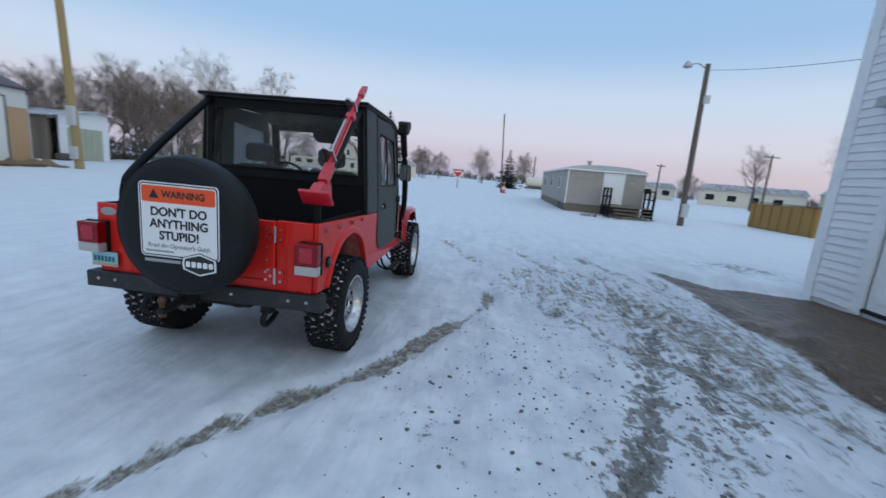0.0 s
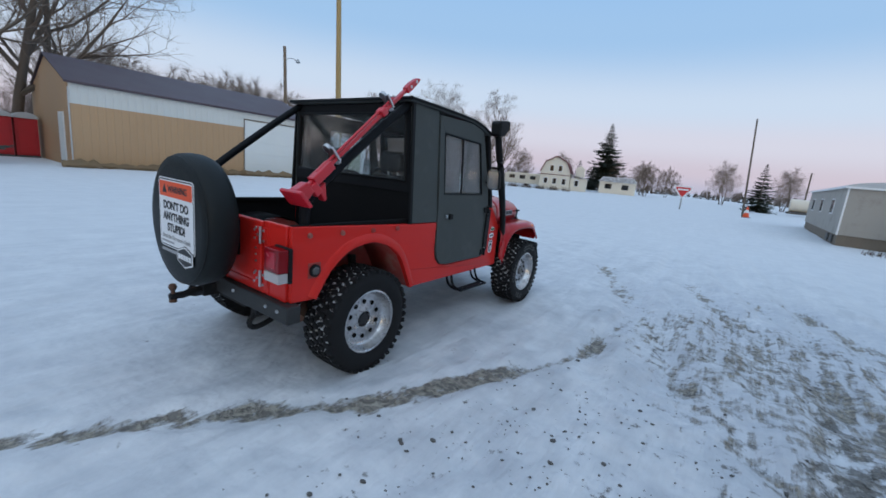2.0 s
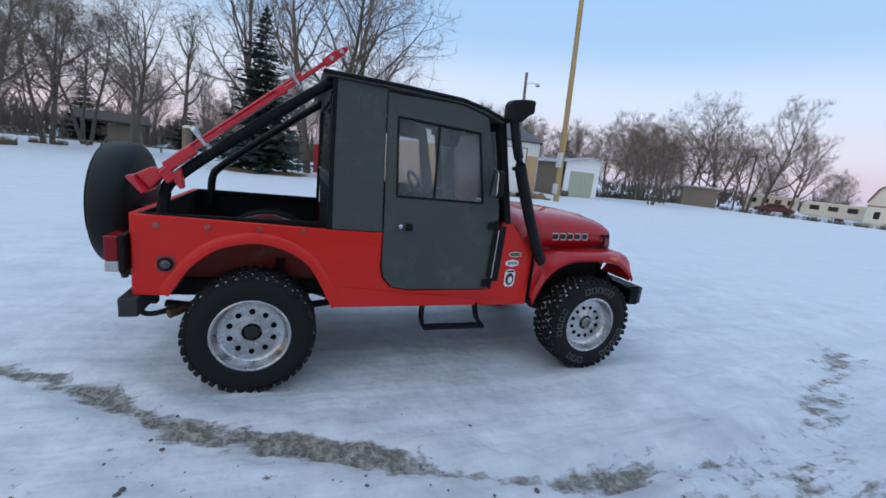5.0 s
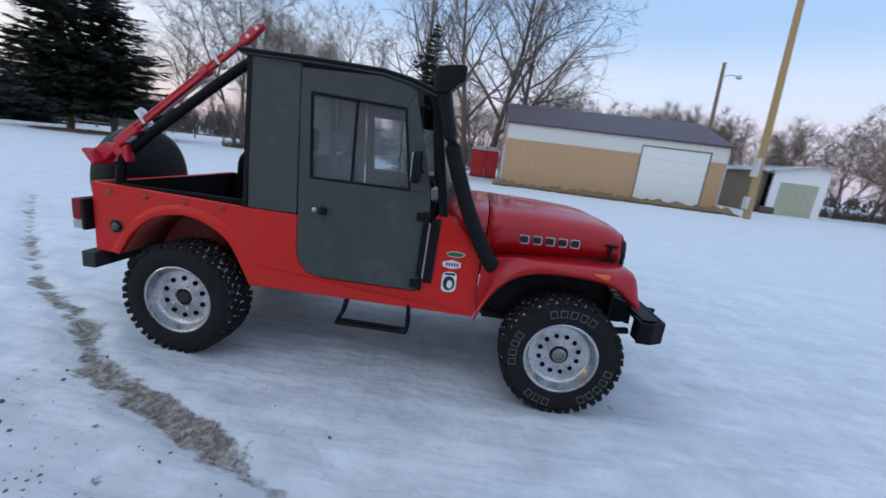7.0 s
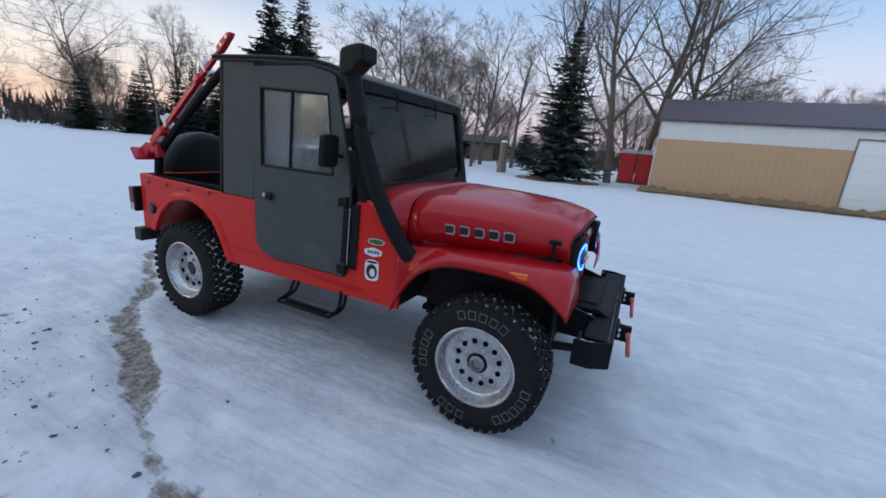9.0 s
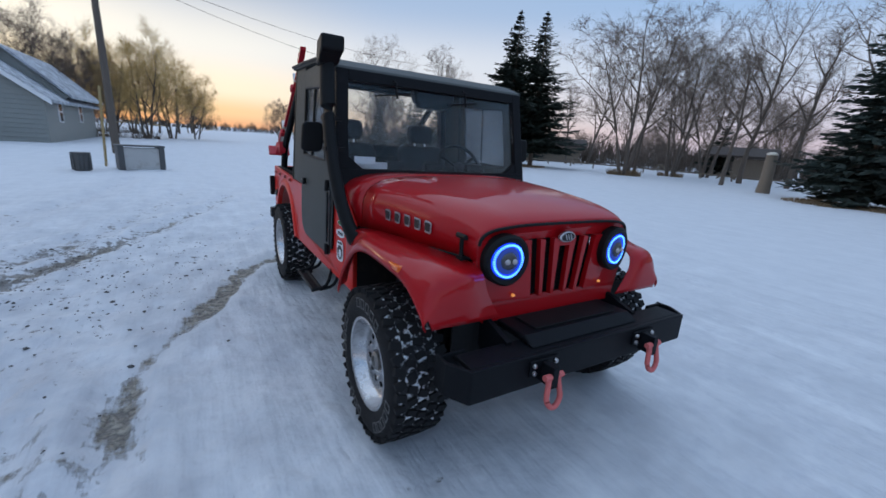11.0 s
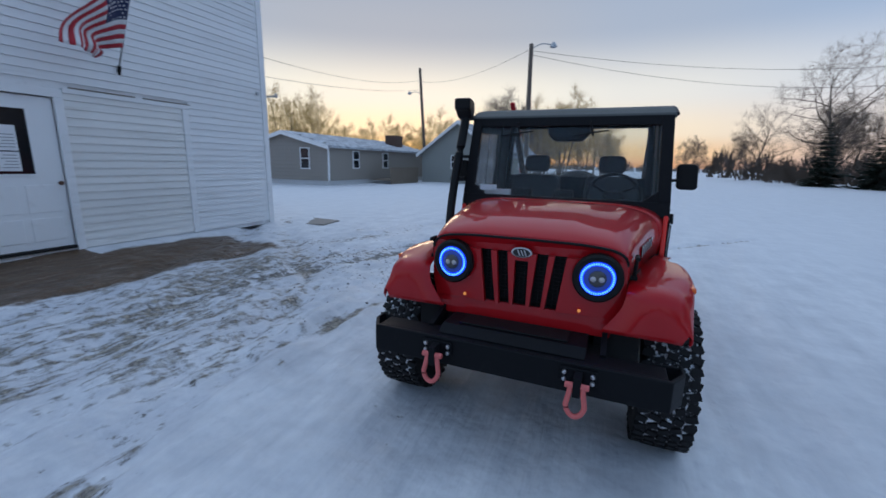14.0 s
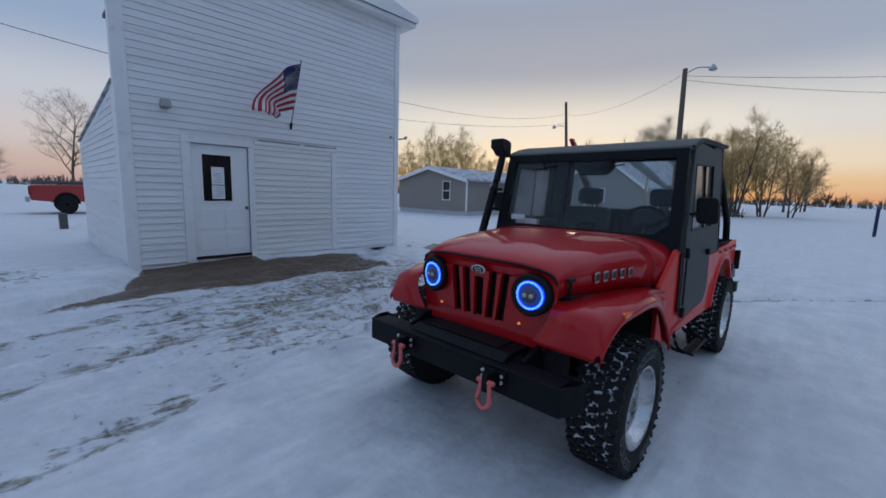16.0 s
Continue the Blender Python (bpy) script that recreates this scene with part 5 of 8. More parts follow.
# decals on the cowl side
for s in (1,):
    bm = B()
    prism(bm, [(1.728 + 0.055 * math.cos(a), 0.897 + 0.019 * math.sin(a)) for a in np.linspace(0, 2 * math.pi, 25)[:-1]], "x", W, W + 0.0015)
    d = part("decal", bm, M_WHITE, jeep, "small oval green decal")
    bm = B()
    prism(bm, [(1.728 + 0.050 * math.cos(a), 0.897 + 0.015 * math.sin(a)) for a in np.linspace(0, 2 * math.pi, 25)[:-1]], "x", W + 0.0016, W + 0.0026)
    part("decal_field", bm, M_GREEN, d)
    bm = B()
    prism(bm, [(1.712 + 0.52 * x, 0.832 + 0.42 * z) for x, z in hexa], "x", W, W + 0.0015)
    d = part("decal", bm, M_WHITE, jeep, "small hexagonal decal")
    bm = B()
    for k in range(5):
        box(bm, (W + 0.0016, 1.676 + 0.016 * k, 0.822), (W + 0.0026, 1.686 + 0.016 * k, 0.842))
    part("decal_bar", bm, M_PRINT, d)
    bm = B()
    prism(bm, rounded(1.662, 1.752, 0.655, 0.785, 0.03), "x", W, W + 0.0015)
    d = part("decal", bm, M_WHITE, jeep, "black and white shield decal")
    bm = B()
    prism(bm, [(1.707 + 0.036 * math.cos(a), 0.712 + 0.046 * math.sin(a)) for a in np.linspace(0, 2 * math.pi, 25)[:-1]], "x", W + 0.0016, W + 0.0026)
    prism(bm, rounded(1.675, 1.74, 0.764, 0.777, 0.004, 2), "x", W + 0.0016, W + 0.0026)
    part("decal_field", bm, M_PRINT, d)
    bm = B()
    prism(bm, [(1.712 + 0.018 * math.cos(a), 0.706 + 0.026 * math.sin(a)) for a in np.linspace(0, 2 * math.pi, 13)[:-1]], "x", W + 0.0027, W + 0.0035)
    part("decal_spot", bm, M_WHITE, d)

# stays from the roof down to the bed, and the rack jack clamped to the right-hand one
for s in (1, -1):
    bm = B()
    tube(bm, curve_pts([(s * 0.65, 0.47, 1.885), (s * 0.65, 0.36, 1.845), (s * 0.645, -0.05, 1.53), (s * 0.638, -0.36, 1.275), (s * 0.630, -0.445, 1.16), (s * 0.630, -0.455, 0.925)], 5), 0.030, 12)
    part("roll_bar_stay", bm, M_BLACK, jeep, "black tubular roll bar stay", smooth=60)

jack = thing("rack_jack", "red lifting jack clamped to the roll bar stay", "jack")
A, Z = Vector((0.668, -0.505, 1.235)), Vector((0.665, 0.475, 2.07))
axis = (Z - A).normalized()
JM = Matrix.Translation(A) @ Matrix((Vector((1, 0, 0)), axis.cross((1, 0, 0)), axis)).transposed().to_4x4()
LEN = (Z - A).length


def jack_part(name, bm, mat, label="", **kw):
    bm.transform(JM)
    return part(name, bm, mat, jack, label, **kw)


bm = B()
box(bm, (-0.020, -0.011, 0.0), (0.012, 0.011, LEN - 0.16))
bar = jack_part("rack_bar", bm, M_JACK, "red steel rack bar with a row of holes", bevel=0.003)
bm = B()
for k in range(28):
    z = 0.20 + k * (LEN - 0.40) / 28
    lathe(bm, [(0.0080, -0.0210), (0.0080, 0.0130)], (0, 0, z), "x", 8)
jack_part("rack_hole", bm, M_PRINT)
bm = B()
prism(bm, [(-0.022, LEN - 0.17), (0.022, LEN - 0.17), (0.024, LEN - 0.12), (0.016, LEN - 0.02), (0.004, LEN), (-0.016, LEN - 0.03), (-0.024, LEN - 0.10)], "x", -0.022, 0.022)
jack_part("top_clamp", bm, M_JACK, bevel=0.005)
for z in (LEN - 0.05, LEN - 0.12):
    jack_part("clamp_bolt", lathe(B(), [(0.012, -0.0235), (0.012, 0.0235)], (0, 0, z), "x", 10), M_STEEL)
bm = B()
box(bm, (-0.095, -0.055, -0.055), (0.095, 0.055, -0.030))
prism(bm, [(-0.05, -0.03), (0.05, -0.03), (0.035, 0.06), (-0.035, 0.06)], "x", -0.035, 0.035)
jack_part("base_plate", bm, M_JACK, "red foot plate", bevel=0.008)
bm = B()
box(bm, (-0.030, -0.026, 0.10), (0.030, 0.030, 0.27))
prism(bm, [(0.045, 0.16), (0.13, 0.10), (0.13, 0.08), (0.045, 0.09)], "x", -0.028, 0.028)
box(bm, (-0.032, 0.0, 0.055), (0.032, 0.075, 0.11))
jack_part("lifting_nose", bm, M_JACK, "red lifting mechanism", bevel=0.008)
bm = B()
box(bm, (-0.020, 0.0302, 0.15), (0.020, 0.0320, 0.22))
jack_part("mechanism_label", bm, M_WHITE, "white label")
bm = B()
tube(bm, [(0.0, -0.022, 0.16), (0.0, -0.024, 0.98)], 0.009, 10)
jack_part("handle", bm, M_JACK, "red tubular handle", smooth=50)
bm = B()
tube(bm, [(-0.033, 0.006, 0.42), (-0.033, 0.006, 0.80)], 0.0115, 10)
jack_part("pin_tube", bm, M_STEEL, "bare steel rod beside the bar", smooth=50)
bm = B()
box(bm, (-0.034, -0.030, 0.80), (0.034, 0.020, 0.86))
jack_part("runner", bm, M_JACK, bevel=0.012)
for z in (0.33, 0.93):
    bm = B()
    lathe(bm, [(0.026, -0.012), (0.026, 0.012)], (-0.03, -0.070, z), "z", 14)
    tube(bm, [(-0.03, -0.09, z), (-0.012, 0.034, z)], 0.008, 10)
    lathe(bm, [(0.018, 0.0), (0.016, 0.012)], (-0.012, 0.030, z), "y", 10)
    box(bm, (-0.045, -0.075, z - 0.008), (0.024, 0.020, z + 0.008))
    jack_part("mount_clamp", bm, M_STEEL, "bare aluminium clamp", bevel=0.004)

# inside the cab
for s in (1, -1):
    seat = part("seat_cushion", prism(B(), rounded(s * 0.33 - 0.23, s * 0.33 + 0.23, 0.80, 0.92, 0.05), "y", 0.72, 1.18), M_SEAT, jeep, "dark grey cloth seat", bevel=0.02)
    bm = B()
    prism(bm, rounded(s * 0.33 - 0.22, s * 0.33 + 0.22, 0.90, 1.36, 0.07), "y", -0.05, 0.05)
    bm.transform(Matrix(((1, 0, 0, 0), (0, 1, -0.18, 0.72 + 0.18 * 0.9), (0, 0, 1, 0), (0, 0, 0, 1))))
    part("seat_back", bm, M_SEAT, seat, bevel=0.02)
    bm = B()
    prism(bm, rounded(s * 0.33 - 0.115, s * 0.33 + 0.115, 1.385, 1.545, 0.05), "y", 0.57, 0.66)
    part("headrest", bm, M_SEAT, seat, bevel=0.025)
    bm = B()
    for dx in (-0.05, 0.05):
        tube(bm, [(s * 0.33 + dx, 0.62, 1.34), (s * 0.33 + dx, 0.615, 1.39)], 0.008, 6)
    part("headrest_post", bm, M_STEEL, seat)
bm = B()
prism(bm, [(1.40, 0.95), (1.36, 1.12), (1.42, 1.19), (1.58, 1.185), (1.60, 0.95)], "x", -0.66, 0.66)
dash = part("dashboard", bm, M_PLASTIC, jeep, "black dashboard", bevel=0.01)
for x in (-0.36, -0.02, 0.28):
    bm = B()
    prism(bm, [(1.43, 1.185), (1.50, 1.185), (1.48, 1.265), (1.44, 1.265)], "x", x - 0.07, x + 0.07)
    part("dash_pod", bm, M_PLASTIC, dash, bevel=0.012)
part("dash_paper", boxes(((0.36, 1.52, 1.188), (0.56, 1.56, 1.255))), M_WHITE, dash, "sheet of white paper")
SW = Matrix.Translation((-0.36, 1.27, 1.225)) @ Matrix.Rotation(radians(-62), 4, "X")
bm = B()
ringp = [Vector((0.185 * math.cos(a), 0.185 * math.sin(a), 0)) for a in np.linspace(0, 2 * math.pi, 41)]
tube(bm, ringp, 0.014, 8, caps=False)
for a in (90, 210, 330):
    tube(bm, [(0, 0, -0.02), (0.18 * math.cos(radians(a)), 0.18 * math.sin(radians(a)), 0)], 0.012, 6)
lathe(bm, [(0.045, -0.03), (0.05, 0.0), (0.03, 0.015)], (0, 0, 0), "z", 20)
tube(bm, [(0, 0, -0.02), (0, 0, -0.22)], 0.02, 8)
bm.transform(SW)
part("steering_wheel", bm, M_PLASTIC, jeep, "black three-spoke steering wheel", smooth=50)
bm = B()
prism(bm, [(-0.17, 1.79), (0.17, 1.79), (0.15, 1.68), (0.10, 1.63), (-0.10, 1.63), (-0.15, 1.68)], "y", 1.36, 1.44)
bm.transform(Matrix.Translation((-0.02, 0, 0)))
part("overhead_console", bm, M_PLASTIC, jeep, "black overhead console", bevel=0.015)
for x in (0.47, -0.47):
    part("sun_visor", boxes(((x - 0.13, 1.42, 1.745), (x + 0.13, 1.435, 1.795))), M_SEAT, jeep)
for s in (1, -1):
    bm = B()
    tube(bm, curve_pts([(s * 0.63, 0.50, 1.02), (s * 0.63, 0.50, 1.78), (s * 0.56, 0.50, 1.85), (0, 0.50, 1.86)], 4), 0.028, 10)
    part("roll_hoop", bm, M_BLACK, jeep, smooth=60)
part("cab_floor", boxes(((-0.671, 0.452, 0.60), (0.671, 1.86, 0.63))), M_LINER, jeep)
part("cab_firewall", boxes(((-0.66, 1.60, 0.63), (0.66, 1.62, 1.115))), M_LINER, jeep)

# chassis
for s in (1, -1):
    part("frame_rail", boxes(((s * 0.34, -0.62, 0.50), (s * 0.41, 2.90, 0.60))), M_CHASSIS, jeep)
    for y in (0.0, 2.438):
        bm = B()
        for k in range(4):
            ln = 0.50 - 0.09 * k
            tube(bm, [(s * 0.47, y - ln, 0.47 - 0.012 * k), (s * 0.47, y, 0.405 - 0.012 * k), (s * 0.47, y + ln, 0.47 - 0.012 * k)], 0.022, 6, 1.2)
        part("leaf_spring", bm, M_CHASSIS, jeep)
        bm = B()
        tube(bm, [(s * 0.52, y + 0.10, 0.36), (s * 0.40, y + 0.14, 0.75)], 0.028, 10)
        part("damper", bm, M_CHASSIS, jeep)
    # side step
    bm = B()
    for dy in (0.0, 0.05):
        tube(bm, curve_pts([(s * (0.62 + dy), 1.075, 0.53), (s * (0.66 + dy), 1.06, 0.43), (s * (0.74 + dy), 1.055, 0.398), (s * (0.74 + dy), 1.10, 0.395), (s * (0.74 + dy), 1.44, 0.395), (s * (0.74 + dy), 1.485, 0.398), (s * (0.66 + dy), 1.48, 0.42), (s * (0.62 + dy), 1.47, 0.53)], 3), 0.011, 8)
    part("side_step", bm, M_BLACK, jeep, "black tubular side step", smooth=50)
    part("step_tread", boxes(((min(s * 0.74, s * 0.79), 1.10, 0.390), (max(s * 0.74, s * 0.79), 1.44, 0.396))), M_BLACK, jeep)
for y in (0.0, 2.438):
    bm = B()
    tube(bm, [(-0.60, y, WHEEL_Z), (0.60, y, WHEEL_Z)], 0.042, 12)
    lathe(bm, [(0.03, -0.13), (0.12, -0.09), (0.14, 0.0), (0.12, 0.09), (0.03, 0.13)], (0.10 if y else -0.10, y, WHEEL_Z), "y", 18)
    part("axle", bm, M_CHASSIS, jeep, "dirty live axle", smooth=45)
bm = B()
tube(bm, [(0, 0.12, 0.40), (0, 1.05, 0.52)], 0.035, 10)
tube(bm, [(0.08, 1.3, 0.52), (0.10, 2.32, 0.40)], 0.03, 10)
part("drive_shaft", bm, M_CHASSIS, jeep, smooth=50)
part("gearbox", boxes(((-0.18, 0.95, 0.42), (0.20, 1.9, 0.66))), M_CHASSIS, jeep, bevel=0.04)
part("engine", boxes(((-0.26, 1.95, 0.40), (0.26, 2.70, 0.95))), M_CHASSIS, jeep, bevel=0.04)
bm = B()
tube(bm, [(0.28, 1.6, 0.48), (0.30, 0.75, 0.46)], 0.03, 10)
tube(bm, [(0.30, 0.75, 0.46), (0.30, 0.45, 0.46)], 0.075, 14)
tube(bm, curve_pts([(0.30, 0.45, 0.46), (0.33, 0.2, 0.55), (0.36, -0.15, 0.56), (0.48, -0.32, 0.48), (0.60, -0.45, 0.452)], 4), 0.028, 10)
part("exhaust", bm, M_RUST, jeep, "rusty exhaust pipe", smooth=50)
part("fuel_tank", boxes(((-0.33, -0.50, 0.44), (0.28, -0.10, 0.62))), M_CHASSIS, jeep, bevel=0.03)


def wheel(s, y, driven):
    """Alloy wheel with a lugged tyre; built at its place, hub face outwards."""
    c = Vector((s * (0.712 if driven else 0.690), y, WHEEL_Z))
    hold = new("wheel")
    hold.parent = jeep
    hold.matrix_basis = Matrix.Translation(c)
    hold["label"] = "all-terrain wheel on a bright alloy rim, snow in the tread"
    prof = [(0.214, 0.105), (0.222, 0.117), (0.25, 0.126), (0.295, 0.128), (0.330, 0.120), (0.350, 0.106), (0.357, 0.094)]
    tyre = part("tyre", lathe(B(), prof + [(0.357, 0.0)] + [(r, -h) for r, h in prof[::-1]], (0, 0, 0), "x", 64, caps=False), M_TREAD, hold, "black tyre packed with snow", smooth=50)
    walls = B()
    for side in (1, -1):
        lathe_open = [(r + 0.0012, side * (h + 0.0012)) for r, h in prof[1:6]]
        ring = [[Vector((h, r * math.cos(a), r * math.sin(a))) for r, h in lathe_open] for a in np.linspace(0, 2 * math.pi, 65)]
        sheet(walls, ring)
    part("sidewall", walls, M_RUBBER, tyre, "black rubber sidewall", smooth=60)
    lugs = B()
    n = 42
    for k in range(n):
        a = 2 * math.pi * k / n
        for x0, x1, shift, rr in ((0.078, 0.124, 0.0, 0.352), (0.028, 0.070, 0.5, 0.356), (-0.022, 0.020, 0.0, 0.356), (-0.070, -0.030, 0.5, 0.356), (-0.124, -0.078, 0.0, 0.352)):
            b = a + shift * 2 * math.pi / n
            w = 0.0145 if abs(x0) < 0.075 else 0.0165
            m = Matrix.Rotation(b, 4, "X") @ Matrix.Translation((0, 0, rr)) @ Matrix.Rotation(0.35 * (1 if (k % 2) else -1), 4, "Z")
            xm = (x0 + x1) / 2
            m = Matrix.Rotation(b, 4, "X") @ Matrix.Translation((xm, 0, rr)) @ Matrix.Rotation(0.3 if k % 2 else -0.3, 4, "Z")
            h = (x1 - x0) / 2
            box(lugs, (-h, -w, -0.012), (h, w, 0.014), m)
    part("tread_lug", lugs, M_RUBBER, tyre, "worn rubber tread lugs")
    # raised lettering as plain bars
    for a0, count in ((66, 4), (-28, 5), (148, 3), (214, 5)) if driven else ():
        bars = B()
        for k in range(count):
            a = radians(a0 + 11.5 * k)
            m = Matrix.Rotation(a, 4, "X") @ Matrix.Translation((s * 0.1296, 0, 0.292))
            for q in ((-0.020, -0.0165, -0.023, 0.023), (0.0165, 0.020, -0.023, 0.023), (-0.0165, 0.0165, 0.0195, 0.023), (-0.0165, 0.0165, -0.023, -0.0195)):
                box(bars, (-0.0015, q[0], q[2]), (0.0015, q[1], q[3]), m)
        part("letter_bar", bars, M_LETTER, tyre, "raised white outline blocks")
    prof = [(0.220, 0.112), (0.224, 0.118), (0.217, 0.121), (0.208, 0.116), (0.204, 0.095), (0.196, 0.080), (0.190, 0.055), (0.180, 0.046), (0.150, 0.044), (0.10, 0.050), (0.07, 0.058), (0.058, 0.060), (0.052, 0.052), (0.05, 0.0)]
    rim = part("rim", lathe(B(), [(0.215, -0.10)] + prof, (0, 0, 0), "x", 56, s), M_RIM, hold, "bright machined alloy rim", smooth=40)
    holes, size, ring = (12, 0.0150, 0.120) if driven else (10, 0.0165, 0.127)
    for k in range(holes):
        a = 2 * math.pi * (k + 0.5) / holes
        # dark disc proud of the rim, stands for the shaded hole
        part("vent_hole", lathe(B(), [(size, 0.0405), (size, 0.0515)], (0, ring * math.cos(a), ring * math.sin(a)), "x", 14, s), M_HOLE, rim)
    for k in range(5):
        a = 2 * math.pi * k / 5
        part("wheel_nut", lathe(B(), [(0.011, 0.05), (0.011, 0.066), (0.007, 0.070)], (0, 0.083 * math.cos(a), 0.083 * math.sin(a)), "x", 6, s), M_STEEL, rim)
    if driven:
        part("locking_hub", lathe(B(), [(0.046, 0.03), (0.044, 0.072), (0.036, 0.080), (0.026, 0.081), (0.024, 0.070)], (0, 0, 0), "x", 20, s), M_CHROME, rim, "dull steel locking hub", smooth=40)
    else:
        part("hub_cap", lathe(B(), [(0.046, 0.02), (0.042, 0.055), (0.02, 0.058)], (0, 0, 0), "x", 20, s), M_PRINT, rim, "black hub end", smooth=40)
    return hold


NOSE = {"bonnet", "bonnet_seal", "side_seal", "grille", "headlight", "lens", "halo", "light_guide", "projector", "bulb_lens", "marker_light", "maker_badge", "badge_field", "badge_stroke", "radiator_mesh"}


def widen(holder):
    """The tub flares out to its full width below the rail, the cab narrows towards its roof, and the nose is bowed back at its corners."""
    for ob in holder.children_recursive:
        if ob.type == "MESH" and ob != spare and ob.parent not in (spare, sign, emblem):
            for v in ob.data.vertices:
                low = 0.07 * min(max((1.88 - v.co.z) / 0.85, 0), 1)
                v.co.x *= 1 + low * min(max((2.0 - v.co.y) / 0.4, 0), 1)
                if ob.name.split(".")[0] in NOSE:
                    v.co.y -= smooth_step(2.40, 2.78, v.co.y) * (0.018 + 0.030 * smooth_step(0.34, 0.50, abs(v.co.x)))


widen(jeep)
widen(jack)
for s in (1, -1):
    wheel(s, 0.0, False)
    wheel(s, 2.438, True)

# ---- more materials for the surroundings ----
M_CLAP = surface("white_clapboard_paint", (0.80, 0.80, 0.80), 0.6, 0, 0.10, 1.4, 45, 0.10, 0, (0.42, 0.40, 0.37), 0.35, stretch=(1, 0.25, 3), piece=0.22)
M_CLAP_OLD = surface("yellowed_white_paint", (0.80, 0.785, 0.755), 0.65, 0, 0.12, 1.6, 45, 0.12, 0, (0.40, 0.36, 0.30), 0.4, stretch=(1, 0.25, 3), piece=0.25)
M_TRIM = surface("white_trim_paint", (0.80, 0.80, 0.80), 0.55, 0, 0.08, 2.5, 50, 0.06, 0, (0.40, 0.38, 0.35), 0.3)
M_DOORW = surface("white_steel_door", (0.82, 0.82, 0.82), 0.4, 0, 0.06, 2, 60, 0.03, 0, (0.45, 0.43, 0.40), 0.25)
M_DARKGLASS = surface("dark_window_glass", (0.010, 0.012, 0.015), 0.10, 0, 0.1, 3, 30, 0.0)
M_SHINGLE = surface("grey_roof_shingle", (0.13, 0.13, 0.135), 0.85, 0, 0.3, 2, 40, 0.3)
M_SNOWROOF = surface("snow_dusted_roof", (0.55, 0.58, 0.62), 0.8, 0, 0.2, 1.5, 30, 0.2, 0, (0.16, 0.16, 0.17), 0.7)
M_PURPLE = surface("plum_brown_steel_roof", (0.085, 0.062, 0.075), 0.6, 0.0, 0.15, 0.6, 20, 0.05)
M_TAN = surface("tan_steel_siding", (0.47, 0.30, 0.165), 0.55, 0, 0.10, 0.5, 14, 0.06)
M_CREAM = surface("cream_steel_siding", (0.62, 0.63, 0.60), 0.55, 0, 0.08, 0.5, 14, 0.06)
M_GARAGE = surface("white_garage_door", (0.72, 0.74, 0.72), 0.5, 0, 0.06, 0.8, 20, 0.04)
M_OLIVE = surface("pale_olive_boards", (0.40, 0.41, 0.30), 0.7, 0, 0.12, 0.8, 20, 0.1)
M_POTTY = surface("red_moulded_plastic", (0.50, 0.015, 0.02), 0.5, 0, 0.12, 2, 40, 0.05)
M_GREYROOF = surface("pale_grey_plastic", (0.50, 0.51, 0.52), 0.6, 0, 0.1, 2, 40, 0.05)
M_SIDING = surface("grey_green_vinyl_siding", (0.26, 0.27, 0.25), 0.6, 0, 0.08, 0.8, 22, 0.05)
M_TAUPE = surface("taupe_vinyl_siding", (0.27, 0.245, 0.215), 0.6, 0, 0.08, 0.8, 22, 0.05)
M_TRAILER = surface("grey_brown_trailer_siding", (0.36, 0.33, 0.29), 0.6, 0, 0.10, 0.8, 20, 0.08, 0, (0.2, 0.17, 0.14), 0.4)
M_WOOD = surface("weathered_wood", (0.20, 0.16, 0.12), 0.8, 0, 0.25, 3, 40, 0.2, stretch=(4, 4, 0.6))
M_POLEW = surface("grey_utility_pole", (0.13, 0.105, 0.085), 0.85, 0, 0.25, 3, 40, 0.25, stretch=(6, 6, 0.5))
M_POLEY = surface("new_yellow_pole", (0.36, 0.26, 0.12), 0.8, 0, 0.2, 3, 40, 0.2, stretch=(6, 6, 0.5))
M_GALV = surface("galvanised_steel", (0.42, 0.43, 0.44), 0.45, 0.8, 0.12, 6, 40, 0.05)
M_OCHRE = surface("ochre_painted_panel", (0.36, 0.205, 0.055), 0.65, 0, 0.15, 1.2, 20, 0.08)
M_BIN = surface("grey_plastic_bin", (0.085, 0.085, 0.085), 0.6, 0, 0.15, 3, 30, 0.08)
M_BOXP = surface("white_stained_panel", (0.50, 0.49, 0.47), 0.6, 0, 0.15, 2, 20, 0.08, 0, (0.25, 0.2, 0.16), 0.4)
M_FARWHITE = surface("cream_house_paint", (0.66, 0.62, 0.53), 0.65, 0, 0.08, 0.4, 8, 0.04)
M_MAROON = surface("maroon_roof", (0.13, 0.03, 0.03), 0.7, 0, 0.15, 0.5, 10, 0.08)
M_BLUEFLAG = surface("blue_flag_cloth", (0.020, 0.028, 0.095), 0.8, 0, 0.1, 6, 120, 0.1)
M_REDFLAG = surface("red_flag_cloth", (0.42, 0.025, 0.04), 0.8, 0, 0.1, 6, 120, 0.1)
M_WHITEFLAG = surface("white_flag_cloth", (0.68, 0.68, 0.70), 0.8, 0, 0.08, 6, 120, 0.1)
M_TRUCK = surface("red_truck_paint", (0.36, 0.02, 0.02), 0.35, 0, 0.08, 2, 50, 0.02, 0.5)
M_CONCRETE = surface("wet_concrete", (0.22, 0.20, 0.18), 0.6, 0, 0.2, 3, 30, 0.2)
M_BRICKDARK = surface("dark_brown_brick", (0.10, 0.06, 0.045), 0.85, 0, 0.3, 4, 40, 0.2)
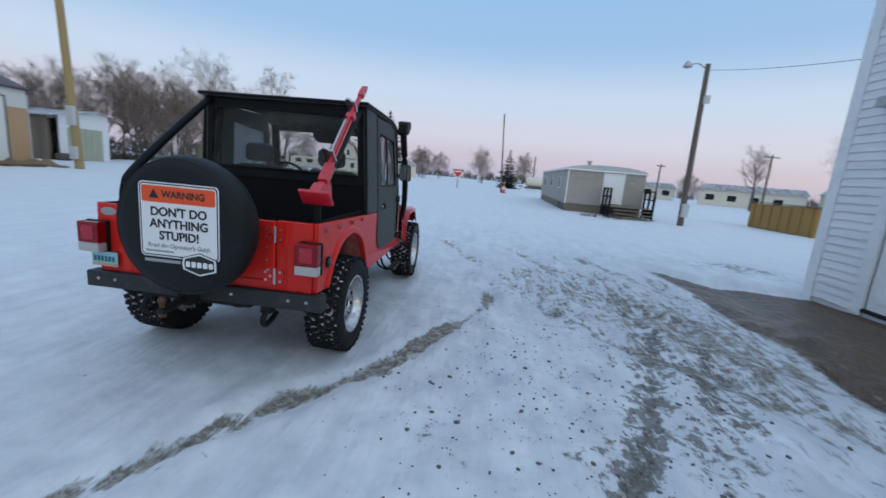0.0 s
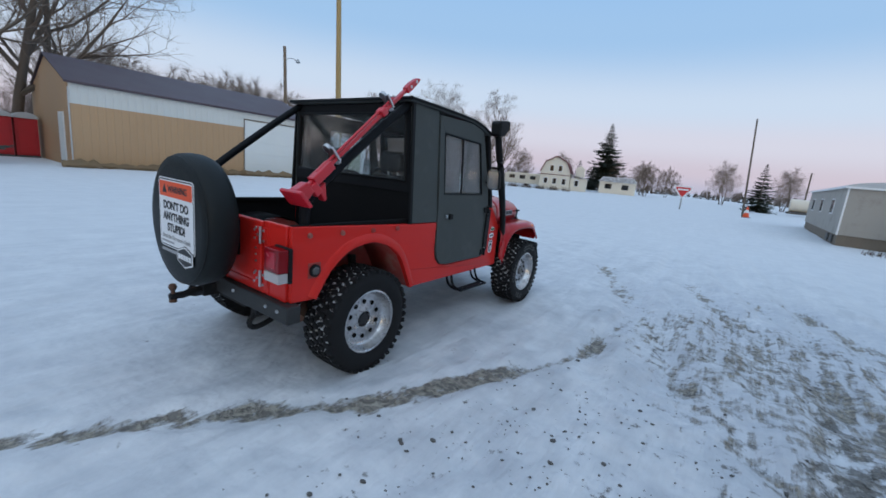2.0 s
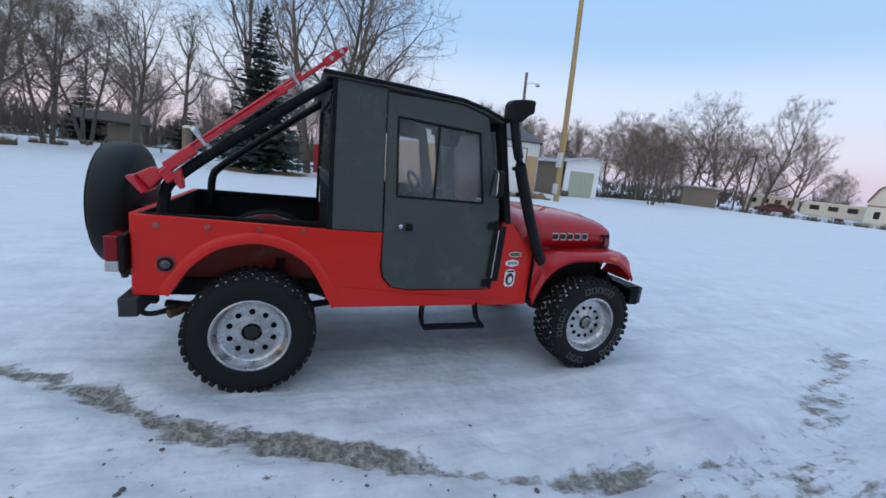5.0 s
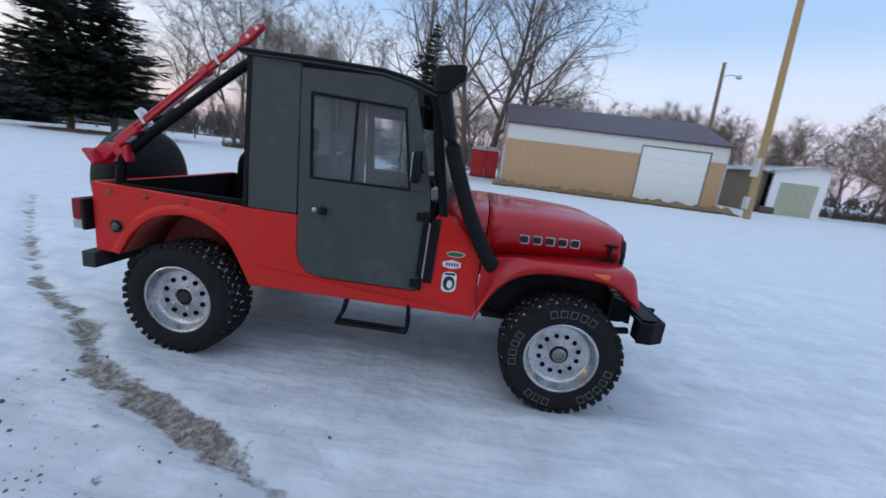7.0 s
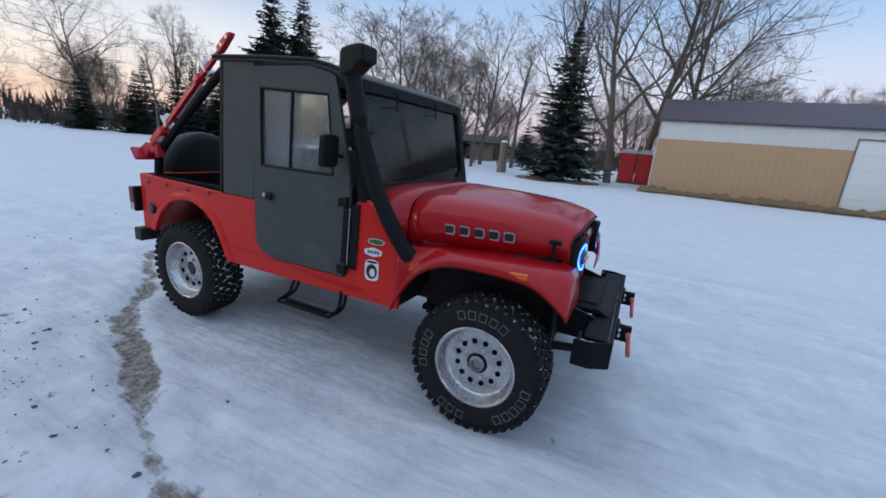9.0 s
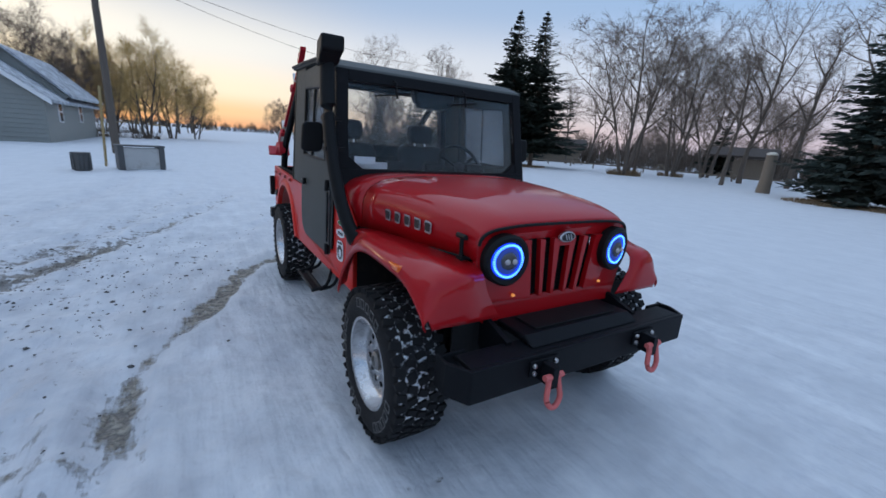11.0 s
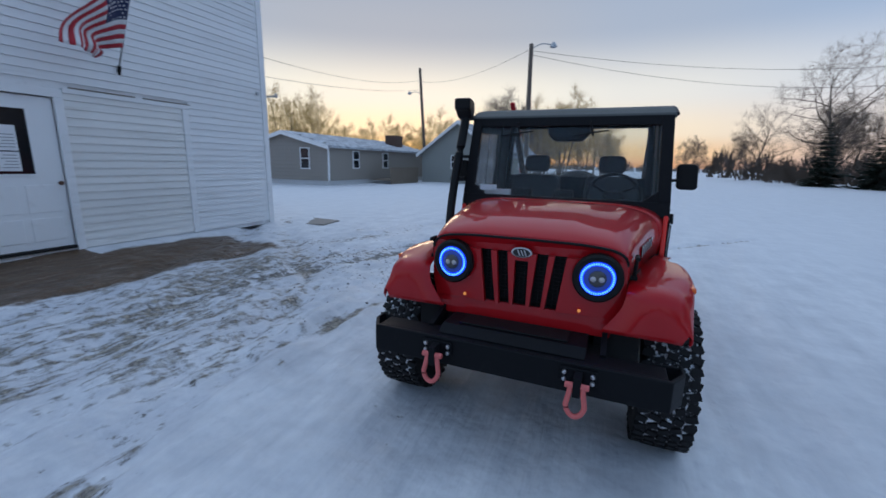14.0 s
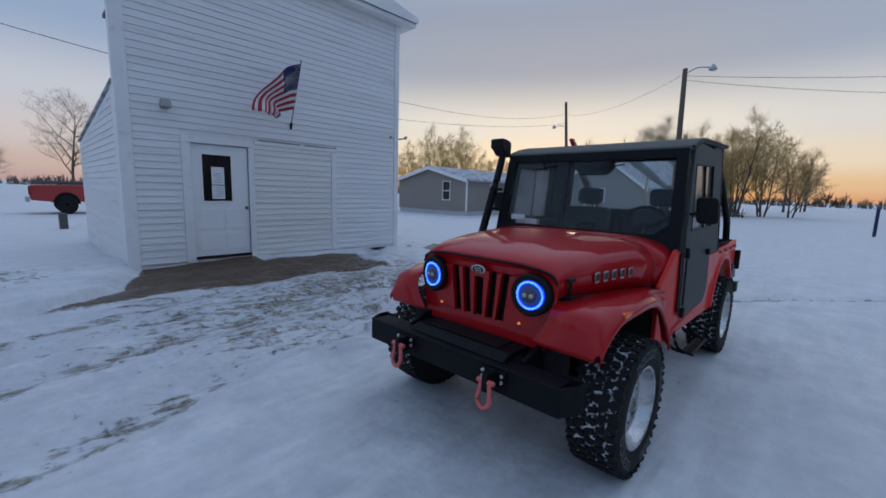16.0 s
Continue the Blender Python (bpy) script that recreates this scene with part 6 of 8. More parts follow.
M_SIGNRED = surface("red_sign_face", (0.60, 0.03, 0.03), 0.5, 0, 0.05, 2, 20, 0.02)
# sunset backlight on the twigs, put into their base colour
M_TWIG_BACKLIT = surface("backlit_gold_twigs", (0.55, 0.37, 0.14), 0.9, 0, 0.25, 1, 10, 0.0)
M_BRUSH = surface("dry_brush", (0.105, 0.080, 0.062), 0.9, 0, 0.3, 2, 30, 0.2)
M_BARK = surface("grey_brown_bark", (0.13, 0.104, 0.084), 0.9, 0, 0.3, 3, 30, 0.3)
M_TWIG = surface("brown_twigs", (0.175, 0.135, 0.110), 0.9, 0, 0.25, 1, 10, 0.0)
M_NEEDLE = surface("dark_spruce_needles", (0.017, 0.029, 0.019), 0.8, 0, 0.35, 0.8, 8, 0.0)
M_NEEDLE_BLUE = surface("blue_green_spruce_needles", (0.040, 0.060, 0.050), 0.8, 0, 0.35, 0.8, 8, 0.0)


def board(name, lo, hi, mat, parent):
    """One clapboard: its lower edge stands proud. lo and hi in the parent's own coordinates, faces -x."""
    x, y0, z0 = lo
    _, y1, z1 = hi
    v = [(x - 0.020, y0, z0), (x - 0.006, y0, z1), (x + 0.012, y0, z1), (x + 0.012, y0, z0),
         (x - 0.020, y1, z0), (x - 0.006, y1, z1), (x + 0.012, y1, z1), (x + 0.012, y1, z0)]
    f = [(0, 3, 2, 1), (4, 5, 6, 7), (0, 1, 5, 4), (3, 7, 6, 2), (0, 4, 7, 3), (1, 2, 6, 5)]
    return mesh_part(name, v, f, mat, parent)


# ---- white clapboard building with the flag ----
FX, Y0, Y1, TOP = 6.60, -2.05, 3.47, 5.66
shop = thing("clapboard_building", "tall white clapboard building with a door and flag, paint peeling", "building", Matrix.Translation((0, 0, 0.012)) @ Matrix.Diagonal((1, 1, 0.957, 1)))
part("front_wall", boxes(((FX + 0.012, Y0, 0.05), (FX + 0.16, 1.50, TOP)), ((FX + 0.012, 2.57, 0.05), (FX + 0.16, Y1, TOP)), ((FX + 0.012, 1.50, 2.29), (FX + 0.16, 2.57, TOP)),
     ((FX + 0.012, 1.50, -0.05), (FX + 0.16, 2.57, 0.17))), M_TRIM, shop, "white board wall")
part("back_wall", boxes(((FX + 0.16, Y0, -0.1), (12.2, Y0 + 0.15, TOP)), ((12.2, Y0, -0.1), (12.35, 2.4, TOP)), ((FX + 0.165, 2.25, 3.3), (12.2, 2.4, TOP))), M_TRIM, shop)
part("roof", prism(B(), [(Y0 - 0.36, 5.70), (Y0 - 0.36, 5.80), (0.7, 6.45), (2.75, 5.96), (2.75, 5.86), (0.7, 6.33)], "x", FX - 0.28, 12.6), M_SHINGLE, shop, "low dark roof")
part("front_fascia", prism(B(), [(Y0 - 0.37, 5.69), (Y0 - 0.37, 5.83), (0.7, 6.47), (Y1 + 0.05, 6.47), (Y1 + 0.05, 5.697), (Y0 - 0.34, 5.697)], "x", FX - 0.30, FX - 0.282), M_TRIM, shop, "white fascia")
part("eave_board", boxes(((FX - 0.25, Y0 - 0.34, 5.60), (FX + 0.01, Y1 + 0.05, 5.695)), ((FX + 0.02, Y0 - 0.34, 5.60), (12.5, Y0 - 0.002, 5.695))), M_TRIM, shop)
part("side_wall", prism(B(), [(FX + 0.16, -0.1), (11.9, -0.1), (11.9, 2.50), (FX + 0.30, 3.10), (FX + 0.16, 3.12)], "y", Y1 - 0.15, Y1 - 0.006), M_TRIM, shop)
part("lean_to_roof", prism(B(), [(FX + 0.16, 3.14), (12.1, 2.52), (12.1, 2.55), (FX + 0.16, 3.17)], "y", 2.42, Y1 + 0.035), M_SNOWROOF, shop, "snowy lean-to roof")
part("rear_wall", boxes(((11.9, 2.42, -0.1), (12.0, Y1 - 0.006, 2.50))), M_TRIM, shop)
for y0, y1 in ((Y0 - 0.02, Y0 + 0.11), (Y1 - 0.16, Y1 + 0.02)):
    part("corner_board", boxes(((FX - 0.030, y0, 0.02), (FX + 0.155, y1, 5.595))), M_TRIM, shop, bevel=0.005)
part("corner_board", boxes(((FX + 0.16, Y1 - 0.004, 0.0), (FX + 0.31, Y1 + 0.022, 3.08))), M_TRIM, shop, bevel=0.005)
# trim round the door and the boarded-up bay
for lo, hi in (((FX - 0.036, 1.465, 0.10), (FX + 0.011, 1.565, 2.27)), ((FX - 0.036, 2.52, 0.10), (FX + 0.011, 2.66, 2.27)), ((FX - 0.036, 1.465, 2.271), (FX + 0.011, 2.66, 2.38)),
               ((FX - 0.034, -0.30, 0.10), (FX + 0.011, -0.19, 2.34)), ((FX - 0.034, -0.32, 2.345), (FX + 0.011, 1.46, 2.415))):
    part("trim_board", boxes((lo, hi)), M_TRIM, shop, bevel=0.004)
for lo, hi in (((FX - 0.042, 0.55, 2.418), (FX - 0.01, 1.38, 2.432)), ((FX - 0.042, -0.33, 2.418), (FX - 0.01, 0.42, 2.430))):
    part("drip_edge", boxes((lo, hi)), M_WOOD, shop, "bare weathered drip strip")
door = part("entry_door", boxes(((FX + 0.02, 1.575, 0.195), (FX + 0.062, 2.51, 1.215)), ((FX + 0.02, 1.575, 2.095), (FX + 0.062, 2.51, 2.255)),
            ((FX + 0.02, 1.575, 1.215), (FX + 0.062, 1.855, 2.095)), ((FX + 0.02, 2.355, 1.215), (FX + 0.062, 2.51, 2.095))), M_DOORW, shop, "white steel entry door with a window")
part("door_window", boxes(((FX + 0.034, 1.855, 1.215), (FX + 0.044, 2.355, 2.095))), M_DARKGLASS, door, "dark glass")
for lo, hi in (((FX + 0.010, 1.845, 1.205), (FX + 0.020, 2.365, 1.23)), ((FX + 0.010, 1.845, 2.08), (FX + 0.020, 2.365, 2.105)), ((FX + 0.010, 1.845, 1.23), (FX + 0.020, 1.868, 2.08)), ((FX + 0.010, 2.342, 1.23), (FX + 0.020, 2.365, 2.08))):
    part("window_bead", boxes((lo, hi)), M_DOORW, door)
for z0, z1 in ((1.27, 1.52), (1.535, 1.86)):
    sheet_p = part("paper_notice", boxes(((FX + 0.0295, 1.985, z0), (FX + 0.0335, 2.195, z1))), M_WHITE, door, "white paper notice")
    for k in range(5):
        part("text_bar", boxes(((FX + 0.0275, 2.01, z0 + 0.04 + 0.04 * k), (FX + 0.0293, 2.165 - 0.02 * (k % 3), z0 + 0.052 + 0.04 * k))), M_GREYPRINT, sheet_p)
for yy in (1.66, 2.08):
    for z0, z1 in ((0.30, 0.62), (0.70, 1.08)):
        part("door_panel", boxes(((FX + 0.012, yy, z0), (FX + 0.0195, yy + 0.34, z1))), M_DOORW, door, bevel=0.006)
bm = B()
lathe(bm, [(0.012, 0.0), (0.012, 0.035), (0.028, 0.042), (0.030, 0.060), (0.020, 0.072)], (FX + 0.02, 1.635, 1.10), "x", 16, -1)
part("door_knob", bm, M_RUST, door, "worn brass knob", smooth=50)
part("sill", boxes(((FX - 0.03, 1.55, 0.150), (FX + 0.10, 2.53, 0.192))), M_CHASSIS, shop, "dark door sill")
# flood lamp
lamp = part("wall_lamp", boxes(((FX - 0.05, 2.80, 2.78), (FX - 0.001, 2.91, 2.86))), M_GALV, shop, "small galvanised wall lamp", bevel=0.006)
part("lamp_hood", prism(B(), [(2.775, 2.80), (2.935, 2.80), (2.915, 2.93), (2.795, 2.93)], "x", FX - 0.17, FX - 0.051), M_GALV, lamp, bevel=0.01)
part("wall_bracket", boxes(((FX - 0.25, Y0 - 0.06, 2.83), (FX + 0.05, Y0 - 0.03, 2.86)), ((FX - 0.29, Y0 - 0.07, 2.82), (FX - 0.25, Y0 - 0.02, 2.90))), M_GALV, shop)
part("junction_box", boxes(((FX - 0.05, -1.86, 2.83), (FX - 0.022, -1.80, 2.90))), M_GALV, shop)
# clapboards
STEP = 0.118
n = int((5.60 - 0.13) / STEP)
for k in range(n):
    z0 = 0.13 + STEP * k
    z1 = z0 + STEP - 0.002
    spans = [(Y0 + 0.112, Y1 - 0.162)]
    if z0 < 2.38:
        spans = [(2.662, Y1 - 0.162), (Y0 + 0.112, -0.302)]
        if z0 < 2.33:
            spans.append((-0.188, 1.463))
    elif z0 < 2.44:
        spans = [(2.662, Y1 - 0.162), (Y0 + 0.112, -0.325)]
    for i, (y0, y1) in enumerate(spans):
        board("clapboard", (FX, y0, z0), (FX, y1, z1), M_CLAP_OLD if (z0 < 2.38 and i == 2) else M_CLAP, shop)
for k in range(26):
    z0 = 0.08 + STEP * k
    end = 11.9 if z0 < 2.36 else 11.9 - (z0 - 2.36) / (0.62 / (11.9 - FX - 0.3))
    if end < FX + 0.5:
        break
    b = board("clapboard", (0, 0, z0), (0, end - FX - 0.315, z0 + STEP - 0.002), M_CLAP, shop)
    b.matrix_basis = Matrix.Translation((FX + 0.315, Y1, 0)) @ Matrix.Rotation(radians(-90), 4, "Z")

# flag on a slanted staff
flag = thing("flag", "flag with stars and stripes on a slanted wall staff", "flag")
TIP, BASE = Vector((5.62, 0.965, 3.69)), Vector((FX - 0.02, 0.715, 2.69))
bm = B()
tube(bm, [BASE, TIP], 0.013, 8)
part("staff", bm, M_GALV, flag, "thin metal staff", smooth=50)
bm = B()
tube(bm, [BASE + Vector((0.02, 0, -0.06)), BASE + (TIP - BASE) * 0.05], 0.026, 8)
part("staff_socket", bm, M_CHASSIS, flag)
HOIST, FLY = 0.95, 0.88
along = (BASE - TIP).normalized()


def cloth(u, v):
    """A point of the flag: u along the fly, v down the hoist; it sags and curls in the breeze."""
    p = TIP + along * (0.04 + HOIST * v)
    out = Vector((0.10, 0.86, -0.16)).normalized()
    p = p + out * (FLY * u * (0.98 - 0.62 * v * (0.4 + 0.6 * u)))
    p.z -= 0.03 + u * u * (0.62 * (1 - v) + 0.13)
    p.x += 0.10 * u * math.sin(10.0 * u + 4.0 * v) + 0.04 * math.sin(16 * v) * u
    p.y += 0.05 * u * math.sin(9 * u + 3 * v)
    return p


def cloth_patch(name, u0, u1, v0, v1, mat, lift=0.0, nu=14):
    us = np.linspace(u0, u1, nu)
    vs = np.linspace(v0, v1, 4)
    rows = [[cloth(u, v) + Vector((lift, 0, 0)) for v in vs] for u in us]
    return part(name, sheet(B(), rows), mat, flag, smooth=60, thick=0.002)


for k in range(13):
    cloth_patch("stripe", 0.4 if k < 7 else 0.0, 1.0, k / 13, (k + 1) / 13, M_REDFLAG if k % 2 == 0 else M_WHITEFLAG)
canton = cloth_patch("canton", 0.0, 0.4, 0.0, 7 / 13, M_BLUEFLAG)
bm = B()
for r in range(9):
    for c in range(6 - r % 2):
        u, v = (0.04 + 0.064 * c + 0.032 * (r % 2)), (0.035 + 0.058 * r)
        o = cloth(u, v)
        du, dv = (cloth(u + 0.01, v) - o).normalized(), (cloth(u, v + 0.01) - o).normalized()
        nrm = du.cross(dv).normalized()
        for side in (1, -1):
            pts = [o + nrm * 0.0035 * side + 0.019 * (math.cos(a) * du + math.sin(a) * dv) * (1 if i % 2 == 0 else 0.45) for i, a in enumerate(np.linspace(0, 2 * math.pi, 11)[:-1])]
            bm.faces.new([bm.verts.new(p) for p in pts])
part("stars", bm, M_WHITEFLAG, flag)["kind"] = "stuff"

slab = tagged(part("concrete_slab", prism(B(), [(5.7, -3.25), (6.9, -3.35), (7.1, -2.45), (6.3, -2.3), (5.6, -2.55)], "z", -0.02, 0.035), M_CONCRETE), "wet concrete slab by the building corner", "slab")


# ---- storage shed with garage door ----
def local(p, ang):
    return pose(p[0], p[1], 0, 0, 0, ang)


shed = thing("storage_shed", "long tan and cream steel shed, plum roof, white garage door", "shed", local((-22.2, 3.32), 88.2))
L, D, EH, RH = 12.7, 8.6, 3.72, 5.25         # local x along the front, y to the back


def steel_wall(name, x0, x1, z0, z1, y, mat, parent, step=0.30):
    """Ribbed steel sheet facing -y."""
    bm = B()
    n = max(1, round((x1 - x0) / step))
    w = (x1 - x0) / n
    prof = []
    for k in range(n):
        a = x0 + k * w
        prof += [(a, y), (a + 0.03, y - 0.018), (a + 0.07, y - 0.018), (a + 0.10, y)]
    prof += [(x1, y), (x1, y + 0.10), (x0, y + 0.10)]
    return part(name, prism(bm, prof, "z", z0, z1), mat, parent)


DX0, DX1, DH = 7.85, 11.75, 3.25
steel_wall("tan_wall_sheet", 0.06, DX0, 0, 2.80, 0, M_TAN, shed)
steel_wall("tan_wall_sheet", DX1, L - 0.06, 0, 2.80, 0, M_TAN, shed)
steel_wall("cream_wall_sheet", 0.06, DX0, 2.804, EH, 0, M_CREAM, shed)
steel_wall("cream_wall_sheet", DX1, L - 0.06, 2.804, EH, 0, M_CREAM, shed)
steel_wall("cream_wall_sheet", DX0, DX1, DH + 0.06, EH, 0, M_CREAM, shed)
part("gable_wall", prism(B(), [(0.10, 0), (D, 0), (D, EH), (D / 2, RH - 0.06), (0.10, EH)], "x", 0.0, 0.10), M_TAN, shed, "tan gable wall")
part("gable_wall", prism(B(), [(0.10, 0), (D, 0), (D, EH), (D / 2, RH - 0.06), (0.10, EH)], "x", L - 0.10, L), M_TAN, shed, "tan gable wall")
part("rear_wall", boxes(((0.10, D - 0.1, 0), (L - 0.10, D, EH))), M_TAN, shed)
for a, b in ((-0.10, D / 2), (D + 0.10, D / 2)):
    za = EH + 0.02 - 0.10 * (RH - EH) / (D / 2)
    part("roof_sheet", prism(B(), [(a, za), (a, za + 0.07), (b, RH + 0.07), (b, RH)], "x", -0.10, L + 0.10), M_PURPLE, shed, "plum brown steel roof")
part("fascia", boxes(((-0.10, -0.135, EH - 0.06), (L + 0.10, -0.105, EH + 0.02))), M_PURPLE, shed)
for x in (0.0, L - 0.05):
    part("corner_trim", boxes(((x, -0.025, 0), (x + 0.05, -0.001, EH - 0.23))), M_GREYROOF, shed)
gd = part("garage_door", boxes(((DX0 + 0.06, 0.03, 0), (DX1 - 0.06, 0.06, DH))), M_GARAGE, shed, "white sectional garage door")
for k in range(5):
    part("door_section", boxes(((DX0 + 0.065, 0.012, 0.02 + k * DH / 5), (DX1 - 0.065, 0.0295, (k + 1) * DH / 5 - 0.02))), M_GARAGE, gd, bevel=0.008)
for lo, hi in (((DX0, -0.03, 0), (DX0 + 0.06, 0.06, DH)), ((DX1 - 0.06, -0.03, 0), (DX1, 0.06, DH)), ((DX0, -0.03, DH), (DX1, 0.06, DH + 0.06))):
    part("door_frame", boxes((lo, hi)), M_WOOD, shed)
part("side_door", boxes(((-0.05, 1.0, 0.10), (-0.002, 1.95, 2.35))), M_GARAGE, shed, "white side door")
part("door_frame", boxes(((-0.04, 0.92, 0.0), (-0.003, 0.998, 2.43)), ((-0.04, 1.952, 0.0), (-0.003, 2.03, 2.43)), ((-0.04, 0.998, 2.355), (-0.003, 1.952, 2.43))), M_TRIM, shed)

# portable toilets beside it
potty = thing("portable_toilet", "red portable toilet with a pale grey roof beside the shed", "toilet", pose(-28.9, 1.86, 0, 0, 0, 88) @ Matrix.Diagonal((0.90, 0.95, 1, 1)), "portable toilets")
bm = B()
prism(bm, rounded(-0.56, 0.56, -0.56, 0.56, 0.10, 3), "z", 0.10, 2.02)
body = part("cabin", bm, M_POTTY, potty, bevel=0.02)
for x in (-0.50, 0.50):
    part("corner_post", boxes(((x - 0.05, -0.585, 0.1), (x + 0.05, -0.565, 2.02))), M_POTTY, potty)
part("toilet_door", boxes(((-0.40, -0.60, 0.14), (0.40, -0.563, 1.96))), M_POTTY, potty, bevel=0.015)
part("base_skid", boxes(((-0.58, -0.60, 0.0), (0.58, 0.60, 0.098))), M_BIN, potty)
bm = B()
rows = [[(0.62 * math.cos(a) * 1.0, y, 2.03 + 0.30 * math.sin(a)) for a in np.linspace(0, math.pi, 9)] for y in (-0.62, -0.3, 0.3, 0.62)]
sheet(bm, rows)
for r in (rows[0], rows[-1]):
    bm.faces.new([bm.verts.new(p) for p in r])
part("domed_roof", bm, M_GREYROOF, potty, smooth=40)
copy_thing(potty, pose(-28.95, 2.90, 0, 0, 0, 88) @ Matrix.Diagonal((0.90, 0.95, 1, 1)))

# small garage behind the yellow pole
gar = thing("small_garage", "small white garage with an olive door and peeling paint", "garage", local((-28.6, 22.6), 93) @ Matrix.Diagonal((0.84, 1, 1, 1)))
for x0, x1, z0, z1 in ((0.9, 1.6, 0, 3.0), (5.0, 5.7, 0, 3.0), (1.6, 5.0, 2.35, 3.0)):
    part("front_wall", boxes(((x0, 0, z0), (x1, 0.12, z1))), M_CLAP, gar)
# dark sheet set back, stands for the open lean-to's shade
part("lean_to_wall", boxes(((0, 0.6, 0), (0.9, 0.7, 2.85))), M_WOOD, gar, "dark wood sheet for the shade in the open lean-to")
part("garage_gable", prism(B(), [(0.9, 3.0), (5.7, 3.0), (5.7, 3.48), (4.3, 3.62), (0.9, 3.13)], "y", 0.0, 0.12), M_CLAP, gar)
part("side_wall", boxes(((0, 0.12, 0), (0.12, 7, 3.1))), M_WOOD, gar, "bare weathered side wall")
part("side_wall", boxes(((5.58, 0.12, 0), (5.7, 7, 3.1))), M_CLAP, gar)
part("rear_wall", boxes(((0.12, 6.9, 0), (5.58, 7, 3.1))), M_CLAP, gar)
for a, za in ((-0.25, 2.98), (5.95, 3.46)):
    part("roof_slope", prism(B(), [(a, za), (a, za + 0.08), (4.3, 3.71), (4.3, 3.63)], "y", -0.3, 7.3), M_SNOWROOF, gar, "snow-dusted roof")
gdoor = part("garage_door", boxes(((1.6, 0.03, 0), (5.0, 0.07, 2.35))), M_OLIVE, gar, "pale olive garage door")
for k in range(6):
    part("door_board", boxes(((1.62 + 0.565 * k, 0.012, 0.02), (2.165 + 0.565 * k, 0.0295, 2.33))), M_OLIVE, gdoor)
part("drift", boxes(((0.2, -0.5, 0), (1.4, -0.05, 0.5))), M_BRUSH, gar, bevel=0.15)


# ---- site trailer with porch ----
tr = thing("office_trailer", "grey-brown office trailer on skirting with a white door", "trailer", local((5.9, 19.5), -1.5) @ Matrix.Diagonal((0.93, 0.92, 0.93, 1)))
TW, TL, TH = 4.25, 14.0, 2.42
part("end_wall", boxes(((0, 0, 0.45), (TW, 0.10, TH))), M_TRAILER, tr, bevel=0.02)
part("end_wall", boxes(((0, TL - 0.10, 0.45), (TW, TL, TH))), M_TRAILER, tr)
for x in (0.0, TW - 0.1):
    part("side_wall", boxes(((x, 0.10, 0.45), (x + 0.1, TL - 0.10, TH))), M_TRAILER, tr)
part("skirting", boxes(((0.05, 0.05, -0.05), (TW - 0.05, TL - 0.05, 0.449))), M_WOOD, tr)
arcp = [(TW / 2 + (TW / 2 + 0.08) * math.cos(a), TH + 0.30 * math.sin(a)) for a in np.linspace(0, math.pi, 13)]
part("arched_roof", prism(B(), arcp, "y", -0.08, TL + 0.08), M_GREYROOF, tr, "pale arched roof", smooth=40)
part("roof_trim", boxes(((-0.09, -0.10, TH - 0.06), (TW + 0.09, -0.085, TH + 0.02)), ((-0.105, -0.08, TH - 0.06), (-0.085, TL, TH + 0.02))), M_TRIM, tr)
tdoor = part("entry_door", boxes(((2.05, -0.04, 0.62), (3.05, -0.001, TH - 0.10))), M_DOORW, tr, "white door")
for x in (1.97, 3.052):
    part("door_frame", boxes(((x, -0.035, 0.60), (x + 0.078, -0.002, TH - 0.05))), M_TRIM, tr)
part("corner_trim", boxes(((-0.012, -0.012, 0.45), (0.05, -0.001, TH - 0.061))), M_TRIM, tr)
for y in (2.5, 6.5, 10.5):
    wnd = part("side_window", boxes(((-0.03, y, 1.25), (-0.002, y + 0.9, 1.95))), M_TRIM, tr)
    part("pane", boxes(((-0.034, y + 0.05, 1.30), (-0.0305, y + 0.85, 1.90))), M_DARKGLASS, wnd)
part("roof_vent", boxes(((1.4, 2.0, TH + 0.27), (1.6, 2.2, TH + 0.55)), ((1.35, 1.95, TH + 0.551), (1.65, 2.25, TH + 0.60))), M_GALV, tr)
part("wall_light", boxes(((3.45, -0.06, 1.80), (3.60, -0.001, 1.92))), M_GALV, tr)
for x in (0.6, 1.9):
    part("vent_louvre", boxes(((-0.02, x + 0.2, 0.08), (-0.001 + 0.05, x + 0.8, 0.40))), M_BIN, tr)
porch = thing("porch", "dark wooden porch steps with black railings", "porch", local((7.5, 17.85), -1.5))
for k in range(6):
    part("deck_board", boxes(((0.25, 0.05 + 0.24 * k, 0.50), (2.35, 0.27 + 0.24 * k, 0.54))), M_WOOD, porch)
for k in range(3):
    part("step", boxes(((0.45, -0.30 - 0.28 * k, 0.36 - 0.16 * k), (2.15, -0.02 - 0.28 * k, 0.40 - 0.16 * k))), M_WOOD, porch)
for x in (0.27, 2.33):
    for y in (0.08, 0.75, 1.42):
        part("post", boxes(((x - 0.045, y - 0.045, 0.0), (x + 0.045, y + 0.045, 1.42))), M_BLACK, porch)
    for z in (0.95, 1.36):
        part("rail", boxes(((x - 0.05, 0.02, z), (x + 0.05, 1.50, z + 0.06))), M_BLACK, porch)
    part("skirt_board", boxes(((x - 0.03, 0.05, 0.06), (x + 0.03, 1.45, 0.495))), M_BLACK, porch)

